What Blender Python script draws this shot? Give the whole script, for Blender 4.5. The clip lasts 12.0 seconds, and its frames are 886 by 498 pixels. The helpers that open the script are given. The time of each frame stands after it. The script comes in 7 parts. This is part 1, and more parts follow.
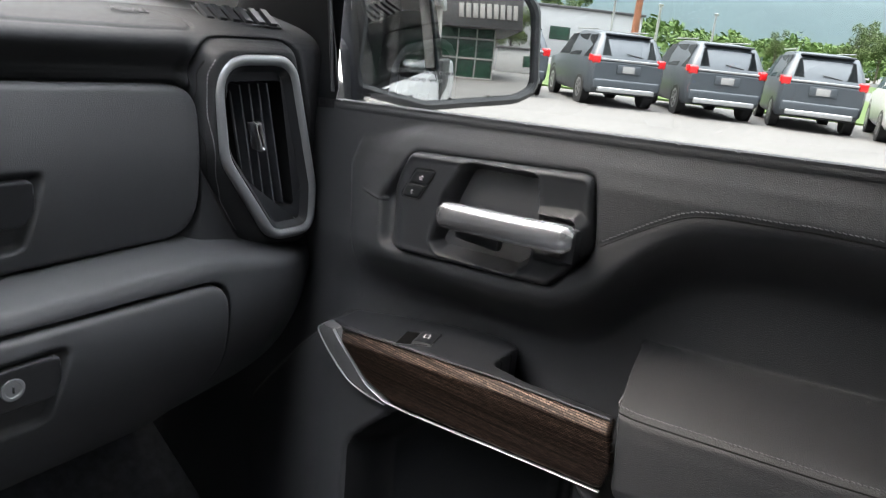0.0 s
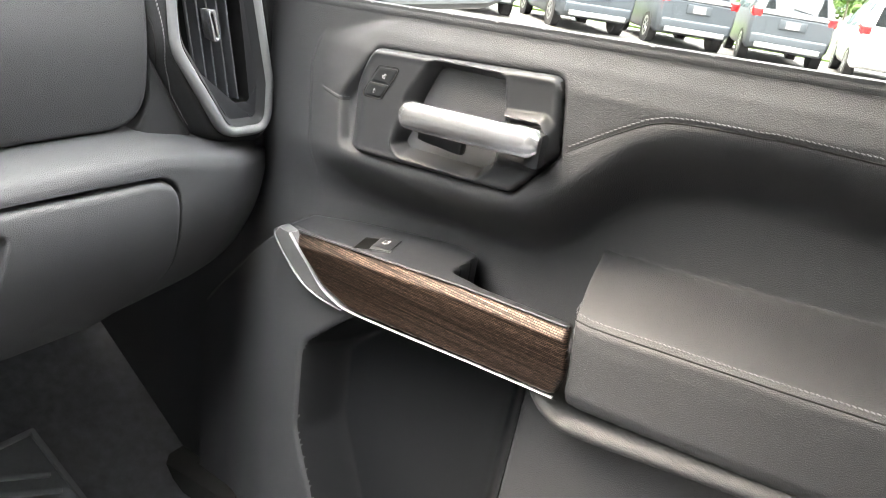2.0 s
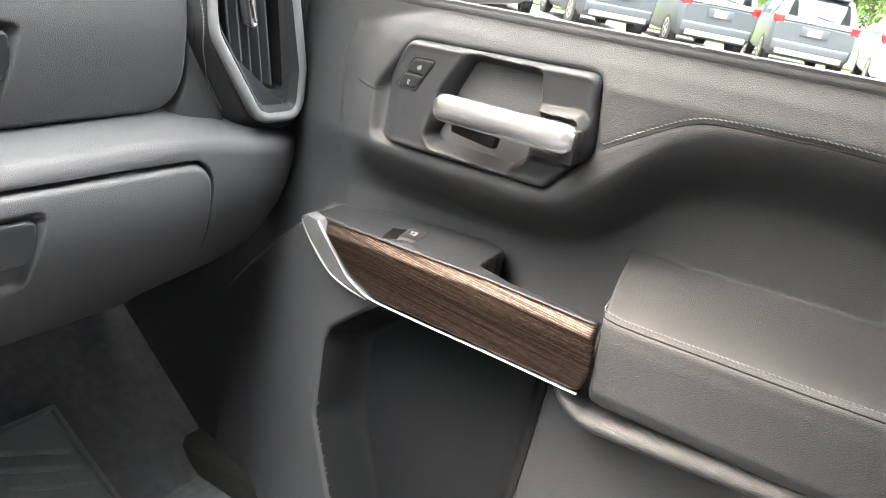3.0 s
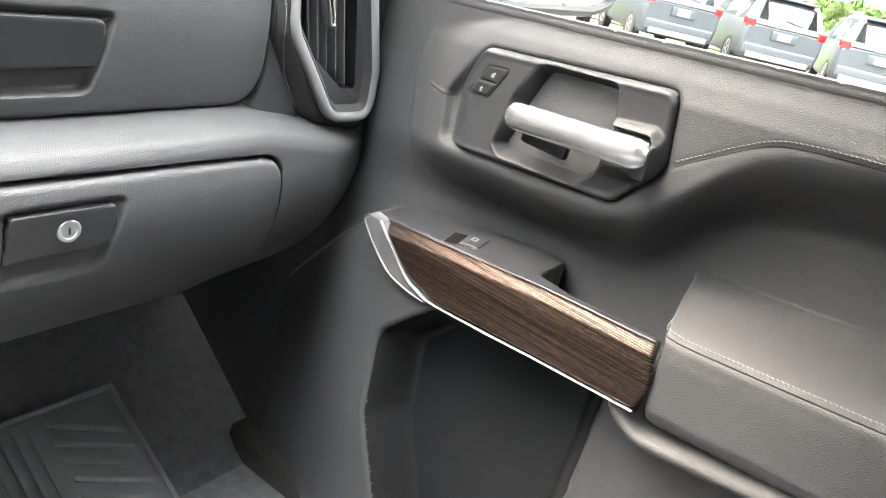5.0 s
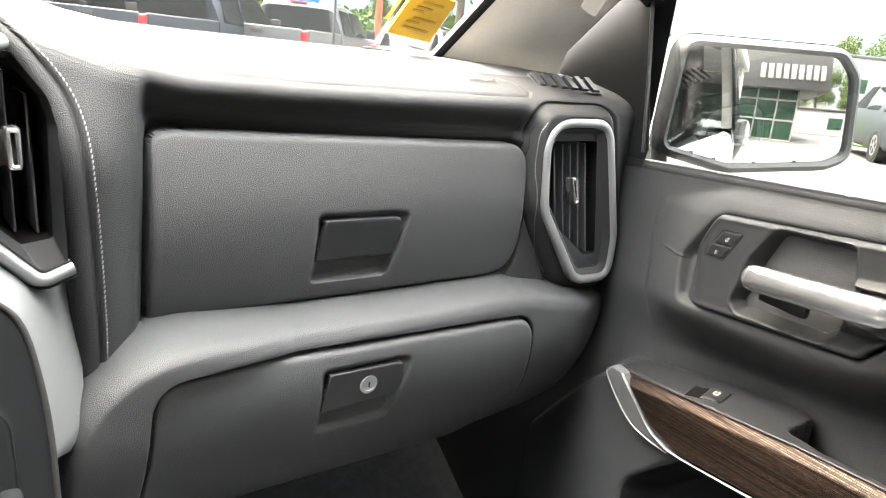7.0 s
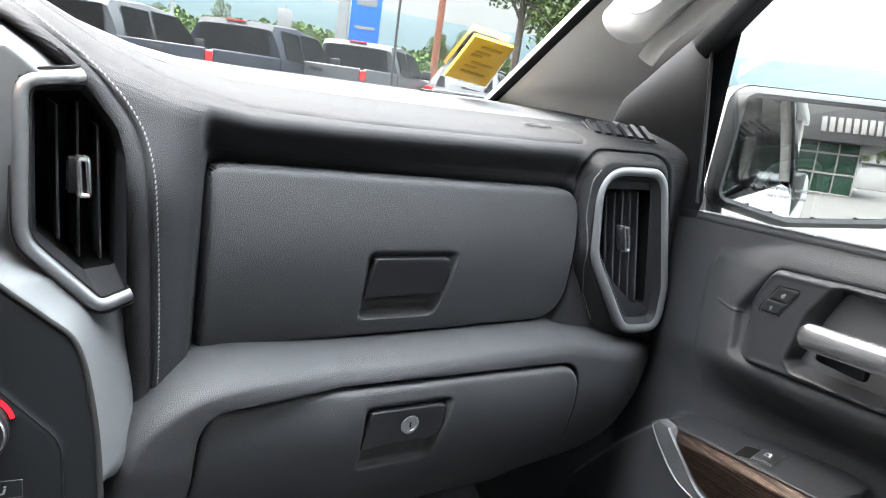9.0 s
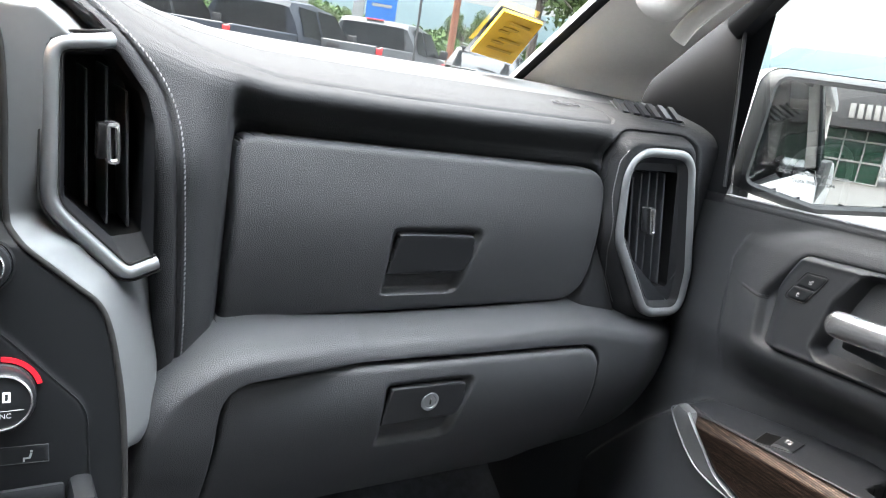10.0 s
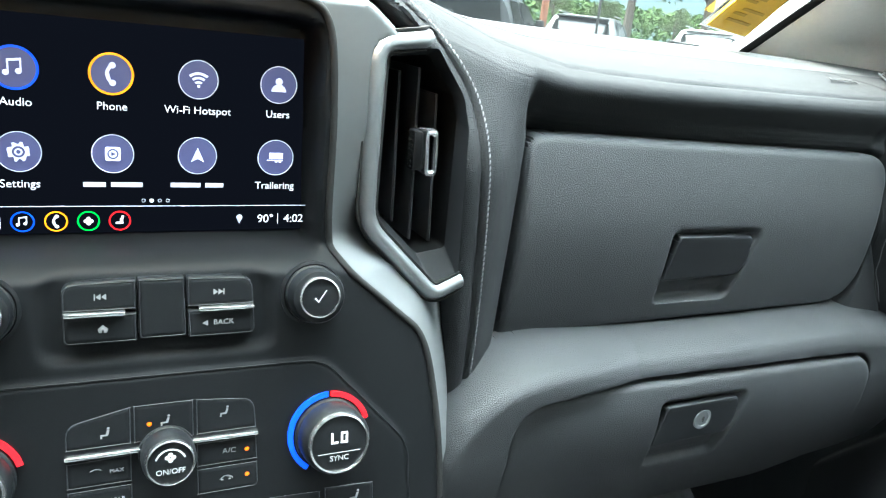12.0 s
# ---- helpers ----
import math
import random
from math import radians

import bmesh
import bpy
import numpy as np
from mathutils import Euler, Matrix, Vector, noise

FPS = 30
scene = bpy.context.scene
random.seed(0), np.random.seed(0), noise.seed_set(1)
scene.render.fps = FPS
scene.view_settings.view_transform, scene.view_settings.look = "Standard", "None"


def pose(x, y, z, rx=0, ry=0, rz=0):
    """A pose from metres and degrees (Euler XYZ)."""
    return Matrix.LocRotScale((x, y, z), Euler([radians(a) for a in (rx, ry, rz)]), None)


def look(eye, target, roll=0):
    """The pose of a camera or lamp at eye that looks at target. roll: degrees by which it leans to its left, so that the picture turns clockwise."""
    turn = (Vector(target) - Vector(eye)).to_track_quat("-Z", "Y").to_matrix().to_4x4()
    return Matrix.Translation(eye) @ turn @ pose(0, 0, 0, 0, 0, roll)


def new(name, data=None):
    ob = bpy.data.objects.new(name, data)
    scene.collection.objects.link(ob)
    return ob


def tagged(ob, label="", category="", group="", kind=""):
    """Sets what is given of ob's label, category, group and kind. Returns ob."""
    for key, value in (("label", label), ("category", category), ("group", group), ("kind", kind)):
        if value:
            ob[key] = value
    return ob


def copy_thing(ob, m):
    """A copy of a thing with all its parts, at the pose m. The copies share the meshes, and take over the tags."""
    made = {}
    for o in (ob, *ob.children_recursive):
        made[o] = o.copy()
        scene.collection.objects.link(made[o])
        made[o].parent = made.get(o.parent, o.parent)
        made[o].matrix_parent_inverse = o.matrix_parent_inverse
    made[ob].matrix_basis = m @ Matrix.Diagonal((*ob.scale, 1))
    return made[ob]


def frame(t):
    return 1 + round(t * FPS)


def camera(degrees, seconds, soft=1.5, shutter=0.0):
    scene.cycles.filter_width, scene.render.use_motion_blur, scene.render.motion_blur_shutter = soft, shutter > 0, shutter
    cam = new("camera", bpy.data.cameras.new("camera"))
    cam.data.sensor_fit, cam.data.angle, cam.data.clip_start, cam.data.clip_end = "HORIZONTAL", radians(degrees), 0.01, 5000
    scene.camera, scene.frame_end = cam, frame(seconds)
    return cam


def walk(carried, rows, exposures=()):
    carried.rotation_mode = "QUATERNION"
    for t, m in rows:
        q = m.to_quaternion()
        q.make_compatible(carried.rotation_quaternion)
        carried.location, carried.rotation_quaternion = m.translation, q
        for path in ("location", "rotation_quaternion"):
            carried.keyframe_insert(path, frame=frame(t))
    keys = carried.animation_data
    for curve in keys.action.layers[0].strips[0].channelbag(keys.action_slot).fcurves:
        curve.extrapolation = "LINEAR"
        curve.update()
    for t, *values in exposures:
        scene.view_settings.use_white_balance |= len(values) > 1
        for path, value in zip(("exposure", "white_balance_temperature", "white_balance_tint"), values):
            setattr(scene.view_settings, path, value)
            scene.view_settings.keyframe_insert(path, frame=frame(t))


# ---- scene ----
cam = camera(61.93, 12.0, soft=1.0, shutter=0.15)
PATH = [
    (0, (0.1860, 0.0853, 1.6587), (1.8346, 1.0659, 1.0928), 6.17),
    (0.2, (0.1891, 0.0938, 1.6405), (1.8633, 0.9993, 1.0265), 7.56),
    (0.5, (0.1992, 0.0912, 1.6405), (1.8597, 0.9737, 0.9593), 7.71),
    (1, (0.2037, 0.0888, 1.6349), (1.8593, 0.9454, 0.9102), 8.21),
    (1.5, (0.2049, 0.0869, 1.6346), (1.8610, 0.9258, 0.8906), 8.61),
    (2, (0.1994, 0.0874, 1.6342), (1.8542, 0.9261, 0.8871), 9.28),
    (2.5, (0.1913, 0.0942, 1.6354), (1.8414, 0.9354, 0.8808), 10.29),
    (3, (0.1866, 0.1016, 1.6291), (1.8249, 0.9587, 0.8668), 11.18),
    (4.8, (0.1734, 0.1145, 1.6207), (1.7678, 1.0449, 0.8512), 13.63),
    (5, (0.1710, 0.1162, 1.6240), (1.7521, 1.0728, 0.8592), 13.56),
    (5.5, (0.1572, 0.1228, 1.6281), (1.6982, 1.1530, 0.8770), 13.29),
    (6, (0.1570, 0.1191, 1.6207), (1.6076, 1.2862, 0.8903), 11.36),
    (6.2, (0.1345, 0.1201, 1.6301), (1.5321, 1.3720, 0.9375), 9.72),
    (6.5, (0.1008, 0.0923, 1.6718), (1.4167, 1.4810, 1.0887), 7.37),
    (6.8, (0.0896, 0.0949, 1.6816), (1.3474, 1.5474, 1.1266), 6.68),
    (7, (0.0855, 0.0831, 1.6747), (1.3055, 1.5804, 1.1553), 6.47),
    (7.5, (0.0884, 0.0841, 1.6678), (1.2635, 1.6214, 1.1621), 7.03),
    (9.3, (0.0803, 0.0846, 1.6778), (1.1974, 1.6880, 1.2518), 8.28),
    (9.5, (0.0783, 0.0898, 1.6745), (1.1930, 1.6907, 1.2330), 8.61),
    (10, (0.0759, 0.0957, 1.6696), (1.1728, 1.6959, 1.1837), 9.38),
    (10.5, (0.0706, 0.1070, 1.6564), (1.1300, 1.7203, 1.1321), 9.39),
    (10.8, (0.0403, 0.1369, 1.6580), (1.0823, 1.7542, 1.1118), 9.18),
    (11, (0.0105, 0.1592, 1.6782), (1.0154, 1.8019, 1.1382), 8.51),
    (11.3, (-0.0135, 0.2046, 1.7018), (0.9318, 1.8822, 1.1614), 7.53),
    (11.5, (-0.0172, 0.2190, 1.6913), (0.9151, 1.8984, 1.1340), 7.61),
    (11.6, (-0.0185, 0.2188, 1.6771), (0.8989, 1.9078, 1.1242), 7.12),
    (12, (-0.0357, 0.2355, 1.6589), (0.8460, 1.9314, 1.0701), 6.72),
]
EXPOSURES = [(0.0, 2.75, 6700, 10), (0.5, 3.55, 7200, 10), (1.0, 4.08, 7300, 9), (1.5, 4.45, 7300, 9), (5.5, 4.85, 7300, 9), (6.2, 4.85, 7300, 9), (6.5, 4.85, 7300, 9), (6.8, 4.54, 7500, 8), (7.5, 4.14, 7500, 8), (9.3, 3.59, 6500, 8), (10.5, 3.69, 6700, 8), (11.0, 4.24, 7400, 8), (11.3, 4.04, 6000, -2), (11.5, 4.04, 5400, -7), (11.6, 4.04, 5000, -11), (11.8, 3.94, 5000, -12), (12.0, 3.94, 6200, -6)]
walk(cam, [(t, look(eye, target, roll)) for t, eye, target, roll in PATH], EXPOSURES)

# ---- world and sun: a bright, hazy, overcast day ----
world = bpy.data.worlds.new("world")
scene.world = world
world.use_nodes = True
wn = world.node_tree.nodes
sky = wn.new("ShaderNodeTexSky")
sky.sky_type = "NISHITA"
sky.sun_disc = False
sky.sun_elevation, sky.sun_rotation = radians(58), radians(330)
sky.air_density, sky.dust_density, sky.ozone_density = 1.0, 6.0, 1.0
wmix = wn.new("ShaderNodeMix")
wmix.data_type = "RGBA"
wmix.inputs[0].default_value = 0.65
wmix.inputs[7].default_value = (9.0, 9.4, 9.8, 1)
world.node_tree.links.new(sky.outputs[0], wmix.inputs[6])
# a thinly veiled sky, far brighter overhead than at the hazy horizon
wco, wsep, wmap, wmul = wn.new("ShaderNodeTexCoord"), wn.new("ShaderNodeSeparateXYZ"), wn.new("ShaderNodeMapRange"), wn.new("ShaderNodeVectorMath")
wl = world.node_tree.links
wl.new(wco.outputs["Generated"], wsep.inputs[0])
wsq = wn.new("ShaderNodeMath")
wsq.operation = "POWER"
wsq.use_clamp = True
wsq.inputs[1].default_value = 2.8
wabs = wn.new("ShaderNodeMath")
wabs.operation = "MAXIMUM"
wabs.inputs[1].default_value = 0.0
wl.new(wsep.outputs["Z"], wabs.inputs[0])
wl.new(wabs.outputs[0], wsq.inputs[0])
wl.new(wsq.outputs[0], wmap.inputs["Value"])
wmap.inputs["To Min"].default_value, wmap.inputs["To Max"].default_value = 0.60, 10.0
wmul.operation = "SCALE"
wl.new(wmix.outputs[2], wmul.inputs[0])
wl.new(wmap.outputs[0], wmul.inputs["Scale"])
wl.new(wmul.outputs[0], wn["Background"].inputs["Color"])
wn["Background"].inputs["Strength"].default_value = 0.15
sun = new("sun", bpy.data.lights.new("sun", "SUN"))
sun.data.energy, sun.data.angle, sun.data.color = 0.22, radians(45), (1.0, 0.97, 0.93)
sun.matrix_world = look((0, 0, 30), (3, -16, 0))


# ---- materials ----
def socket(sh, name, value):
    if name in sh.inputs:
        sh.inputs[name].default_value = value


def material(name, color, rough=0.5, metal=0.0, vary=0.15, scale=8.0, bump=0.0, bscale=400.0, kind="noise", spec=0.5, second=None, coat=0.0, detail=4.0, rvary=0.08, stretch=None):
    """A painted or moulded surface: base colour with variation at two scales, roughness variation and fine relief."""
    m = bpy.data.materials.new(name)
    m.use_nodes = True
    nt = m.node_tree
    N, L = nt.nodes, nt.links
    sh = N["Principled BSDF"]
    socket(sh, "Roughness", rough)
    socket(sh, "Metallic", metal)
    socket(sh, "Specular IOR Level", spec)
    socket(sh, "Coat Weight", coat)
    socket(sh, "Coat Roughness", 0.08)
    co = N.new("ShaderNodeTexCoord")
    out = co.outputs["Object"]
    if stretch:
        mp = N.new("ShaderNodeMapping")
        mp.inputs["Scale"].default_value = stretch
        L.new(out, mp.inputs["Vector"])
        out = mp.outputs["Vector"]
    n1 = N.new("ShaderNodeTexNoise")
    n1.inputs["Scale"].default_value, n1.inputs["Detail"].default_value = scale, detail
    L.new(out, n1.inputs["Vector"])
    n2 = N.new("ShaderNodeTexNoise")
    n2.inputs["Scale"].default_value, n2.inputs["Detail"].default_value = scale * 14, 3
    L.new(out, n2.inputs["Vector"])
    avg = N.new("ShaderNodeMath")
    avg.operation = "MULTIPLY_ADD"
    avg.inputs[1].default_value = 0.35
    L.new(n2.outputs["Fac"], avg.inputs[0])
    half = N.new("ShaderNodeMath")
    half.operation = "MULTIPLY"
    half.inputs[1].default_value = 0.65
    L.new(n1.outputs["Fac"], half.inputs[0])
    L.new(half.outputs[0], avg.inputs[2])
    ramp = N.new("ShaderNodeValToRGB")
    c = Vector(color[:3])
    d = Vector(second[:3]) if second else c * (1 + vary)
    c0 = c if second else c * (1 - vary)
    ramp.color_ramp.elements[0].position, ramp.color_ramp.elements[1].position = 0.33, 0.67
    ramp.color_ramp.elements[0].color = (*c0, 1)
    ramp.color_ramp.elements[1].color = (*d, 1)
    L.new(avg.outputs[0], ramp.inputs[0])
    L.new(ramp.outputs[0], sh.inputs["Base Color"])
    if rvary:
        mr = N.new("ShaderNodeMapRange")
        mr.inputs["To Min"].default_value, mr.inputs["To Max"].default_value = max(0.02, rough - rvary), min(1, rough + rvary)
        L.new(avg.outputs[0], mr.inputs["Value"])
        L.new(mr.outputs[0], sh.inputs["Roughness"])
    if bump:
        bp = N.new("ShaderNodeBump")
        bp.inputs["Strength"].default_value, bp.inputs["Distance"].default_value = min(1, bump), 0.0006
        if kind == "grain":
            v = N.new("ShaderNodeTexVoronoi")
            v.feature = "SMOOTH_F1"
            v.inputs["Scale"].default_value = bscale
            warp = N.new("ShaderNodeTexNoise")
            warp.inputs["Scale"].default_value = bscale * 0.4
            L.new(out, warp.inputs["Vector"])
            add = N.new("ShaderNodeVectorMath")
            add.operation = "MULTIPLY_ADD"
            add.inputs[1].default_value = (0.5 / bscale,) * 3
            L.new(warp.outputs["Color"], add.inputs[0])
            L.new(out, add.inputs[2])
            L.new(add.outputs[0], v.inputs["Vector"])
            L.new(v.outputs["Distance"], bp.inputs["Height"])
        else:
            n3 = N.new("ShaderNodeTexNoise")
            n3.inputs["Scale"].default_value, n3.inputs["Detail"].default_value = bscale, 3
            L.new(out, n3.inputs["Vector"])
            L.new(n3.outputs["Fac"], bp.inputs["Height"])
        L.new(bp.outputs[0], sh.inputs["Normal"])
    return m


def emitter(name, color, strength):
    m = bpy.data.materials.new(name)
    m.use_nodes = True
    sh = m.node_tree.nodes["Principled BSDF"]
    socket(sh, "Base Color", (*[v * 0.5 for v in color[:3]], 1))
    socket(sh, "Emission Color", (*color[:3], 1))
    socket(sh, "Emission Strength", strength * 0.27)
    socket(sh, "Roughness", 0.25)
    return m


def pane(name, tint, gloss=0.04):
    """Thin clear glass: what lies behind it shows through, with a weak mirror image by its Fresnel gloss."""
    m = bpy.data.materials.new(name)
    m.use_nodes = True
    N, L = m.node_tree.nodes, m.node_tree.links
    N.remove(N["Principled BSDF"])
    tr, gl, mx, fr = N.new("ShaderNodeBsdfTransparent"), N.new("ShaderNodeBsdfGlossy"), N.new("ShaderNodeMixShader"), N.new("ShaderNodeFresnel")
    tr.inputs["Color"].default_value = (*tint, 1)
    gl.inputs["Roughness"].default_value = 0.01
    fr.inputs["IOR"].default_value = 1.0 + gloss * 8
    L.new(fr.outputs[0], mx.inputs[0])
    L.new(tr.outputs[0], mx.inputs[1])
    L.new(gl.outputs[0], mx.inputs[2])
    L.new(mx.outputs[0], N["Material Output"].inputs["Surface"])
    return m


SOFT = material("grained black soft-touch skin", (0.0105, 0.0113, 0.0128), 0.42, vary=0.14, scale=6, bump=1.0, bscale=1450, kind="grain", spec=0.60)
# Same skin as SOFT, made darker and duller to tone down light on the dash.
SOFT_DIM = material("dimmed copy of the grained black skin", (0.0085, 0.0092, 0.0104), 0.62, vary=0.14, scale=6, bump=1.0, bscale=1450, kind="grain", spec=0.20)
HARD = material("grained black hard plastic", (0.014, 0.0155, 0.0175), 0.45, vary=0.10, scale=6, bump=0.30, bscale=1400, kind="grain", spec=0.9)
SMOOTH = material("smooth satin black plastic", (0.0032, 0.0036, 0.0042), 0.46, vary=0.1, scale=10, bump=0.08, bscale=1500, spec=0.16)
SLEEK = material("smooth black door plastic", (0.005, 0.0055, 0.0065), 0.38, vary=0.1, scale=10, bump=0.08, bscale=1500, spec=0.5)
SAIL = material("grained black sail panel plastic", (0.0045, 0.005, 0.006), 0.6, vary=0.1, scale=8, bump=0.3, bscale=1300, kind="grain", spec=0.15)
DEEP = material("matt black plastic of the vents", (0.0045, 0.0046, 0.005), 0.5, vary=0.1, scale=12, spec=0.14)
WELL_SHADE = material("painted shade of the switch well", (0.002, 0.002, 0.002), 0.8, vary=0.1, scale=12, spec=0.05)
GAP = material("black rubber and shadow gap", (0.006, 0.006, 0.006), 0.8, vary=0.1, scale=12, spec=0.2)
BUTTON = material("satin black button plastic", (0.0040, 0.0045, 0.0052), 0.40, vary=0.1, scale=20, spec=0.22)
SATIN = material("satin silver painted trim", (0.27, 0.28, 0.29), 0.33, 0.9, vary=0.05, scale=20, bump=0.05, bscale=2500, rvary=0.04)
# Slat grey raised so that the light on their front edges is in the colour.
SLAT_LIT = material("slat plastic lightened for its lit edges", (0.035, 0.037, 0.042), 0.35, vary=0.08, scale=30, spec=0.7)
CAPGREY = material("satin dark grey painted cap", (0.075, 0.078, 0.082), 0.36, 0.6, vary=0.05, scale=20, rvary=0.04)
# Lighter than the buttons: edge highlights are put into this colour.
EDGE_GLINT = material("lighter button edge with painted glint", (0.013, 0.014, 0.016), 0.35, vary=0.08, scale=30, spec=0.5)
SILVER = material("brushed silver fascia paint", (0.118, 0.124, 0.128), 0.40, 0.7, vary=0.05, scale=14, bump=0.06, bscale=2200, rvary=0.04)
CHROME = material("satin chrome", (0.66, 0.66, 0.67), 0.25, 1.0, vary=0.02, scale=12, rvary=0.02)
THREAD = material("grey stitching thread", (0.125, 0.125, 0.13), 0.8, vary=0.2, scale=200)
MARK = material("white printed marking", (0.30, 0.30, 0.30), 0.5, vary=0.04)
CARPET = material("black carpet", (0.055, 0.059, 0.066), 0.95, vary=0.35, scale=60, bump=0.9, bscale=900)
RUBBER = material("black ribbed rubber mat", (0.085, 0.095, 0.104), 0.5, vary=0.15, scale=15, bump=0.3, bscale=900)
HEADLINER = material("light grey woven headliner", (0.68, 0.67, 0.65), 0.9, vary=0.06, scale=30, bump=0.4, bscale=1500)
PILLAR = material("light grey grained pillar trim", (0.56, 0.545, 0.52), 0.6, vary=0.05, scale=14, bump=0.35, bscale=900, kind="grain")
# Tints darker than real glass, set to balance daylight outside and in the cab.
CLEAR = pane("window glass", (0.17, 0.176, 0.172), 0.05)
SCREEN = pane("windscreen glass", (0.125, 0.130, 0.128), 0.05)
PRIVACY = pane("privacy tinted rear glass", (0.26, 0.27, 0.27), 0.03)
DRIVER = pane("darkened driver side glass", (0.145, 0.152, 0.154), 0.04)
TINT = material("dark tinted car glass", (0.012, 0.016, 0.018), 0.12, vary=0.1, scale=2, spec=0.12)
MIRROR = material("mirror glass", (0.56, 0.57, 0.57), 0.01, 1.0, vary=0.01, scale=3, rvary=0)
WHITE = material("white car paint", (0.66, 0.67, 0.68), 0.3, vary=0.03, scale=2, coat=0.3)
SLATE = material("slate grey car paint", (0.06, 0.072, 0.085), 0.4, 0.2, vary=0.05, scale=2, coat=0.15)
NAVY = material("dark blue car paint", (0.006, 0.012, 0.024), 0.45, 0.1, vary=0.05, scale=2, coat=0.1)
PALE = material("silver car paint", (0.08, 0.085, 0.092), 0.38, 0.3, vary=0.04, scale=2, coat=0.15)
TYRE = material("tyre rubber", (0.02, 0.02, 0.021), 0.8, vary=0.2, scale=20)
ALLOY = material("alloy wheel", (0.5, 0.5, 0.52), 0.35, 0.9, vary=0.05)
BLACKTRIM = material("black body trim", (0.02, 0.02, 0.022), 0.55, vary=0.1)
LENS = material("red tail light lens", (0.55, 0.012, 0.015), 0.2, vary=0.1, scale=30, coat=0.5)
CONCRETE = material("pale sealed lot surface", (0.105, 0.102, 0.099), 0.9, vary=0.12, scale=0.6, bump=0.5, bscale=40)
ASPHALT = material("grey road asphalt", (0.10, 0.10, 0.105), 0.9, vary=0.15, scale=1.5, bump=0.4, bscale=60)
GRASS = material("mown grass", (0.040, 0.075, 0.012), 0.9, scale=0.8, second=(0.058, 0.10, 0.018), bump=0.8, bscale=30)
LEAF = material("green leaves", (0.035, 0.065, 0.012), 0.7, scale=0.9, second=(0.085, 0.125, 0.03))
BARK = material("grey brown bark", (0.12, 0.10, 0.085), 0.9, scale=6, vary=0.3, bump=0.8, bscale=40)
# Distance haze is put into the hill's base colour.
HILL = material("wooded hill with haze in its colour", (0.032, 0.056, 0.064), 1.0, scale=0.02, second=(0.042, 0.070, 0.078))
WOODS = material("far woods foliage", (0.035, 0.09, 0.015), 0.9, scale=0.15, second=(0.085, 0.13, 0.035))
STEEL = material("galvanised steel", (0.42, 0.43, 0.44), 0.45, 0.8, vary=0.1, scale=6)
RUST = material("red brown painted pole", (0.24, 0.09, 0.05), 0.7, vary=0.2, scale=4)
BLUE = material("blue sign panel", (0.02, 0.16, 0.55), 0.4, vary=0.05)
WALLGREY = material("pale metal cladding", (0.36, 0.37, 0.38), 0.5, vary=0.06, scale=1.0)
CHARCOAL = material("charcoal metal fascia", (0.06, 0.06, 0.065), 0.45, vary=0.08, scale=1)
SHOPGLASS = material("dark shopfront glass", (0.02, 0.05, 0.035), 0.06, vary=0.4, scale=0.6, spec=0.4)
CARD = material("kraft cardboard", (0.42, 0.24, 0.12), 0.85, vary=0.1, scale=20, bump=0.2, bscale=300)
CARDINK = material("brown printing ink on card", (0.24, 0.125, 0.085), 0.8, vary=0.1, scale=20)
STICKER = material("yellow paper sticker", (0.72, 0.42, 0.02), 0.6, vary=0.05, scale=15)
FILM = pane("clear plastic sleeve", (0.93, 0.94, 0.93), 0.02)


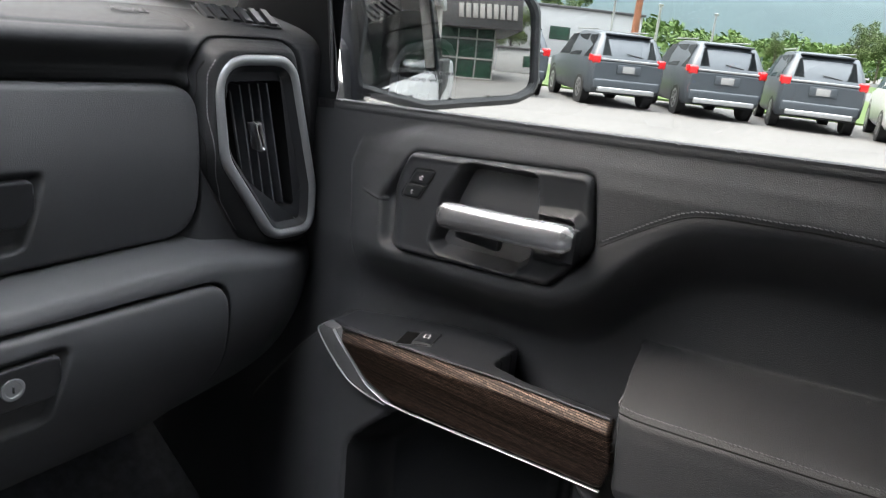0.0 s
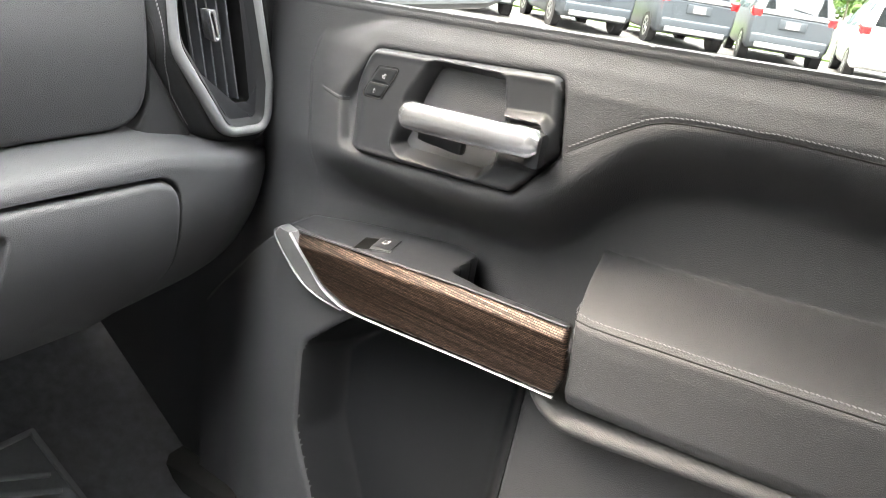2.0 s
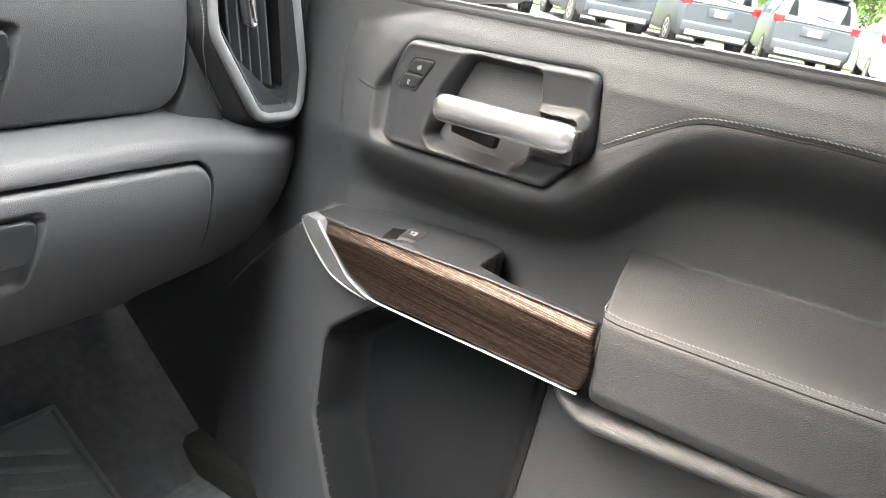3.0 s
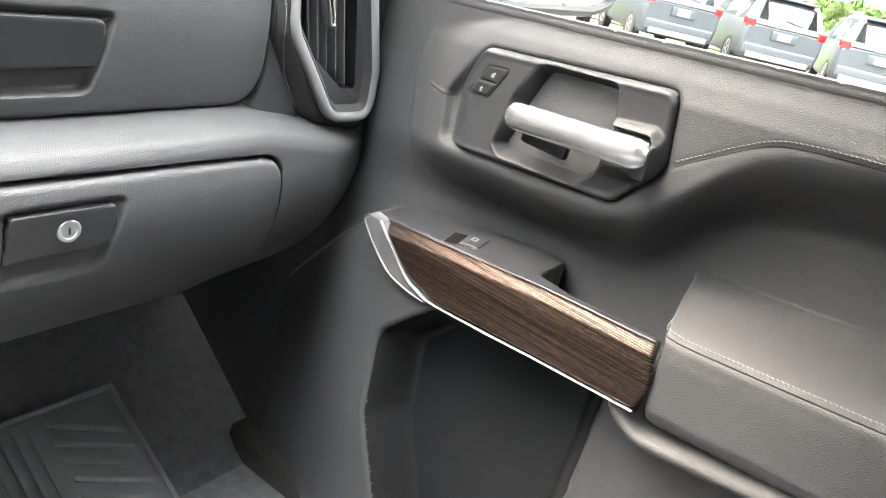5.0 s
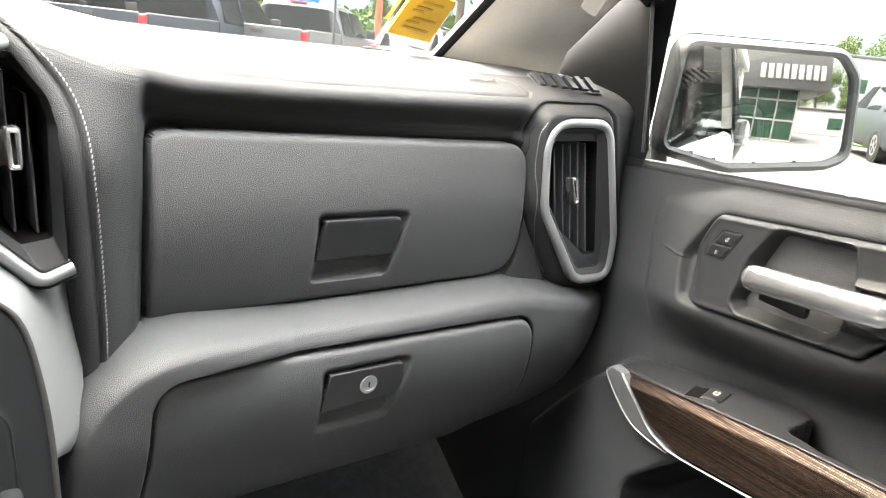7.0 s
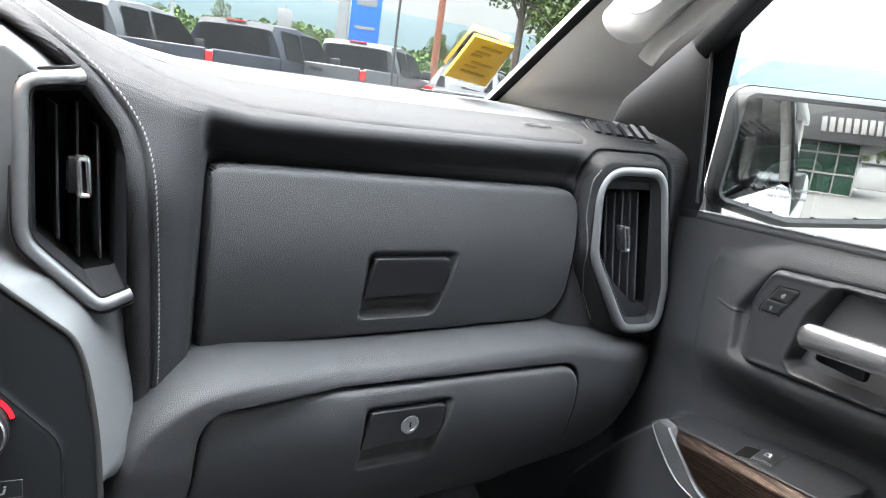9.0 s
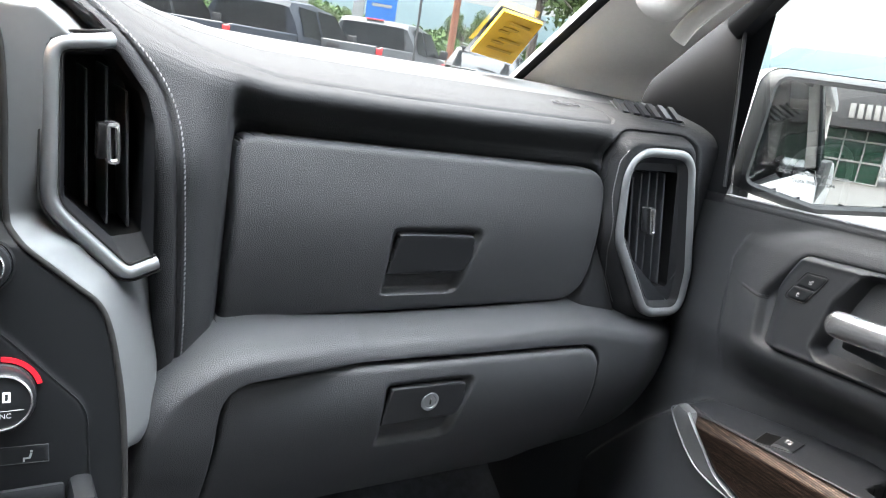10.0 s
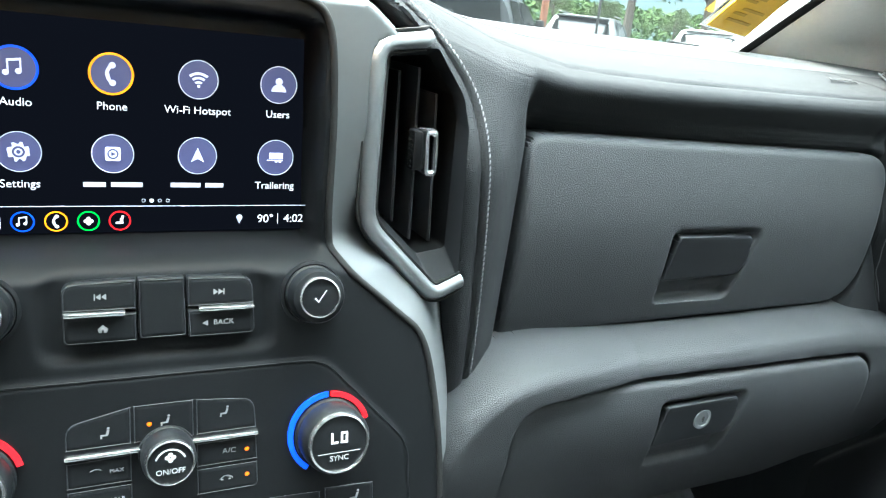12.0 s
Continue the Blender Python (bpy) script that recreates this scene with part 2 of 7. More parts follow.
def wood_material():
    """Dark brown open-weave wood-effect film under satin lacquer: fine stripes along the trim crossed by a small weave."""
    m = bpy.data.materials.new("dark woven wood-effect trim")
    m.use_nodes = True
    N, L = m.node_tree.nodes, m.node_tree.links
    sh = N["Principled BSDF"]
    socket(sh, "Roughness", 0.36)
    socket(sh, "Metallic", 0.85)
    socket(sh, "Coat Weight", 0.05)
    socket(sh, "Coat Roughness", 0.15)
    co = N.new("ShaderNodeTexCoord")
    sep, com = N.new("ShaderNodeSeparateXYZ"), N.new("ShaderNodeCombineXYZ")
    L.new(co.outputs["Object"], sep.inputs[0])
    L.new(sep.outputs["Y"], com.inputs["X"])
    L.new(sep.outputs["Z"], com.inputs["Y"])
    br = N.new("ShaderNodeTexBrick")
    br.inputs["Scale"].default_value = 1.0
    br.inputs["Brick Width"].default_value, br.inputs["Row Height"].default_value = 0.0042, 0.0017
    br.inputs["Mortar Size"].default_value, br.inputs["Mortar Smooth"].default_value = 0.00034, 0.5
    br.inputs["Color1"].default_value, br.inputs["Color2"].default_value, br.inputs["Mortar"].default_value = (0.036, 0.0245, 0.0195, 1), (0.092, 0.062, 0.048, 1), (0.006, 0.005, 0.0045, 1)
    L.new(com.outputs[0], br.inputs["Vector"])
    mp = N.new("ShaderNodeMapping")
    mp.inputs["Scale"].default_value = (1, 4, 330)
    L.new(co.outputs["Object"], mp.inputs["Vector"])
    n1 = N.new("ShaderNodeTexNoise")
    n1.inputs["Scale"].default_value, n1.inputs["Detail"].default_value = 1.0, 4
    L.new(mp.outputs[0], n1.inputs["Vector"])
    rp = N.new("ShaderNodeValToRGB")
    rp.color_ramp.elements[0].position, rp.color_ramp.elements[1].position = 0.35, 0.68
    rp.color_ramp.elements[0].color, rp.color_ramp.elements[1].color = (0.22, 0.22, 0.22, 1), (0.95, 0.95, 0.95, 1)
    L.new(n1.outputs["Fac"], rp.inputs[0])
    mul = N.new("ShaderNodeMix")
    mul.data_type, mul.blend_type = "RGBA", "MULTIPLY"
    mul.inputs[0].default_value = 1.0
    L.new(br.outputs["Color"], mul.inputs[6])
    L.new(rp.outputs[0], mul.inputs[7])
    L.new(mul.outputs[2], sh.inputs["Base Color"])
    bp = N.new("ShaderNodeBump")
    bp.inputs["Strength"].default_value, bp.inputs["Distance"].default_value = 0.25, 0.0003
    L.new(br.outputs["Fac"], bp.inputs["Height"])
    bp.invert = True
    L.new(bp.outputs[0], sh.inputs["Normal"])
    return m


WOOD = wood_material()


# ---- mesh helpers ----
def mesh_of(name, verts, faces, smooth=True):
    me = bpy.data.meshes.new(name)
    me.from_pydata([tuple(map(float, v)) for v in verts], [], [tuple(map(int, f)) for f in faces])
    me.validate()
    if smooth:
        me.polygons.foreach_set("use_smooth", [True] * len(me.polygons))
        try:
            me.set_sharp_from_angle(angle=radians(42))
        except AttributeError:
            pass
    me.update()
    return me


def piece(name, me, mat, parent=None, label="", category="", kind="", group=""):
    ob = new(name, me)
    if me and mat:
        me.materials.clear()
        me.materials.append(mat)
    if parent:
        ob.parent = parent
    return tagged(ob, label, category, group, kind)


def part(name, bm, material, parent, label=""):
    """Links a bmesh as one mesh object under a thing or part."""
    me = bpy.data.meshes.new(name)
    bm.normal_update()
    bm.to_mesh(me)
    bm.free()
    me.polygons.foreach_set("use_smooth", [True] * len(me.polygons))
    try:
        me.set_sharp_from_angle(angle=radians(38))
    except AttributeError:
        pass
    return piece(name, me, material, parent, label)


def empty(name, label, category, at=(0, 0, 0), kind="", group="", turn=0):
    ob = new(name)
    ob.matrix_basis = pose(*at, 0, 0, turn)
    return tagged(ob, label, category, group, kind)


def bm_box(c, s, bevel=0.0, seg=2, rot=None):
    """A block of size s about c, its edges rounded."""
    bm = bmesh.new()
    bmesh.ops.create_cube(bm, size=1, matrix=Matrix.Diagonal((*s, 1)))
    if bevel:
        bmesh.ops.bevel(bm, geom=bm.edges[:], offset=bevel, segments=seg, affect="EDGES", profile=0.5)
    m = Matrix.Translation(c)
    if rot:
        m = m @ Euler([radians(a) for a in rot]).to_matrix().to_4x4()
    bmesh.ops.transform(bm, matrix=m, verts=bm.verts)
    return bm


def bm_lathe(profile, seg=40, axis="Z", m=None):
    """A turned body from (radius, height) pairs."""
    bm = bmesh.new()
    rings = []
    for r, h in profile:
        ring = [bm.verts.new((r * math.cos(2 * math.pi * k / seg), r * math.sin(2 * math.pi * k / seg), h)) for k in range(seg)]
        rings.append(ring)
    for a, b in zip(rings, rings[1:]):
        for k in range(seg):
            bm.faces.new((a[k], a[(k + 1) % seg], b[(k + 1) % seg], b[k]))
    bm.faces.new(rings[-1])
    bm.faces.new(rings[0][::-1])
    if m is not None:
        bmesh.ops.transform(bm, matrix=m, verts=bm.verts)
    return bm


def rpoly(corners, n=6):
    """A closed outline from corners (a, b, radius), each rounded by its radius."""
    P = [Vector(c[:2]) for c in corners]
    out = []
    for k, c in enumerate(corners):
        p, a, b = P[k], P[k - 1], P[(k + 1) % len(P)]
        r = c[2] if len(c) > 2 else 0
        ua, ub = (a - p).normalized(), (b - p).normalized()
        if r <= 0:
            out.append(tuple(p))
            continue
        half = math.acos(max(-1, min(1, ua.dot(ub)))) / 2
        d = min(r / math.tan(half), 0.48 * (a - p).length, 0.48 * (b - p).length)
        q0, q1 = p + ua * d, p + ub * d
        for j in range(n + 1):
            s = j / n
            out.append(tuple((1 - s) ** 2 * q0 + 2 * s * (1 - s) * p + s * s * q1))
    return np.array(out)


def shifted(poly, da, db):
    return np.array(poly) + np.array([da, db])


def curve(points, n=12):
    """A smooth open curve through the points (any dimension)."""
    P = np.array(points, float)
    P = np.vstack([2 * P[0] - P[1], P, 2 * P[-1] - P[-2]])
    out = []
    for k in range(1, len(P) - 2):
        for j in range(n):
            s = j / n
            a, b, c, d = P[k - 1 : k + 3]
            out.append(0.5 * (2 * b + (c - a) * s + (2 * a - 5 * b + 4 * c - d) * s * s + (3 * b - a - 3 * c + d) * s**3))
    out.append(P[-2])
    return np.array(out)


def sdf(poly, A, B):
    """Signed distance of points to a closed outline, negative inside."""
    poly = np.asarray(poly, float)
    best = np.full(np.shape(A), 1e9)
    inside = np.zeros(np.shape(A), bool)
    for (x0, y0), (x1, y1) in zip(poly, np.roll(poly, -1, 0)):
        dx, dy = x1 - x0, y1 - y0
        ln = dx * dx + dy * dy
        if ln < 1e-14:
            continue
        s = np.clip(((A - x0) * dx + (B - y0) * dy) / ln, 0, 1)
        best = np.minimum(best, np.hypot(A - x0 - s * dx, B - y0 - s * dy))
        cross = (y0 > B) != (y1 > B)
        with np.errstate(divide="ignore", invalid="ignore"):
            xi = x0 + (B - y0) * dx / (dy if dy else 1e-12)
        inside ^= cross & (A < xi)
    return np.where(inside, -best, best)


def near(line, A, B):
    """Distance of points to an open line."""
    line = np.asarray(line, float)
    best = np.full(np.shape(A), 1e9)
    for (x0, y0), (x1, y1) in zip(line, line[1:]):
        dx, dy = x1 - x0, y1 - y0
        s = np.clip(((A - x0) * dx + (B - y0) * dy) / (dx * dx + dy * dy + 1e-15), 0, 1)
        best = np.minimum(best, np.hypot(A - x0 - s * dx, B - y0 - s * dy))
    return best


def step(v, lo, hi):
    t = np.clip((np.asarray(v, float) - lo) / (hi - lo), 0, 1)
    return t * t * (3 - 2 * t)


def groove(d, width, depth):
    return depth * np.exp(-((d / width) ** 2))


def sheet(a0, a1, b0, b1, h, place, clip=None, skirt=0.0, back=(0, 1, 0)):
    """A fine skin over the plane (a, b), laid into space by place(A, B, sd); clip is an outline to which its rim is trimmed; skirt is the depth of its turned-back rim."""
    na, nb = max(2, round((a1 - a0) / h)), max(2, round((b1 - b0) / h))
    A, B = np.meshgrid(np.linspace(a0, a1, na + 1), np.linspace(b0, b1, nb + 1), indexing="ij")
    keep = np.ones((na, nb), bool)
    sd = None
    if clip is not None:
        sd = sdf(clip, A, B)
        e = h * 0.05
        ga, gb = (sdf(clip, A + e, B) - sd) / e, (sdf(clip, A, B + e) - sd) / e
        mid = sdf(clip, 0.25 * (A[1:, 1:] + A[:-1, 1:] + A[1:, :-1] + A[:-1, :-1]), 0.25 * (B[1:, 1:] + B[:-1, 1:] + B[1:, :-1] + B[:-1, :-1]))
        keep = mid < 0
        grab = (sd > -0.45 * h) & (sd < 1.5 * h)
        A, B = np.where(grab, A - sd * ga, A), np.where(grab, B - sd * gb, B)
        sd = np.where(grab, 0.0, sd)
    V = np.stack(place(A, B, sd), -1).reshape(-1, 3)
    idx = np.arange((na + 1) * (nb + 1)).reshape(na + 1, nb + 1)
    F = np.stack([idx[:-1, :-1], idx[1:, :-1], idx[1:, 1:], idx[:-1, 1:]], -1)[keep].reshape(-1, 4)
    if skirt:
        edges = np.concatenate([F[:, [k, (k + 1) % 4]] for k in range(4)])
        key = np.sort(edges, 1)
        _, first, count = np.unique(key[:, 0].astype(np.int64) * len(V) + key[:, 1], return_index=True, return_counts=True)
        rim = edges[first[count == 1]]
        ids = np.unique(rim)
        remap = np.zeros(len(V), int)
        remap[ids] = len(V) + np.arange(len(ids))
        V = np.vstack([V, V[ids] + np.array(back) * skirt])
        F = np.vstack([F, np.stack([rim[:, 1], rim[:, 0], remap[rim[:, 0]], remap[rim[:, 1]]], -1)])
    used = np.unique(F)
    new_id = np.zeros(len(V), int)
    new_id[used] = np.arange(len(used))
    return V[used], new_id[F]


def skin(name, args, mat, parent, label="", **kw):
    v, f = sheet(*args, **kw)
    return piece(name, mesh_of(name, v, f), mat, parent, label)


def sweep(line, section, closed=False, up=None):
    """Sweeps a closed section (list of (side, rise)) along a line in space; side lies across the line, rise along up."""
    P = np.array(line, float)
    n, k = len(P), len(section)
    V, F = [], []
    for i in range(n):
        a, b = P[(i - 1) % n] if closed or i else P[i], P[(i + 1) % n] if closed or i < n - 1 else P[i]
        t = Vector(b - a).normalized()
        w = Vector(up if not callable(up) else up(P[i])).normalized()
        side = t.cross(w).normalized()
        rise = side.cross(t).normalized()
        for s, r in section:
            V.append(tuple(Vector(P[i]) + side * s + rise * r))
    for i in range(n if closed else n - 1):
        j = (i + 1) % n
        for q in range(k):
            r = (q + 1) % k
            F.append((i * k + q, i * k + r, j * k + r, j * k + q))
    if not closed:
        F += [tuple(range(k))[::-1], tuple((n - 1) * k + q for q in range(k))]
    return V, F


def oval(w, h, n=10):
    return [(w / 2 * math.cos(2 * math.pi * k / n), h / 2 * math.sin(2 * math.pi * k / n)) for k in range(n)]


def walked(line, pitch):
    """Points and directions at even steps along a line in space."""
    P = np.array(line, float)
    L = np.r_[0, np.cumsum(np.linalg.norm(np.diff(P, axis=0), axis=1))]
    out = []
    for s in np.arange(pitch / 2, L[-1], pitch):
        p = np.array([np.interp(s, L, P[:, q]) for q in range(3)])
        q = np.array([np.interp(min(s + 1e-3, L[-1]), L, P[:, q]) for q in range(3)])
        d = q - p
        out.append((Vector(p), Vector(d).normalized() if np.linalg.norm(d) > 0 else Vector((0, 0, 1))))
    return out


def stitches(name, line, normal, parent, pitch=0.0042, length=0.0034, width=0.0010, slant=0.25):
    """A run of thread stitches lying along a line."""
    V, F = [], []
    for p, d in walked(line, pitch):
        nrm = Vector(normal(p) if callable(normal) else normal).normalized()
        side = d.cross(nrm).normalized()
        d = (d + side * slant).normalized()
        for s in (-1, -0.5, 0.5, 1):
            w, lift = (width * 0.35, -0.0008) if abs(s) == 1 else (width, 0.0001)
            c = p + d * (s * length / 2)
            for a, r in ((-1, -0.3), (-0.5, 1), (0.5, 1), (1, -0.3)):
                V.append(tuple(c + side * (a * w / 2) + nrm * (lift + r * 0.0004)))
        o = len(V) - 16
        for i in range(3):
            for j in range(3):
                F.append((o + i * 4 + j, o + i * 4 + j + 1, o + i * 4 + j + 5, o + i * 4 + j + 4))
    return piece(name, mesh_of(name, V, F), THREAD, parent, "grey contrast stitching")


def words(text, size, m, mat, parent, name="lettering", label="", depth=0.0001, align="CENTER"):
    """Raised or printed characters in the built-in font, as a mesh."""
    cu = bpy.data.curves.new(name, "FONT")
    cu.body, cu.size, cu.align_x, cu.align_y, cu.extrude, cu.resolution_u = text, size, align, "CENTER", depth, 3
    tmp = bpy.data.objects.new("tmp", cu)
    scene.collection.objects.link(tmp)
    me = bpy.data.meshes.new_from_object(tmp.evaluated_get(bpy.context.evaluated_depsgraph_get()))
    bpy.data.objects.remove(tmp)
    me.transform(m)
    me.name = name
    return piece(name, me, mat, parent, label)


# ---- ground ----
GROUND = 0.21


def flat(name, x0, x1, y0, y1, z, mat, label, category):
    bm = bm_box(((x0 + x1) / 2, (y0 + y1) / 2, z - 0.15), (x1 - x0, y1 - y0, 0.3))
    ob = part(name, bm, mat, None, label)
    return tagged(ob, category=category, kind="structure")


flat("ground", -900, 900, -900, 900, GROUND, CONCRETE, "pale grey sealed car lot", "ground")


def strip(name, s0, s1, z, mat, label, category):
    """A long band that runs beside the row of parked cars, between distances s0 and s1 along their heading."""
    h = Vector((math.sin(ROWYAW), math.cos(ROWYAW), 0))
    r = Vector((h.y, -h.x, 0))
    o = Vector((20.0, 4.0, 0))
    bm = bmesh.new()
    n = 24
    top = [[bm.verts.new((o + h * s + r * (-260 + 520 * k / n)).to_tuple()[:2] + (GROUND + z,)) for k in range(n + 1)] for s in (s0, s1)]
    low = [[bm.verts.new((v.co.x, v.co.y, GROUND - 0.05)) for v in row] for row in top]
    for k in range(n):
        bm.faces.new((top[0][k], top[0][k + 1], top[1][k + 1], top[1][k]))
        bm.faces.new((low[0][k], low[0][k + 1], top[0][k + 1], top[0][k]))
        bm.faces.new((top[1][k], top[1][k + 1], low[1][k + 1], low[1][k]))
    ob = part(name, bm, mat, None, label)
    return tagged(ob, category=category, kind="structure")


ROWYAW = radians(76)
strip("grass_verge", 5, 28, 0.06, GRASS, "mown green grass verge beside the lot", "grass")
strip("road", 28, 54, 0.05, ASPHALT, "grey asphalt road beyond the verge", "road")
strip("grass_field", 54, 140, 0.07, GRASS, "green grass beyond the road", "grass")

# ---- dashboard ----
dashboard = empty("dashboard", "black grained truck dashboard with two glove boxes and grey stitching", "dashboard", (0.45, 0.72, 1.4))


def under(ob, parent):
    """Hangs ob under parent and leaves it where it stands."""
    ob.parent = parent
    ob.matrix_parent_inverse = parent.matrix_basis.inverted()
    return ob


UG = rpoly([(0.268, 1.587, 0.02), (0.703, 1.580, 0.032), (0.712, 1.415, 0.045), (0.335, 1.411, 0.05), (0.270, 1.388, 0.004)])
UGD = rpoly([(0.2695, 1.5855, 0.019), (0.7015, 1.5785, 0.031), (0.7105, 1.4165, 0.044), (0.335, 1.4125, 0.05), (0.2715, 1.3895, 0.004)])
POD = rpoly([(0.703, 1.627, 0.034), (0.832, 1.629, 0.03), (0.893, 1.44, 0.05), (0.888, 1.382, 0.03), (0.788, 1.386, 0.05), (0.705, 1.51, 0.08)])
VENT_R = rpoly([(0.7095, 1.6115, 0.044), (0.8275, 1.6130, 0.040), (0.8735, 1.460, 0.06), (0.8745, 1.398, 0.032), (0.802, 1.3995, 0.040), (0.7252, 1.500, 0.06)], 12)
PROFILE = np.array([(1.34, .742, 1.34), (1.405, .724, 1.405), (1.43, .719, 1.43), (1.50, .712, 1.50), (1.575, .708, 1.575), (1.584, .710, 1.584), (1.591, .722, 1.591), (1.602, .7135, 1.602), (1.611, .706, 1.611), (1.620, .702, 1.619), (1.630, .7045, 1.6265), (1.641, .713, 1.6335), (1.66, .736, 1.642), (1.70, .784, 1.652), (1.80, .889, 1.662), (1.95, 1.039, 1.664), (2.25, 1.33, 1.62)])
PLAIN = np.array([(1.34, .713), (1.405, .709), (1.43, .707), (1.50, .704), (1.575, .701), (1.613, .699), (1.622, .6995)])
SEAM = curve([(0.06, 1.728), (0.10, 1.709), (0.143, 1.692), (0.19, 1.668), (0.242, 1.652), (0.304, 1.643), (0.42, 1.640), (0.56, 1.639), (0.69, 1.641), (0.705, 1.645)])
SEAM2 = curve([(0.705, 1.645), (0.712, 1.652), (0.708, 1.668), (0.690, 1.69), (0.66, 1.73)])


def hump(x):
    """How far the top pad rises towards the middle of the truck."""
    return np.interp(x, [-0.3, 0.0, 0.08, 0.143, 0.19, 0.242, 0.304, 0.40], [0.085, 0.083, 0.071, 0.050, 0.027, 0.011, 0.002, 0.0])


def dash_skin(X, S, sd=None):
    y = np.interp(S, PROFILE[:, 0], PROFILE[:, 1])
    z = np.interp(S, PROFILE[:, 0], PROFILE[:, 2])
    plain = np.interp(S, PLAIN[:, 0], PLAIN[:, 1])
    m = step(X, 0.258, 0.272) * (1 - step(X, 0.685, 0.715))
    low = S < 1.622
    y = np.where(low, plain + (y - plain) * m, y)
    z = z + hump(X) * step(S, 1.42, 1.62)
    # the pad swells towards the middle vent
    y = y - 0.030 * (1 - step(X, 0.224, 0.276)) * (1 - step(S, 1.54, 1.64))
    y = y + 0.024 * (1 - step(sdf(UG, X, S), -0.004, 0.003))
    y = y + 0.055 * (1 - step(sdf(VENT_R, X, S), -0.012, -0.006))
    y = y + 0.05 * step(X, 0.895, 0.945) ** 2
    return X, y, z


def smooth_rows(f):
    """Averages a skin over small steps along its profile, to round the folds."""
    def g(A, B, sd):
        parts = [np.stack(f(A, B + d, sd)) for d in (-0.009, -0.0045, 0, 0.0045, 0.009)]
        return tuple(sum(p * w for p, w in zip(parts, (0.12, 0.22, 0.32, 0.22, 0.12))))
    return g


EDGE = curve([(-0.30, 1.745), (-0.10, 1.743), (0.02, 1.728), (0.09, 1.702), (0.130, 1.674), (0.160, 1.649), (0.182, 1.621), (0.1935, 1.594), (0.1985, 1.548), (0.2035, 1.483), (0.2070, 1.42), (0.2085, 1.37), (0.209, 1.34)], 10)
PADS = np.linspace(1.30, 1.80, 400)


def pad_row(x, z):
    """The profile row of the pad that lies at the height z."""
    rows = np.interp(PADS, PROFILE[:, 0], PROFILE[:, 2]) + hump(x) * step(PADS, 1.42, 1.62)
    return float(np.interp(z, rows, PADS))


EDGE_S = np.array([(x, min(pad_row(x, z), 1.698)) for x, z in EDGE])
cut = np.vstack([EDGE_S, [(0.214, 1.30), (1.0, 1.30), (1.0, 2.3), (-0.30, 2.3)]])


def dash_top(X, S, sd):
    """The pad with its rolled edge, its creases, its seams and the collar of the outboard vent."""
    X, y, z = smooth_rows(dash_skin)(X, S, sd)
    d = near(EDGE_S, X, S)
    y = np.minimum(y, 0.700 + 0.5 * np.maximum(z - 1.64, 0) + 1.4 * d)
    q = np.clip(0.012 - d, 0, 0.012)
    roll = 1.1 * (0.012 - np.sqrt(0.012**2 - q * q)) * (S < 1.699)
    fold = groove(d - 0.0185, 0.0017, 0.0030)
    seam = groove(np.minimum(near(SEAM, X, S), near(SEAM2, X, S)), 0.0018, 0.0028)
    face = 1 - step(S, 1.615, 1.65)
    c = sdf(POD, X, S)
    y = y - 0.012 * (1 - step(c, -0.012, 0.004)) * (1 - step(S, 1.632, 1.66)) + groove(c - 0.0045, 0.0020, 0.0040) * (1 - step(S, 1.632, 1.645)) - groove(c - 0.010, 0.004, 0.0012)
    y = y + (fold + seam + roll) * face
    z = z - (fold + seam + roll) * (1 - face)
    return X, y, z


pad = piece("dash_pad", mesh_of("dash_pad", *sheet(-0.30, 0.945, 1.34, 1.70, 0.0015, dash_top, clip=cut, skirt=0.03)), SOFT_DIM, None, "black grained soft dash skin with a seam")
under(pad, dashboard)
padtop = piece("top_pad", mesh_of("top_pad", *sheet(-0.95, 0.945, 1.70, 2.25, 0.012, dash_skin)), SOFT, None)
under(padtop, dashboard)


# dark seams of the top pad
for seam in (SEAM, SEAM2):
    sx, sy, sz = dash_top(seam[:, 0], seam[:, 1], None)
    v, f = sweep(np.stack([sx, sy + 0.0006, sz - 0.0004], -1), oval(0.0022, 0.0016, 8), up=(0, -0.6, 0.8))
    under(piece("seam", mesh_of("seam", v, f), GAP, None, "dark seam in the dash top"), dashboard)


def on_pad(line, lift):
    """A line on the pad, given in its own rows, raised a little."""
    sx, sy, sz = dash_top(line[:, 0], line[:, 1], None)
    return np.stack([sx, sy - lift, sz + 0.3 * lift], -1)


def beside(line, off):
    t = np.gradient(line, axis=0)
    t /= np.linalg.norm(t, axis=1)[:, None] + 1e-12
    return line + np.stack([-t[:, 1], t[:, 0]], -1) * off


fold = on_pad(beside(EDGE_S, 0.0185)[26:], -0.0004)
v, f = sweep(fold, oval(0.0016, 0.0014, 6), up=(0, -1, 0.2))
under(piece("crease", mesh_of("crease", v, f), GAP, None, "dark crease beside the stitching"), dashboard)
under(stitches("stitching", on_pad(beside(EDGE_S, 0.0238)[26:], 0.0012), (0, -1, 0.15), None, pitch=0.0042, length=0.0034, width=0.0012), dashboard)

# upper glove box door
ULR = rpoly([(0.427, 1.509, 0.010), (0.540, 1.509, 0.012), (0.522, 1.434, 0.014), (0.4285, 1.434, 0.008)])
ULH = rpoly([(0.4365, 1.5025, 0.004), (0.5285, 1.5015, 0.010), (0.531, 1.474, 0.012), (0.524, 1.459, 0.006), (0.4300, 1.457, 0.002)])


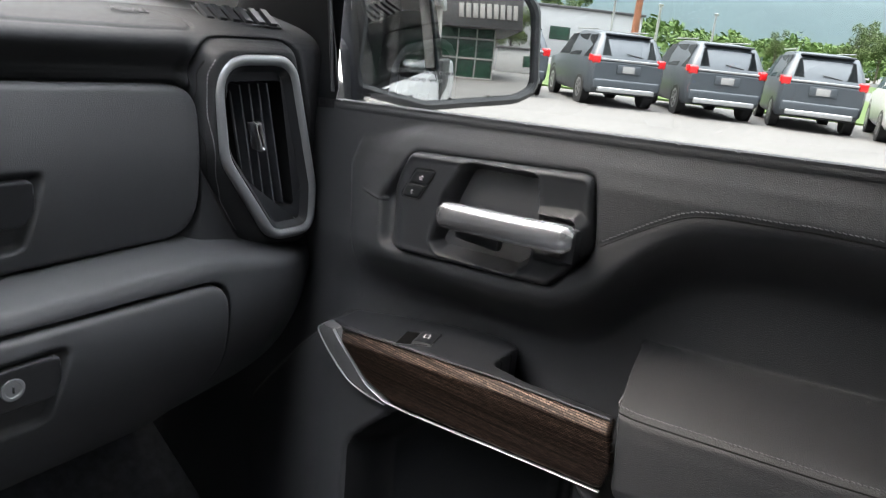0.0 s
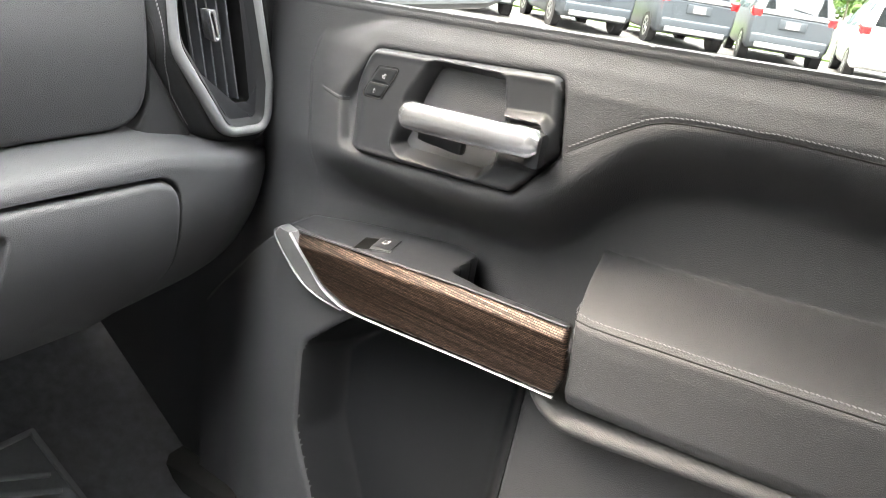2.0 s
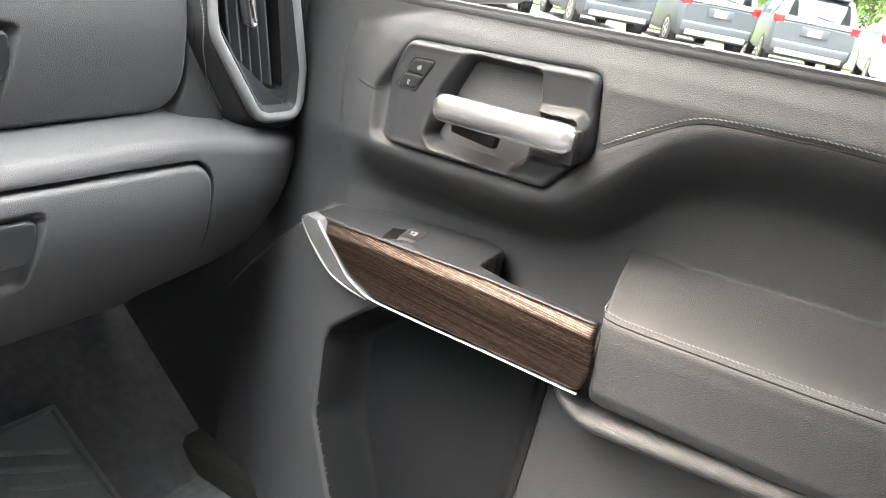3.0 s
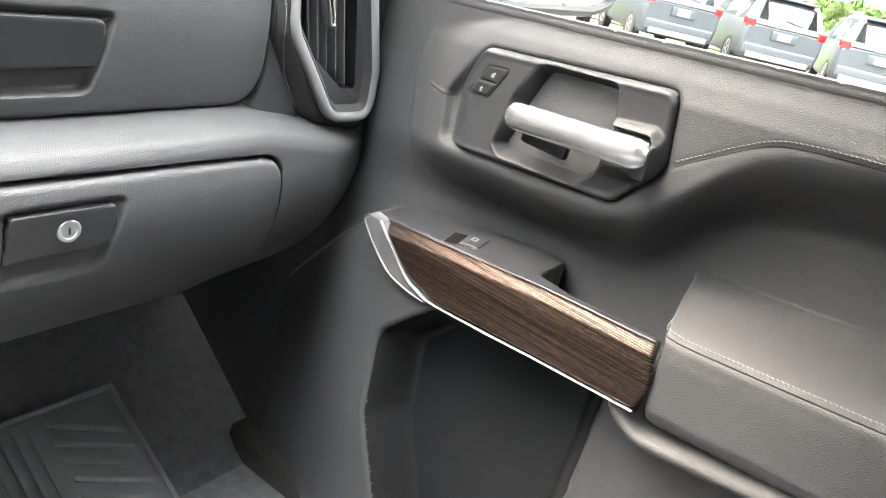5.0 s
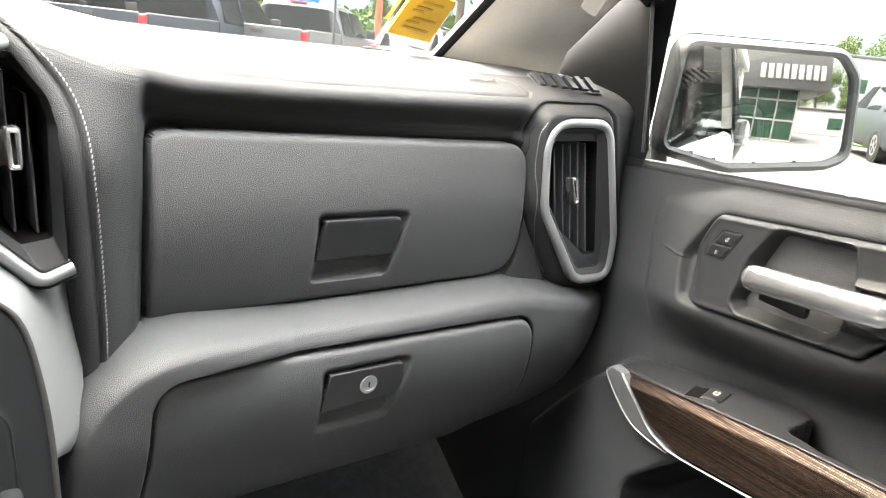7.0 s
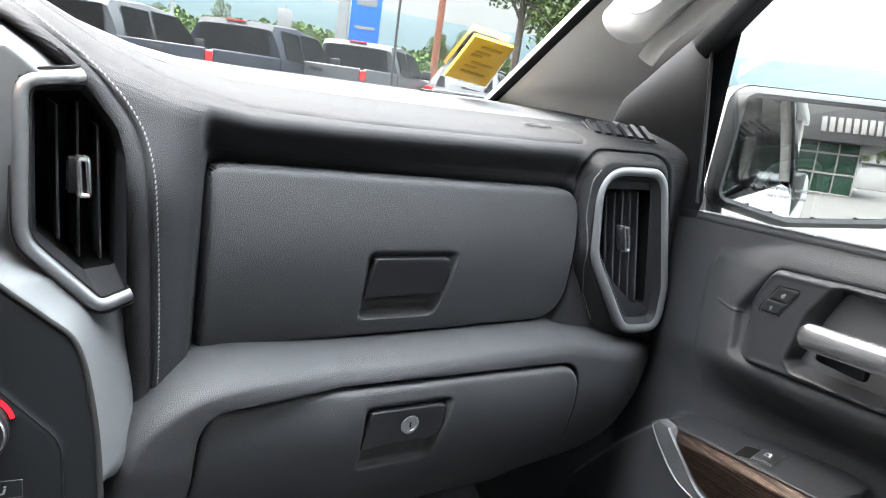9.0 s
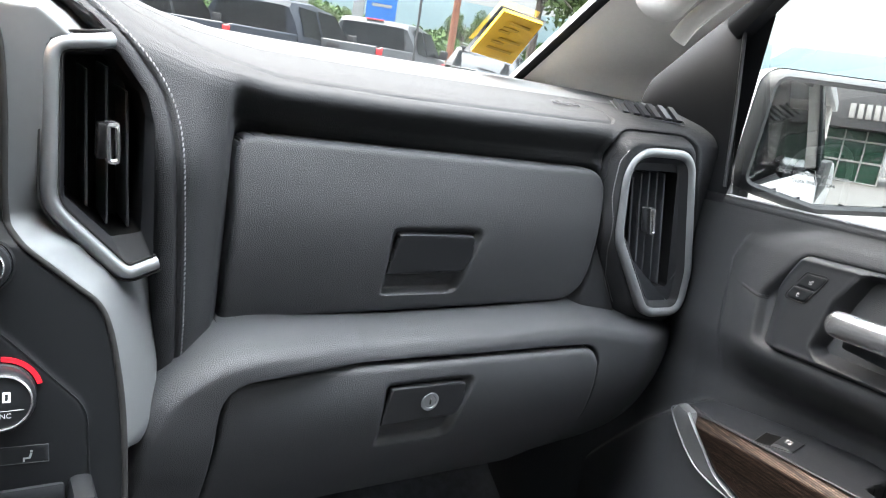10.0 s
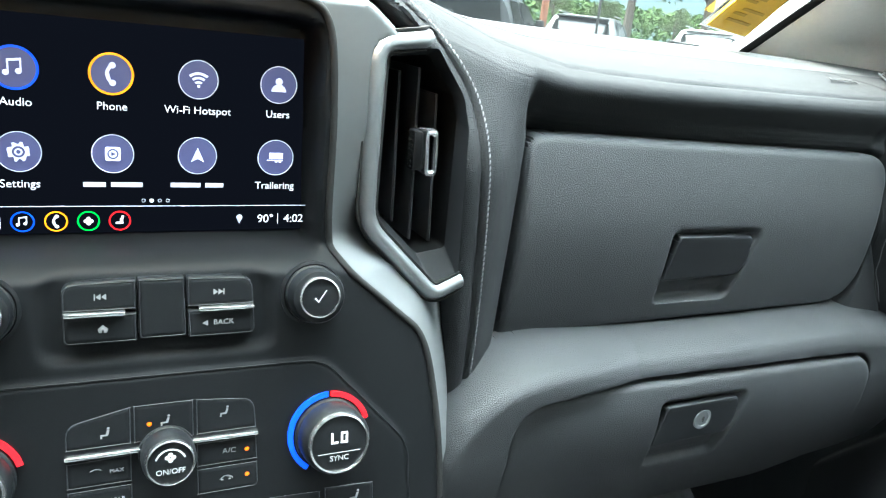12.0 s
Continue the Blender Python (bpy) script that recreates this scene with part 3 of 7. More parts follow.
def rim(sd, r):
    q = np.clip(sd + r, 0, r)
    return r - np.sqrt(np.maximum(r * r - q * q, 0))


def upper_door(X, Z, sd):
    y = 0.6975 + 0.0075 * np.clip((Z - 1.515) / 0.07, 0, 2) ** 2 + 0.020 * np.clip((1.515 - Z) / 0.115, 0, 2) ** 1.7
    return X, y + rim(sd, 0.006) + 0.008 * (1 - step(sdf(ULR, X, Z), -0.009, 0.001)) + 0.004 * (1 - step(Z, 1.435, 1.45)) * (1 - step(sdf(ULR, X, Z), -0.006, 0.0)), Z


door_u = piece("upper_glove_box_door", mesh_of("upper_glove_box_door", *sheet(0.262, 0.718, 1.382, 1.592, 0.0020, upper_door, clip=UGD, skirt=0.018)), SOFT, None, "black grained upper glove box door")
under(door_u, dashboard)


def latch(name, dz, y0, tilt):
    """A glove box latch: a flat pull plate set flush in its recess."""
    out = shifted(ULH, 0, dz)
    zc = 1.48 + dz

    def f(X, Z, sd):
        return X, y0 + tilt * (Z - zc) + rim(sd, 0.003), Z

    return piece(name, mesh_of(name, *sheet(0.424, 0.536, 1.452 + dz, 1.506 + dz, 0.0018, f, clip=out, skirt=0.010)), SLEEK, None, "smooth black latch")


ob = latch("latch", 0, 0.7005, -0.16)
ob.parent = door_u

# knee bolster with the lower glove box
BOL = np.vstack([curve([(0.170, 1.10), (0.171, 1.22), (0.175, 1.305), (0.187, 1.354), (0.2115, 1.390), (0.247, 1.412), (0.294, 1.4195), (0.36, 1.4175), (0.50, 1.416), (0.68, 1.4185), (0.74, 1.412), (0.82, 1.398), (0.915, 1.392)]), [(0.925, 1.34), (0.905, 1.28), (0.87, 1.237), (0.79, 1.196), (0.65, 1.161), (0.40, 1.165), (0.19, 1.10)]])
LG = rpoly([(0.262, 1.379, 0.030), (0.722, 1.373, 0.034), (0.735, 1.24, 0.06), (0.66, 1.19, 0.03), (0.25, 1.19, 0.02)])
LGD = rpoly([(0.2637, 1.3773, 0.029), (0.7203, 1.3713, 0.033), (0.7333, 1.24, 0.06), (0.6585, 1.1917, 0.03), (0.2517, 1.1917, 0.02)])
LLR = rpoly([(0.427, 1.3565, 0.010), (0.540, 1.3565, 0.012), (0.522, 1.279, 0.014), (0.4305, 1.279, 0.008)])


def bolster_y(X, Z):
    d = -sdf(BOL, X, Z)
    y = np.interp(d, [-0.01, 0.0, 0.004, 0.012, 0.022, 0.032, 0.05, 0.5], [0.735, 0.724, 0.710, 0.692, 0.679, 0.6745, 0.674, 0.674])
    side = 1 - step(X, 0.20, 0.40)
    flank = np.interp(d, [-0.01, 0.0, 0.003, 0.007, 0.013, 0.022, 0.5], [0.735, 0.712, 0.690, 0.668, 0.653, 0.646, 0.646])
    y = y + (flank - y) * side ** 0.5
    y = y + 0.066 * np.clip((1.345 - Z) / 0.155, 0, 2) ** 1.9
    return y + 0.05 * step(X, 0.80, 0.95)


def bolster(X, Z, sd):
    acc = 0
    for a, b in ((0, 0), (0.003, 0), (-0.003, 0), (0, 0.003), (0, -0.003), (0.002, 0.002), (-0.002, 0.002), (0.002, -0.002), (-0.002, -0.002)):
        acc = acc + bolster_y(X + a, Z + b)
    y = acc / 9 + 0.020 * (1 - step(sdf(LG, X, Z), -0.004, 0.003))
    return X, y, Z


under(piece("knee_bolster", mesh_of("knee_bolster", *sheet(0.165, 0.935, 1.09, 1.428, 0.0020, bolster, clip=BOL, skirt=0.02)), SOFT, None, "black grained padded knee bolster"), dashboard)


def lower_door(X, Z, sd):
    y = 0.6685 + 0.004 * np.clip((Z - 1.345) / 0.03, 0, 2) ** 2 + 0.066 * np.clip((1.345 - Z) / 0.155, 0, 2) ** 1.9 - 0.014 * (1 - step(X, 0.20, 0.40))
    lr = sdf(LLR, X, Z)
    return X, y + rim(sd, 0.007) + 0.008 * (1 - step(lr, -0.009, 0.001)), Z


door_l = piece("lower_glove_box_door", mesh_of("lower_glove_box_door", *sheet(0.245, 0.742, 1.185, 1.382, 0.0020, lower_door, clip=LGD, skirt=0.012)), SOFT, None, "black grained lower glove box door with a lock")
under(door_l, dashboard)
ob = latch("latch", -0.1525, 0.6715, -0.13)
ob.parent = door_l
lockm = pose(0.4852, 0.6715, 1.3295, 90)
ob = part("lock_cylinder", bm_lathe([(0.0105, -0.003), (0.0105, 0.001), (0.0098, 0.0018), (0.0072, 0.0018), (0.0068, 0.0012), (0.001, 0.0012)], 36, m=lockm), SATIN, None, "silver key lock")
under(ob, dashboard)
ob2 = part("keyhole", bm_box((0.4852, 0.6697, 1.3295), (0.0016, 0.0010, 0.006), 0.0002), GAP, None)
under(ob2, dashboard)


# ---- passenger side air vent ----
def inset(poly, d):
    """The outline moved inwards by d."""
    P = np.array(poly)
    t = np.roll(P, -1, 0) - np.roll(P, 1, 0)
    t /= np.linalg.norm(t, axis=1)[:, None]
    area = 0.5 * np.sum(P[:, 0] * np.roll(P[:, 1], -1) - np.roll(P[:, 0], -1) * P[:, 1])
    nrm = np.stack([-t[:, 1], t[:, 0]], -1) * (1 if area > 0 else -1)
    return P + nrm * d


def funnel(name, outer, inner, y0, y1, mat, parent):
    """A sloping ring between two outlines of equal count."""
    n = len(outer)
    V = [(a, y0, b) for a, b in outer] + [(a, y1, b) for a, b in inner]
    F = [(k, (k + 1) % n, n + (k + 1) % n, n + k) for k in range(n)]
    return piece(name, mesh_of(name, V, F), mat, parent)


def vent_slat(x_top, x_bot, z_top, z_bot, y0, y1, t, mat, parent):
    bm = bmesh.new()
    for (x, z) in ((x_top, z_top), (x_bot, z_bot)):
        for dx, y in ((-t / 2, y1), (-t / 2, y0 + 0.001), (0, y0), (t / 2, y0 + 0.001), (t / 2, y1)):
            bm.verts.new((x + dx, y, z))
    bm.verts.ensure_lookup_table()
    V = bm.verts
    for k in range(5):
        bm.faces.new((V[k], V[(k + 1) % 5], V[5 + (k + 1) % 5], V[5 + k]))
    bm.faces.new([V[k] for k in range(5)])
    bm.faces.new([V[9 - k] for k in range(5)])
    return part("slat", bm, mat, parent)


vent = empty("air_vent", "outboard air vent with satin silver frame and black slats", "air vent", (0, 0, 0))
v, f = sweep([(a, 0.690, b) for a, b in VENT_R], [(-0.0012, -0.006), (-0.0008, 0.0015), (0.0012, 0.0042), (0.0045, 0.0052), (0.0082, 0.0036), (0.0108, 0.0012), (0.0112, -0.006)] if sum(VENT_R[k - 1][0] * VENT_R[k][1] - VENT_R[k][0] * VENT_R[k - 1][1] for k in range(len(VENT_R))) < 0 else [(-a, b) for a, b in [(-0.0012, -0.006), (-0.0008, 0.0015), (0.0012, 0.0042), (0.0045, 0.0052), (0.0082, 0.0036), (0.0108, 0.0012), (0.0112, -0.006)]], True, up=(0, -1, 0))
piece("frame", mesh_of("frame", v, f), SATIN, vent, "satin silver vent frame")
inner = inset(VENT_R, 0.0115)
mouth = inset(VENT_R, 0.0185)
funnel("bezel", inner, mouth, 0.6885, 0.6965, SLEEK, vent)
GR = rpoly([(0.738, 1.5835, 0.008), (0.818, 1.5845, 0.006), (0.834, 1.508, 0.1), (0.8490, 1.434, 0.005), (0.805, 1.4358, 0.010), (0.7600, 1.482, 0.02)], 9)
funnel("throat", GR, GR, 0.700, 0.745, DEEP, vent)


funnel("face", mouth, GR, 0.6965, 0.700, SLEEK, vent)
bm = bmesh.new()
bm.faces.new([bm.verts.new((a, 0.744, b)) for a, b in GR])
part("back", bm, GAP, vent)
for k in range(5):
    vent_slat(0.7472 + 0.0135 * k, (0.7685, 0.7868, 0.8035, 0.8203, 0.8350)[k], (1.573, 1.579, 1.580, 1.5805, 1.5805)[k], (1.478, 1.459, 1.442, 1.4375, 1.4375)[k], 0.7035, 0.735, 0.0020, SLAT_LIT, vent)

def vent_tab(x, y, z, parent, h=0.031, w=0.010, lean=0.0):
    """A thumb tab: a tall bevelled chrome loop with a dark slot down its middle."""
    def ring(ww, hh):
        return rpoly([(x - ww / 2 - lean, z + hh / 2, ww * 0.42), (x + ww / 2 - lean, z + hh / 2, ww * 0.42), (x + ww / 2 + lean, z - hh / 2, ww * 0.42), (x - ww / 2 + lean, z - hh / 2, ww * 0.42)], 4)

    loops = [(ring(w * 0.9, h * 0.95), 0.012), (ring(w, h), 0.001), (ring(w * 0.86, h * 0.95), -0.0022), (ring(w * 0.56, h * 0.82), -0.0026), (ring(w * 0.30, h * 0.74), -0.0016), (ring(w * 0.28, h * 0.73), 0.004)]
    n = len(loops[0][0])
    V = [(a, y + c, b) for P, c in loops for a, b in P]
    F = [(k * n + q, k * n + (q + 1) % n, (k + 1) * n + (q + 1) % n, (k + 1) * n + q) for k in range(len(loops) - 1) for q in range(n)]
    ob = piece("tab", mesh_of("tab", V, F), CHROME, parent, "chrome thumb tab")
    bm = bmesh.new()
    bm.faces.new([bm.verts.new((a, y + 0.003, b)) for a, b in ring(w * 0.5, h * 0.8)])
    part("tab_slot", bm, DEEP, ob)
    return ob


vent_tab(0.7795, 0.690, 1.5237, vent, h=0.034, w=0.0105, lean=0.0047)
podline = curve([(0.757, 1.4125), (0.7385, 1.4362), (0.7262, 1.461), (0.7135, 1.491), (0.7025, 1.535), (0.6995, 1.5572), (0.6995, 1.590), (0.7035, 1.6047)], 10)
v, f = sweep(on_pad(podline + np.array([0.0035, 0.0]), -0.0002), oval(0.0016, 0.0014, 6), up=(0, -1, 0.2))
under(piece("crease", mesh_of("crease", v, f), GAP, None, "dark crease round the vent collar"), dashboard)
under(stitches("stitching", on_pad(podline + np.array([0.0085, 0.0]), 0.0030), (-0.45, -1, 0), None, pitch=0.0040, length=0.0032, width=0.0011), dashboard)

# defroster outlet in the corner of the dash top
defroster = empty("side_defroster_outlet", "small black side window defroster grille with slanted fins", "air vent")
DQ = [Vector((0.757, 0.778, 1.6560)), Vector((0.846, 0.752, 1.6560)), Vector((0.842, 0.726, 1.6415)), Vector((0.753, 0.752, 1.6430))]
bm = bmesh.new()
bm.faces.new([bm.verts.new(p) for p in DQ])
part("recess", bm, GAP, defroster)
for k in range(6):
    s0, s1 = (k + 0.1) / 6, (k + 0.62) / 6
    bm = bmesh.new()
    a, b = DQ[3].lerp(DQ[2], s0), DQ[3].lerp(DQ[2], s1)
    c, d = DQ[0].lerp(DQ[1], s0 + 0.02), DQ[0].lerp(DQ[1], s0 + 0.10)
    lo = [bm.verts.new(p + Vector((0, 0, 0.0008))) for p in (a, b, d, c)]
    hi = [bm.verts.new(p + Vector((0, -0.002, 0.004))) for p in (a, b, d, c)]
    bm.faces.new(hi)
    for q in range(4):
        bm.faces.new((lo[q], lo[(q + 1) % 4], hi[(q + 1) % 4], hi[q]))
    part("fin", bm, SLEEK, defroster)
v, f = sweep([tuple(p) for p in DQ], oval(0.003, 0.002, 6), True, up=(0, -0.3, 1))
piece("rim", mesh_of("rim", v, f), HARD, defroster)
words("AIRBAG", 0.0125, Matrix.Translation((0.655, 0.7445, 1.6462)) @ Euler((radians(20), 0, radians(2))).to_matrix().to_4x4(), SOFT, None, "airbag_lettering", "moulded airbag lettering on the dash", depth=0.0004)
under(bpy.data.objects["airbag_lettering"], dashboard)

# ---- centre stack ----
stack = empty("centre_stack", "black centre stack with touchscreen, buttons and climate knobs", "centre stack")
SIL_IN = curve([(-0.30, 1.672), (0.045, 1.668), (0.078, 1.666), (0.097, 1.652), (0.103, 1.60), (0.1045, 1.53), (0.112, 1.511), (0.143, 1.484), (0.164, 1.464), (0.174, 1.425), (0.180, 1.365)], 8)
SIL = np.vstack([SIL_IN + np.array([-0.006, -0.005]), [(0.196, 1.34), (0.211, 1.36)], curve([(0.214, 1.42), (0.211, 1.50), (0.205, 1.582), (0.192, 1.620), (0.167, 1.652), (0.137, 1.677), (0.092, 1.702), (0.02, 1.728), (-0.10, 1.743), (-0.30, 1.745)], 8)])
VENT_L = rpoly([(0.1242, 1.6445, 0.010), (0.20, 1.6560, 0.004), (0.225, 1.60, 0.01), (0.222, 1.482, 0.003), (0.1812, 1.4745, 0.006), (0.1252, 1.5285, 0.012)])


def silver_y(X, Z):
    d = np.clip(near(SIL_IN + np.array([-0.006, -0.005]), X, Z) - 0.0055, 0, 1)
    low = 0.640 - 0.20 * (1.515 - Z)
    y = low + (0.654 - low) * step(Z, 1.500, 1.525) + 0.0065 + (0.12 + 1.5 * step(1.56 - Z, 0, 0.12)) * d
    top = step(Z, 1.53, 1.60)
    y = y + (0.660 - y) * top
    return y + 1.0 * np.clip(Z - 1.662, 0, 1)


def silver(X, Z, sd):
    y = silver_y(X, Z)
    tuck = 0.055 * (1 - step(near(EDGE, X, Z), 0.0, 0.016)) * step(Z, 1.50, 1.60)
    return X, y + tuck + 0.13 * (1 - step(sdf(VENT_L, X, Z), -0.005, -0.001)), Z


piece("silver_surround", mesh_of("silver_surround", *sheet(-0.30, 0.218, 1.335, 1.75, 0.0020, silver, clip=SIL, skirt=0.02)), SILVER, stack, "satin silver surround curving over the screen")
FAS = np.vstack([curve([(-0.30, 1.669), (0.045, 1.665), (0.076, 1.663), (0.0945, 1.650), (0.1005, 1.60), (0.102, 1.53), (0.1095, 1.5095), (0.141, 1.482), (0.1615, 1.462), (0.1715, 1.424), (0.1775, 1.365), (0.179, 1.25)], 8), [(-0.30, 1.25)]])
BEZ = rpoly([(-0.100, 1.6535, 0.014), (0.0935, 1.6535, 0.016), (0.0985, 1.5135, 0.010), (-0.103, 1.5135, 0.012)])
SCR = rpoly([(-0.089, 1.639, 0.002), (0.0925, 1.639, 0.002), (0.0970, 1.5225, 0.002), (-0.091, 1.5225, 0.002)], 2)
CLIM = rpoly([(-0.14, 1.456, 0.03), (0.095, 1.455, 0.03), (0.152, 1.395, 0.03), (0.156, 1.30, 0.02), (-0.15, 1.30, 0.02)])
BTNP = rpoly([(-0.058, 1.5115, 0.016), (0.064, 1.5115, 0.016), (0.067, 1.463, 0.012), (-0.058, 1.464, 0.012)])


def fascia_y(X, Z):
    low = 0.640 - 0.20 * (1.515 - Z)
    y = low + (0.654 - low) * step(Z, 1.506, 1.520)
    return y


def fascia(X, Z, sd):
    y = fascia_y(X, Z) + rim(sd, 0.003)
    b = sdf(BEZ, X, Z)
    y = y + 0.024 * (1 - step(b, -0.009, 0.0))
    y = y + 0.0034 * (1 - step(sdf(BTNP, X, Z), -0.006, 0.002))
    y = y - 0.0025 * (1 - step(sdf(CLIM, X, Z), -0.0015, 0.0015)) + 0.0008
    return X, y, Z


piece("fascia", mesh_of("fascia", *sheet(-0.30, 0.182, 1.25, 1.672, 0.0020, fascia, clip=FAS, skirt=0.01)), SMOOTH, stack, "smooth black centre fascia")
v, f = sweep([(a, float(fascia_y(a, b)) + 0.0012, b) for a, b in FAS[:-1]], oval(0.0044, 0.0040, 10), up=(0, -1, 0))
piece("joint", mesh_of("joint", v, f), GAP, stack, "black joint round the fascia")
INK = emitter("dark lit display", (0.005, 0.006, 0.011), 0.25)
GLOW = emitter("white display graphic", (0.80, 0.82, 0.95), 0.34)
ICON = emitter("slate blue display disc", (0.060, 0.065, 0.155), 0.34)
SYMBOL = emitter("lavender display symbol", (0.50, 0.54, 0.80), 0.36)
DIM = emitter("pale grey blue display graphic", (0.55, 0.58, 0.75), 0.25)
GB, GO, GG, GRD = emitter("blue display ring", (0.01, 0.07, 0.9), 0.38), emitter("orange display ring", (0.95, 0.30, 0.01), 0.4), emitter("green display ring", (0.02, 0.6, 0.06), 0.35), emitter("red display ring", (0.8, 0.01, 0.02), 0.38)
AMBER = emitter("amber indicator", (1.0, 0.16, 0.005), 0.6)
GLASSY = INK.node_tree.nodes["Principled BSDF"]
socket(GLASSY, "Roughness", 0.12)
screen = empty("touchscreen", "lit touchscreen showing rows of round menu icons", "screen")
bm = bmesh.new()
bm.faces.new([bm.verts.new((a, 0.677, b)) for a, b in SCR])
bmesh.ops.solidify(bm, geom=bm.faces[:], thickness=0.004)
part("display", bm, INK, screen)


def at_face(x, y, z, tilt=0):
    return Matrix.Translation((x, y, z)) @ Euler((radians(90 - tilt), 0, 0)).to_matrix().to_4x4()


def disc(name, x, y, z, r, mat, parent, r_in=0.0, n=40, label=""):
    bm = bmesh.new()
    o = [bm.verts.new((x + r * math.cos(2 * math.pi * k / n), y, z + r * math.sin(2 * math.pi * k / n))) for k in range(n)]
    if r_in:
        i = [bm.verts.new((x + r_in * math.cos(2 * math.pi * k / n), y, z + r_in * math.sin(2 * math.pi * k / n))) for k in range(n)]
        for k in range(n):
            bm.faces.new((o[k], o[(k + 1) % n], i[(k + 1) % n], i[k]))
    else:
        bm.faces.new(o)
    return part(name, bm, mat, parent, label)


def outline_shape(name, polys, x, y, z, s, mat, parent):
    """A flat graphic from outlines in units of s about (x, z)."""
    bm = bmesh.new()
    for poly in polys:
        try:
            bm.faces.new([bm.verts.new((x + a * s, y, z + b * s)) for a, b in poly])
        except ValueError:
            pass
    bmesh.ops.triangulate(bm, faces=bm.faces[:])
    return part(name, bm, mat, parent)


def arc(r0, r1, a0, a1, cx=0, cy=0, n=12):
    A = [radians(a0 + (a1 - a0) * k / n) for k in range(n + 1)]
    return [(cx + r1 * math.cos(a), cy + r1 * math.sin(a)) for a in A] + [(cx + r0 * math.cos(a), cy + r0 * math.sin(a)) for a in reversed(A)]


def ball(cx, cy, r, n=16):
    return [(cx + r * math.cos(2 * math.pi * k / n), cy + r * math.sin(2 * math.pi * k / n)) for k in range(n)]


def bar(x0, y0, x1, y1):
    return [(x0, y0), (x1, y0), (x1, y1), (x0, y1)]


GEAR = [((0.62 if (k // 2) % 2 else 0.44) * math.cos(math.pi * k / 16 * 1.0), (0.62 if (k // 2) % 2 else 0.44) * math.sin(math.pi * k / 16)) for k in range(32)]
NOTE = [bar(-0.35, -0.25, -0.25, 0.45), bar(0.3, -0.15, 0.4, 0.5), [(-0.35, 0.33), (0.4, 0.43), (0.4, 0.58), (-0.35, 0.48)], ball(-0.42, -0.28, 0.17), ball(0.23, -0.18, 0.17)]
PHONE = [[(-0.34 + 0.30 * k * k / 36, 0.62 * k / 6) for k in range(-6, 7)] + [(-0.14 + 0.26 * k * k / 36, 0.52 * k / 6) for k in range(6, -7, -1)], ball(0.06, 0.52, 0.19), ball(0.06, -0.52, 0.19)]
WIFI = [arc(0.75, 0.92, 50, 130, 0, -0.45), arc(0.48, 0.64, 50, 130, 0, -0.45), arc(0.22, 0.37, 50, 130, 0, -0.45), ball(0, -0.40, 0.1)]
USER = [ball(0, 0.22, 0.24), arc(0.0, 0.5, 0, 180, 0, -0.45), bar(-0.09, -0.3, 0.09, 0.1)]
PLAY = [rpoly([(-0.45, 0.45, 0.15), (0.45, 0.45, 0.15), (0.45, -0.45, 0.15), (-0.45, -0.45, 0.15)])]
ARROW = [[(0, 0.55), (0.42, -0.42), (0, -0.2), (-0.42, -0.42)]]
TRAILER = [bar(-0.45, -0.1, 0.5, 0.35), bar(-0.6, -0.22, 0.5, -0.14), ball(0.05, -0.25, 0.1), ball(0.3, -0.25, 0.1)]
COLS, ROWZ = (-0.063, -0.018, 0.0265, 0.0715), (1.612, 1.569)
ICONS = [[("Audio", NOTE, GB), ("Phone", PHONE, GO), ("Wi-Fi Hotspot", WIFI, DIM), ("Users", USER, DIM)], [("Settings", [GEAR], DIM), ((0.0118, 0.0170), PLAY, DIM), ((0.0172, 0.0108), ARROW, DIM), ("Trailering", TRAILER, DIM)]]
for r, row in enumerate(ICONS):
    for c, (text, shape, ring) in enumerate(row):
        x, z = COLS[c], ROWZ[r]
        ico = disc("menu_icon", x, 0.6728, z, 0.0103, ICON, screen, label="round slate blue menu icon")
        disc("ring", x, 0.6724, z, 0.0112 if ring in (GB, GO) else 0.0108, ring, ico, 0.0100 if ring in (GB, GO) else 0.0103)
        outline_shape("symbol", shape, x, 0.6722, z, 0.0088, SYMBOL, ico)
        if shape is PLAY:
            disc("play_ring", x, 0.6720, z, 0.0028, ICON, ico, 0.0021)
            outline_shape("play_arrow", [[(-0.35, 0.5), (0.6, 0.0), (-0.35, -0.5)]], x, 0.6719, z, 0.0023, ICON, ico)
        if text == "Settings":
            disc("gear_hole", x, 0.6720, z, 0.0030, ICON, ico)
            disc("gear_hub", x, 0.6719, z, 0.0019, SYMBOL, ico, 0.0010)
        if isinstance(text, str):
            words(text, 0.0061, at_face(x, 0.6722, z - 0.0172), GLOW, screen, "icon_caption")
        else:
            left = x - (sum(text) + 0.002) / 2
            for wide in text:
                part("icon_caption_bar", bm_box((left + wide / 2, 0.6722, z - 0.0172), (wide * 0.96, 0.0002, 0.0027), 0.0), DIM, screen)
                left += wide + 0.002
bm = bm_box((0.004, 0.6726, 1.5393), (0.188, 0.0004, 0.0005))
part("divider", bm, DIM, screen)
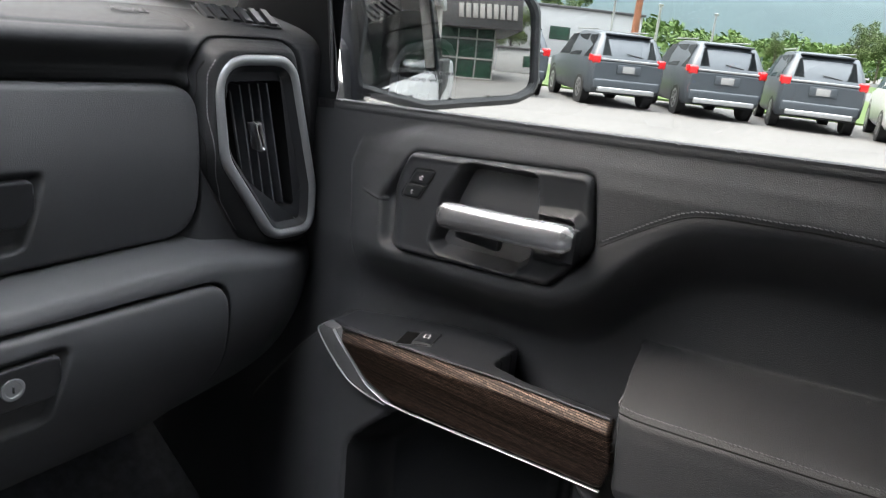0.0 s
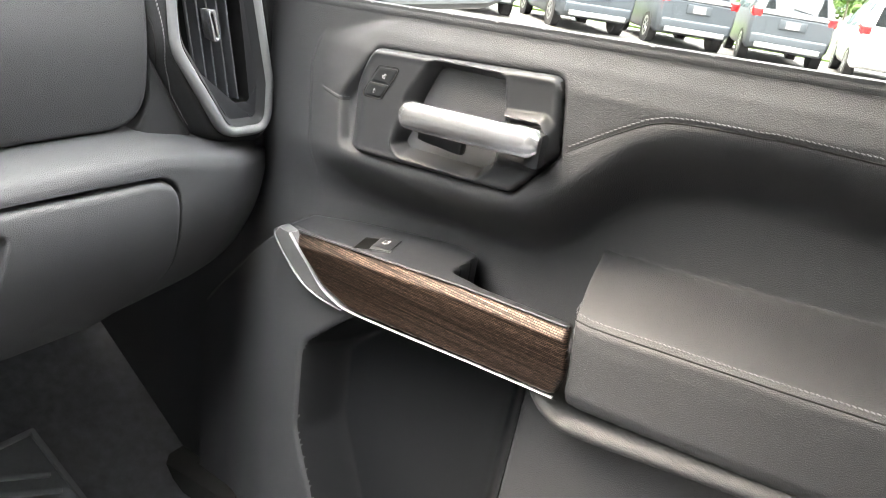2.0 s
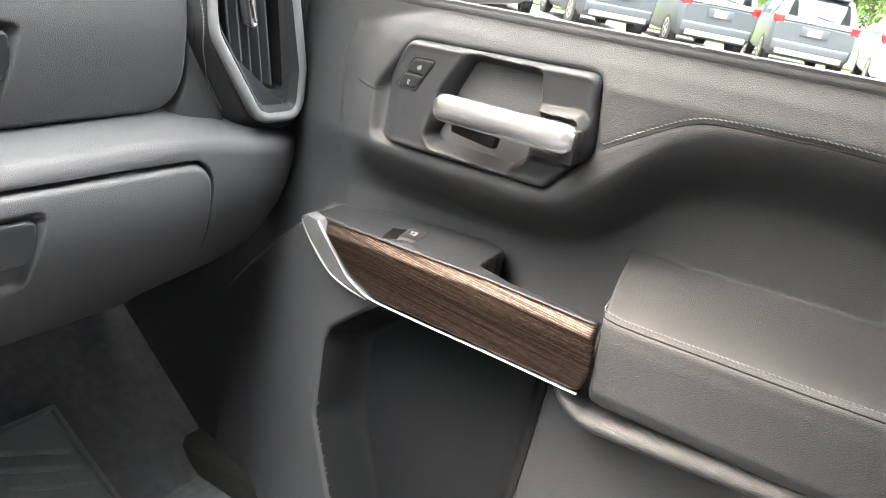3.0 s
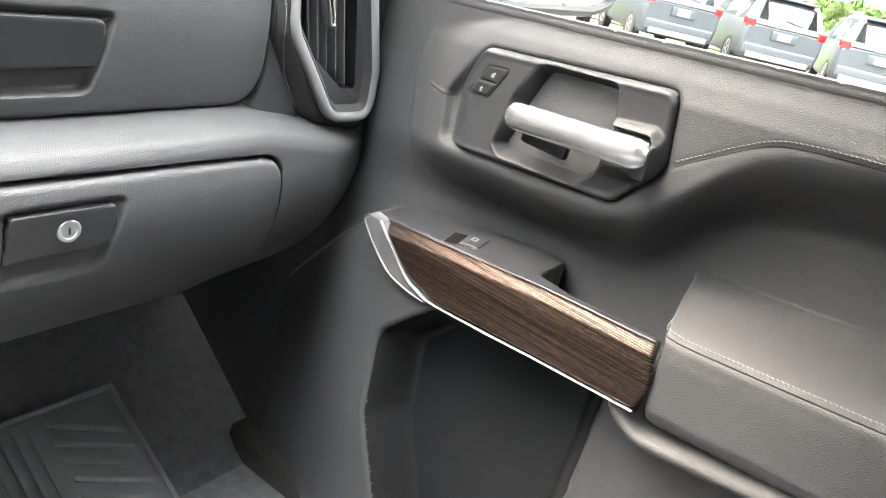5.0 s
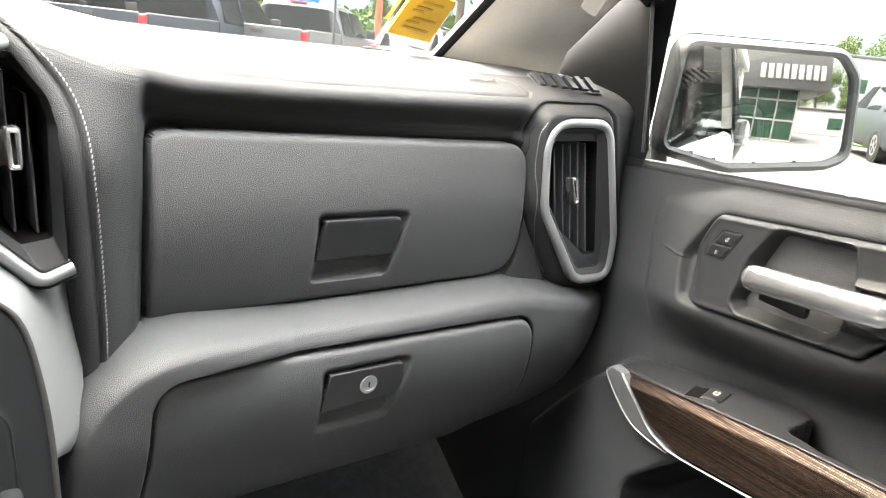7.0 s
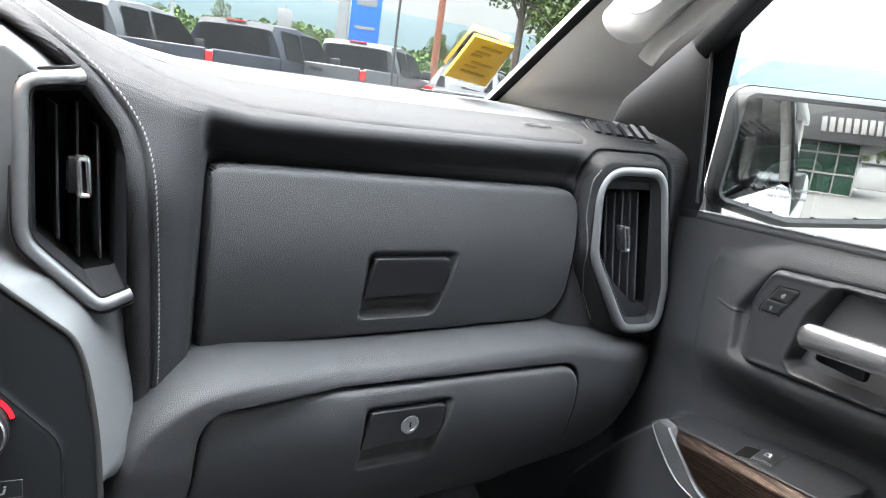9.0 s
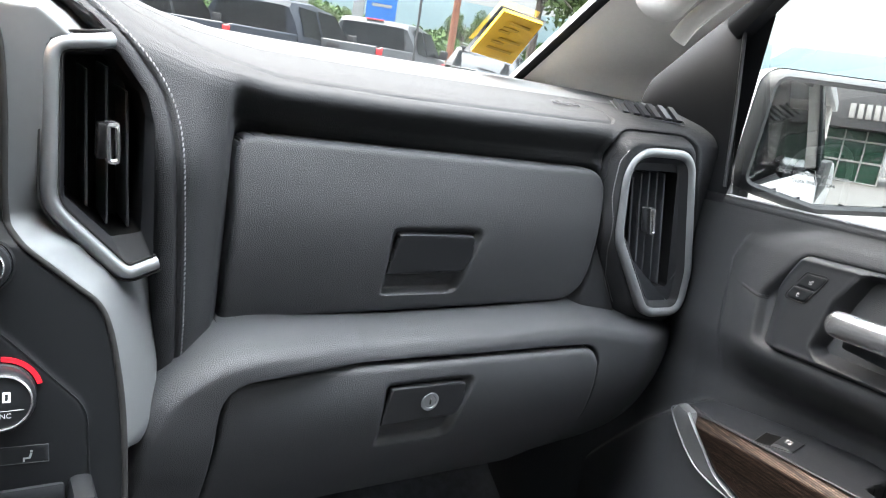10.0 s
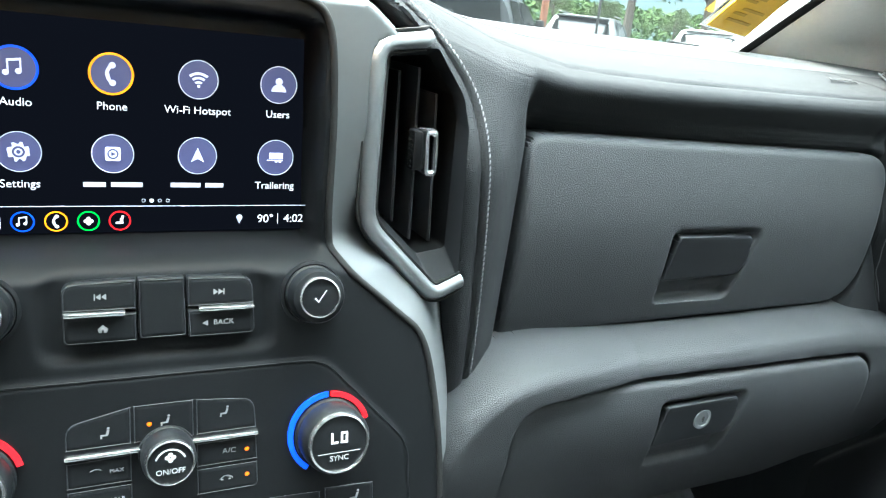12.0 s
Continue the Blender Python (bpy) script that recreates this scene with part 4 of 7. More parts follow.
for k, (x, ring, shape) in enumerate([(-0.063, GB, NOTE), (-0.047, GO, PHONE), (-0.031, GG, [ball(0.25, 0, 0.2), ball(-0.25, 0, 0.2), ball(0, 0.25, 0.2), ball(0, -0.25, 0.2)]), (-0.015, GRD, [ball(0.25, 0.4, 0.16), bar(-0.4, -0.35, 0.1, -0.1), bar(0.0, -0.3, 0.3, 0.25)])]):
    d = disc("shortcut_icon", x, 0.6726, 1.5308, 0.0058, ring, screen, 0.0049)
    outline_shape("symbol", shape, x, 0.6724, 1.5308, 0.0055, GLOW, d)
for k in range(4):
    disc("page_dot", -0.0025 + k * 0.0043, 0.6726, 1.5425, 0.0012 if k == 1 else 0.0011, GLOW if k == 1 else DIM, screen, 0 if k == 1 else 0.0007, 16)
outline_shape("map_pin", [ball(0, 0.2, 0.5), [(-0.42, 0.0), (0.42, 0.0), (0, -0.9)]], 0.0512, 0.6726, 1.5312, 0.0036, DIM, screen)
words("90°", 0.0072, at_face(0.0668, 0.6724, 1.5308), GLOW, screen, "temperature_reading")
part("clock_divider", bm_box((0.0745, 0.6726, 1.5308), (0.0004, 0.0003, 0.007)), GLOW, screen)
words("4:02", 0.0072, at_face(0.0843, 0.6724, 1.5308), GLOW, screen, "clock_reading")
words("|", 0.0072, at_face(-0.0735, 0.6724, 1.5308), DIM, screen, "toolbar_divider")


# radio buttons under the screen
def button(name, outline, y, mat, parent, h=0.0014, tilt=0.2, bevel=0.0012, label="", zc=1.49):
    P = np.array(outline)

    def f(X, Z, sd):
        return X, y + tilt * (Z - zc) + rim(sd, bevel), Z

    ob = piece(name, mesh_of(name, *sheet(P[:, 0].min() - 0.001, P[:, 0].max() + 0.001, P[:, 1].min() - 0.001, P[:, 1].max() + 0.001, h, f, clip=P, skirt=0.004)), mat, parent, label)
    # Thin lighter outline drawn in as the button's edge highlight.
    v, f2 = sweep([(a, y + tilt * (b - zc) + 0.0002, b) for a, b in inset(P, 0.0008)], oval(0.0006, 0.0006, 6), True, up=(0, -1, 0))
    piece("edge", mesh_of("edge", v, f2), EDGE_GLINT, ob)
    return ob


radio = empty("radio_controls", "black radio button cluster with silver bars", "buttons")
button("track_back_button", rpoly([(-0.0455, 1.507, 0.007), (-0.0095, 1.508, 0.0005), (-0.0095, 1.4922, 0.0005), (-0.0455, 1.4922, 0.0005)]), 0.6335, BUTTON, radio)
button("home_button", rpoly([(-0.0455, 1.4905, 0.0005), (-0.0095, 1.4905, 0.0005), (-0.0095, 1.475, 0.0005), (-0.0455, 1.475, 0.004)]), 0.6335, BUTTON, radio)
button("touch_pad", rpoly([(-0.0085, 1.508, 0.001), (0.0155, 1.508, 0.001), (0.0165, 1.4755, 0.003), (-0.0085, 1.4755, 0.003)]), 0.6340, BUTTON, radio)
button("track_forward_button", rpoly([(0.0167, 1.508, 0.0005), (0.0525, 1.507, 0.008), (0.0535, 1.4915, 0.0005), (0.0167, 1.4915, 0.0005)]), 0.6335, BUTTON, radio)
button("back_button", rpoly([(0.0167, 1.49, 0.0005), (0.0535, 1.49, 0.0005), (0.054, 1.4745, 0.004), (0.0175, 1.4745, 0.0005)]), 0.6335, BUTTON, radio)
part("silver_bar", bm_box((-0.030, 0.6325, 1.4914), (0.030, 0.004, 0.0022), 0.0008), CHROME, radio)
part("silver_bar", bm_box((0.0378, 0.6325, 1.4907), (0.031, 0.004, 0.0022), 0.0008), CHROME, radio)
outline_shape("skip_mark", [[(-1, -0.5), (-1, 0.5), (-0.85, 0.5), (-0.85, -0.5)], [(-0.8, 0), (-0.1, 0.5), (-0.1, -0.5)], [(-0.05, 0), (0.65, 0.5), (0.65, -0.5)]], -0.0265, 0.6342, 1.5003, 0.0036, MARK, radio)
outline_shape("skip_mark", [[(1, -0.5), (1, 0.5), (0.85, 0.5), (0.85, -0.5)], [(0.8, 0), (0.1, 0.5), (0.1, -0.5)], [(0.05, 0), (-0.65, 0.5), (-0.65, -0.5)]], 0.033, 0.6342, 1.4998, 0.0036, MARK, radio)
outline_shape("home_mark", [[(-0.9, 0.0), (0, 0.8), (0.9, 0.0), (0.65, 0.0), (0.65, -0.7), (0.15, -0.7), (0.15, -0.2), (-0.15, -0.2), (-0.15, -0.7), (-0.65, -0.7), (-0.65, 0.0)]], -0.0262, 0.6310, 1.4832, 0.0030, MARK, radio)
words("BACK", 0.0044, at_face(0.036, 0.6305, 1.4828), MARK, radio, "back_lettering")
outline_shape("back_mark", [[(-0.8, 0), (0.5, 0.7), (0.5, -0.7)]], 0.0262, 0.6305, 1.4828, 0.0024, MARK, radio)


def knob(name, x, y, z, r, depth, parent_label, tilt=12, cap=BUTTON, face=0.84):
    """A round control: black knurled skirt, silver ring and flat black cap."""
    k = empty(name, parent_label, "knob", (x, y, z))
    k.matrix_basis = Matrix.Translation((x, y, z)) @ Euler((radians(90 - tilt), 0, 0)).to_matrix().to_4x4()
    bm = bmesh.new()
    seg = 72
    prof = [(1.12, -0.002), (1.12, 0.2 * depth), (1.05, 0.25 * depth), (1.04, 0.8 * depth), (0.99, 0.90 * depth), (face + 0.11, 0.95 * depth), (face + 0.05, 0.95 * depth)]
    rings = []
    for rr, hh in prof:
        rings.append([bm.verts.new((r * (rr + (0.018 if q % 2 and 0.24 * depth < hh < 0.85 * depth else 0)) * math.cos(2 * math.pi * q / seg), r * (rr + (0.018 if q % 2 and 0.24 * depth < hh < 0.85 * depth else 0)) * math.sin(2 * math.pi * q / seg), hh)) for q in range(seg)])
    for a, b in zip(rings, rings[1:]):
        for q in range(seg):
            bm.faces.new((a[q], a[(q + 1) % seg], b[(q + 1) % seg], b[q]))
    part("skirt", bm, BUTTON, k)
    part("ring", bm_lathe([((face + 0.115) * r, 0.88 * depth), ((face + 0.12) * r, 0.97 * depth), ((face + 0.09) * r, 1.03 * depth), ((face + 0.03) * r, 1.05 * depth), ((face + 0.01) * r, 1.0 * depth), (face * r, 0.9 * depth)], 64), CHROME, k, "chrome ring")
    part("cap", bm_lathe([((face + 0.02) * r, 0.9 * depth), ((face + 0.015) * r, 0.985 * depth), ((face - 0.02) * r, 0.995 * depth), (0.01 * r, 0.985 * depth)], 64), cap, k)
    return k


tune = knob("tuning_knob", 0.0885, 0.637, 1.4945, 0.0152, 0.017, "round black tuning knob with chrome ring and tick mark", face=0.70)
bm = bmesh.new()
for poly in ([(-0.0035, -0.0005), (-0.0028, 0.0002), (-0.001, -0.002), (-0.001, -0.003)], [(-0.001, -0.003), (-0.001, -0.002), (0.0035, 0.0045), (0.0041, 0.0041)]):
    bm.faces.new([bm.verts.new((a, b, 0.0172)) for a, b in poly])
part("tick_mark", bm, MARK, tune)
part("knob_well", bm_lathe([(0.0195, -0.001), (0.0195, 0.0012), (0.0178, 0.0018), (0.0175, 0.0005), (0.001, 0.0005)], 56), SMOOTH, tune)
vol = knob("volume_knob", -0.083, 0.637, 1.4945, 0.0152, 0.017, "round black volume knob with chrome ring", face=0.70)
part("knob_well", bm_lathe([(0.0195, -0.001), (0.0195, 0.0012), (0.0178, 0.0018), (0.0175, 0.0005), (0.001, 0.0005)], 56), SMOOTH, vol)

# climate controls
rimline = [(a, float(fascia_y(a, b)) - 0.0016, b) for a, b in CLIM]
v, f = sweep(rimline, oval(0.0009, 0.0009, 6), True, up=(0, -1, 0))
piece("panel_edge", mesh_of("panel_edge", v, f), BUTTON, stack, "fine edge round the climate panel")
climate = empty("climate_controls", "black climate button panel with silver trim bars", "buttons")
CB = [("vent_mode_button", [(-0.0465, 1.433, 0.009), (-0.0135, 1.440, 0.0005), (-0.0135, 1.4185, 0.0005), (-0.0465, 1.4185, 0.0005)]), ("face_mode_button", [(-0.0128, 1.440, 0.0005), (0.0193, 1.440, 0.0005), (0.0193, 1.4185, 0.0005), (-0.0128, 1.4185, 0.0005)]), ("foot_mode_button", [(0.0200, 1.440, 0.0005), (0.0535, 1.437, 0.009), (0.0545, 1.4185, 0.0005), (0.0200, 1.4185, 0.0005)]), ("defrost_max_button", [(-0.0465, 1.4125, 0.0005), (-0.0135, 1.4135, 0.0005), (-0.0135, 1.3975, 0.0005), (-0.0465, 1.3975, 0.0005)]), ("rear_defrost_button", [(-0.0465, 1.3968, 0.0005), (-0.0135, 1.3968, 0.0005), (-0.0135, 1.382, 0.0005), (-0.0465, 1.382, 0.004)]), ("air_conditioning_button", [(0.0200, 1.414, 0.0005), (0.0545, 1.414, 0.0005), (0.0550, 1.3995, 0.0005), (0.0200, 1.3995, 0.0005)]), ("recirculation_button", [(0.0200, 1.3988, 0.0005), (0.0550, 1.3988, 0.0005), (0.0555, 1.383, 0.004), (0.0200, 1.383, 0.0005)])]
for nm, poly in CB:
    button(nm, rpoly(poly), 0.6190, BUTTON, climate, zc=1.42)
part("silver_bar", bm_box((-0.0255, 0.6175, 1.4156), (0.043, 0.004, 0.0022), 0.0008), CHROME, climate)
part("silver_bar", bm_box((0.0335, 0.6175, 1.4165), (0.043, 0.004, 0.0022), 0.0008), CHROME, climate)
for x, z in ((0.0485, 1.4072), (0.0485, 1.392), (-0.0045, 1.429)):
    disc("indicator_lamp", x, 0.6156 + 0.2 * (z - 1.407), z, 0.0013, AMBER, climate, n=16, label="lit amber indicator")
words("A/C", 0.0048, at_face(0.0385, 0.6163, 1.4072), MARK, climate, "air_conditioning_lettering")
words("MAX", 0.0034, at_face(-0.0215, 0.6155, 1.4057), MARK, climate, "max_lettering")
words("REAR", 0.0034, at_face(-0.0215, 0.6125, 1.3893), MARK, climate, "rear_lettering")
SEATMAN = [ball(0.25, 0.55, 0.17), [(0.1, 0.3), (0.4, 0.3), (0.2, -0.5), (-0.1, -0.5)], bar(-0.6, -0.55, 0.15, -0.3), bar(-0.7, -0.9, -0.5, -0.3)]
for x, z in ((-0.0262, 1.4275), (0.0045, 1.4305), (0.0365, 1.4315)):
    outline_shape("airflow_mark", SEATMAN, x, 0.6188 + 0.2 * (z - 1.42) - 0.0006, z, 0.0042, MARK, climate)
for z in (1.4057, 1.3893):
    outline_shape("defrost_mark", [arc(0.85, 1.0, 40, 140, 0, -0.5), bar(-0.5, -0.35, -0.4, 0.1), bar(-0.05, -0.35, 0.05, 0.1), bar(0.4, -0.35, 0.5, 0.1), bar(-0.7, 0.05, 0.7, 0.15)], -0.0318, 0.6163 + 0.2 * (z - 1.4057), z, 0.0042, MARK, climate)
outline_shape("recirculation_mark", [[(-0.9, -0.2), (-0.6, 0.1), (-0.2, 0.4), (0.4, 0.4), (0.9, 0.0), (0.9, -0.3), (0.8, -0.3), (0.8, -0.05), (0.35, 0.28), (-0.2, 0.28), (-0.5, 0.0), (-0.8, -0.2)], ball(-0.5, -0.3, 0.18), ball(0.5, -0.3, 0.18)], 0.0365, 0.6130, 1.3915, 0.0042, MARK, climate)
fan = knob("fan_knob", 0.0045, 0.6195, 1.4115, 0.0135, 0.020, "round black fan knob with chrome ring")
words("ON/OFF", 0.0042, Matrix.Translation((0, -0.005, 0.0201)), MARK, fan, "on_off_lettering")
bm = bmesh.new()
for a in (0, 90, 180, 270):
    bm.faces.new([bm.verts.new((0.0016 * math.cos(radians(a)) + 0.0013 * math.cos(2 * math.pi * k / 12), 0.003 + 0.0016 * math.sin(radians(a)) + 0.0013 * math.sin(2 * math.pi * k / 12), 0.0203)) for k in range(12)])
bm.faces.new([bm.verts.new((p[0] * 0.0085, p[1] * 0.0085 - 0.0005, 0.0203)) for p in arc(0.88, 1.0, 20, 160)])
part("fan_mark", bm, MARK, fan)


def temp_knob(name, x, z, label):
    k = knob(name, x, 0.618, z, 0.0195, 0.022, label)
    for a0, a1, mat, nm in ((92, 235, GB, "blue_arc"), (15, 88, GRD, "red_arc")):
        bm = bmesh.new()
        P = arc(1.17, 1.33, a0, a1, n=24)
        lo = [bm.verts.new((a * 0.0195, b * 0.0195, 0.0012)) for a, b in P]
        hi = [bm.verts.new((a * 0.0195, b * 0.0195, 0.0030)) for a, b in P]
        for q in range(len(P)):
            r = (q + 1) % len(P)
            bm.faces.new((lo[q], lo[r], hi[r], hi[q]))
        for q in range(24):
            bm.faces.new((hi[q], hi[q + 1], hi[len(P) - 2 - q], hi[len(P) - 1 - q]))
        part(nm, bm, mat, k, "lit temperature arc")
    return k


tempr = temp_knob("temperature_knob", 0.0985, 1.4095, "round temperature knob with lit blue and red arcs")
READ = emitter("white temperature reading", (0.9, 0.9, 0.95), 0.4)
digits = [bar(-0.0062, -0.0012, -0.0046, 0.0072), bar(-0.0062, -0.0012, -0.0010, 0.0004), bar(0.0010, -0.0012, 0.0026, 0.0072), bar(0.0048, -0.0012, 0.0064, 0.0072), bar(0.0026, -0.0012, 0.0048, 0.0003), bar(0.0026, 0.0057, 0.0048, 0.0072)]
bm = bmesh.new()
for poly in digits:
    bm.faces.new([bm.verts.new((a * 0.82, b * 0.82 + 0.001, 0.0222)) for a, b in poly])
part("temperature_reading", bm, READ, tempr, "lit reading LO")
words("SYNC", 0.0046, Matrix.Translation((0, -0.009, 0.0221)), MARK, tempr, "sync_lettering")
part("sync_divider", bm_box((0, -0.0055, 0.0222), (0.026, 0.0004, 0.0002)), MARK, tempr)
temp_knob("temperature_knob", -0.0905, 1.4095, "round temperature knob with lit blue and red arcs")

# heated seat buttons, tray and socket under the climate panel
seatrow = empty("seat_heater_buttons", "row of black heated seat buttons", "buttons")
for x in (0.077, 0.112):
    button("seat_heater_button", rpoly([(x - 0.0165, 1.375, 0.001), (x + 0.0165, 1.3735, 0.001), (x + 0.0168, 1.360, 0.001), (x - 0.0162, 1.3615, 0.001)]), 0.6085, BUTTON, seatrow, zc=1.368)
    outline_shape("seat_mark", SEATMAN, x + 0.004, 0.6070, 1.3676, 0.0052, MARK, seatrow)
tray = empty("console_tray", "black storage tray with a silver front lip", "storage tray")
part("tray_back", bm_box((0.02, 0.640, 1.325), (0.24, 0.01, 0.06), 0.002), DEEP, tray)
part("tray_floor", bm_box((0.02, 0.60, 1.300), (0.24, 0.09, 0.012), 0.003), HARD, tray)
part("tray_lid", bm_box((0.10, 0.596, 1.339), (0.075, 0.006, 0.020), 0.003, rot=(-12, 0, 0)), BUTTON, tray)
part("silver_lip", bm_box((0.085, 0.578, 1.3225), (0.115, 0.010, 0.005), 0.002, rot=(0, -2, 0)), SATIN, tray)
part("tray_end", bm_box((0.148, 0.600, 1.330), (0.016, 0.05, 0.036), 0.005), SMOOTH, tray)
part("lower_console", bm_box((0.0, 0.66, 1.10), (0.38, 0.10, 0.38), 0.02, 3), HARD, tray)

# ---- middle air vent ----
vent2 = empty("middle_air_vent", "tall middle air vent with satin silver frame and black slats", "air vent")


def rline(corners, n=6):
    """An open line from corners (x, y, z, radius), each rounded by its radius."""
    P = [Vector(c[:3]) for c in corners]
    out = [tuple(P[0])]
    for k in range(1, len(P) - 1):
        p, a, b = P[k], P[k - 1], P[k + 1]
        ua, ub = (a - p).normalized(), (b - p).normalized()
        d = min(corners[k][3], 0.48 * (a - p).length, 0.48 * (b - p).length)
        out += [tuple((1 - q) ** 2 * (p + ua * d) + 2 * q * (1 - q) * p + q * q * (p + ub * d)) for q in (j / n for j in range(n + 1))]
    return out + [tuple(P[-1])]


line = rline([(0.166, 0.676, 1.6478, 0), (0.158, 0.664, 1.6467, 0.004), (0.1270, 0.661, 1.6420, 0.012), (0.1280, 0.661, 1.5300, 0.014), (0.1810, 0.660, 1.4780, 0.008), (0.2045, 0.665, 1.4860, 0)])
v, f = sweep(line, [(-0.0058, -0.006), (-0.0054, 0.0010), (-0.0032, 0.0034), (0.0000, 0.0040), (0.0034, 0.0022), (0.0056, -0.0004), (0.0058, -0.006)], up=(0, -1, 0))
piece("frame", mesh_of("frame", v, f), SATIN, vent2, "satin silver vent frame")
for a in (-0.0064, 0.0064):
    v, f = sweep(line, [(a - 0.0007, -0.004), (a + 0.0007, -0.004), (a + 0.0007, 0.0006), (a - 0.0007, 0.0006)], up=(0, -1, 0))
    piece("frame_joint", mesh_of("frame_joint", v, f), GAP, vent2, "dark joint beside the vent frame")
VO = rpoly([(0.1315, 1.6390, 0.006), (0.1675, 1.6420, 0.004), (0.1895, 1.613, 0.02), (0.1955, 1.592, 0.02), (0.2005, 1.488, 0.002), (0.1838, 1.4828, 0.005), (0.1335, 1.5325, 0.012)])
VI = rpoly([(0.1366, 1.6335, 0.003), (0.1650, 1.6372, 0.003), (0.1850, 1.614, 0.010), (0.1905, 1.598, 0.010), (0.1925, 1.5083, 0.003), (0.1712, 1.5045, 0.004), (0.1391, 1.5347, 0.004)])
funnel("bezel", VO, VI, 0.663, 0.673, SLEEK, vent2)
funnel("throat", VI, VI, 0.673, 0.735, DEEP, vent2)
bm = bmesh.new()
bm.faces.new([bm.verts.new((a, 0.734, b)) for a, b in VI])
part("back", bm, GAP, vent2)
for xt, zt, xb, zb in ((0.1512, 1.6250, 0.1552, 1.5255), (0.1648, 1.6280, 0.1694, 1.512), (0.1790, 1.612, 0.1846, 1.510)):
    vent_slat(xt, xb, zt, zb, 0.682, 0.730, 0.0020, SLAT_LIT, vent2)
vent_tab(0.1676, 0.660, 1.5770, vent2, h=0.031, w=0.0098, lean=0.0008)
part("tab_grip", bm_box((0.1625, 0.671, 1.577), (0.009, 0.012, 0.026), 0.002), DEEP, vent2)
for r in range(7):
    for c in range(2):
        part("grip_stud", bm_box((0.1577, 0.6675 + 0.0045 * c, 1.587 - 0.0034 * r), (0.0008, 0.0016, 0.0014), 0.0003), BUTTON, vent2)


# ---- passenger door ----
TOE = radians(5)


def at_door(u, z, w):
    """A place on the door: u forwards along it, z up, w inwards from its middle plane."""
    return 0.85 + u * math.sin(TOE) - w * math.cos(TOE), 0.45 + u * math.cos(TOE) + w * math.sin(TOE), z


door = empty("passenger_door", "black grained passenger door with wood-effect trim and chrome handle", "car door")
INWARD = (-math.cos(TOE), math.sin(TOE), 0)
OUTWARD = tuple(-c for c in INWARD)
BEZEL = rpoly([(0.1225, 1.4125, 0.012), (0.127, 1.468, 0.022), (0.083, 1.529, 0.016), (-0.133, 1.5450, 0.014), (-0.1445, 1.474, 0.022), (-0.103, 1.4265, 0.014)])
PLOW = curve([(-0.95, 1.520), (-0.39, 1.520), (-0.28, 1.513), (-0.22, 1.495), (-0.175, 1.455), (-0.135, 1.415), (-0.09, 1.398), (0.0, 1.392), (0.08, 1.389), (0.30, 1.388)])
STITCH = curve([(-0.95, 1.545), (-0.391, 1.539), (-0.303, 1.536), (-0.248, 1.532), (-0.222, 1.526), (-0.198, 1.513), (-0.17, 1.495), (-0.149, 1.481)])
STITCH_F = curve([(0.121, 1.465), (0.140, 1.4655), (0.160, 1.468)])
POCK = rpoly([(0.055, 1.236, 0.02), (0.1375, 1.158, 0.05), (0.1345, 1.03, 0.08), (0.065, 0.86, 0.06), (-0.150, 0.84, 0.04), (-0.160, 1.262, 0.02)])
RIDGE = curve([(-0.176, 1.262), (-0.186, 1.246), (-0.202, 1.2335), (-0.230, 1.2290), (-0.36, 1.2480), (-0.60, 1.2840), (-0.85, 1.322)])


def crease(z):
    """How far forward the raised part of the panel reaches."""
    return np.interp(z, [1.313, 1.395, 1.495, 1.53, 1.554, 1.575], [0.168, 0.182, 0.189, 0.175, 0.148, 0.11])


def arm_edge(u):
    """Height of the armrest's stitched edge, which climbs over its front corner."""
    return np.interp(u, [-0.85, -0.452, -0.386, -0.342, -0.243, -0.221, -0.207, -0.196, -0.188], [1.3965, 1.361, 1.3543, 1.3504, 1.3420, 1.3408, 1.3420, 1.3455, 1.352])


def belt(u):
    return 1.578 - 0.045 * u


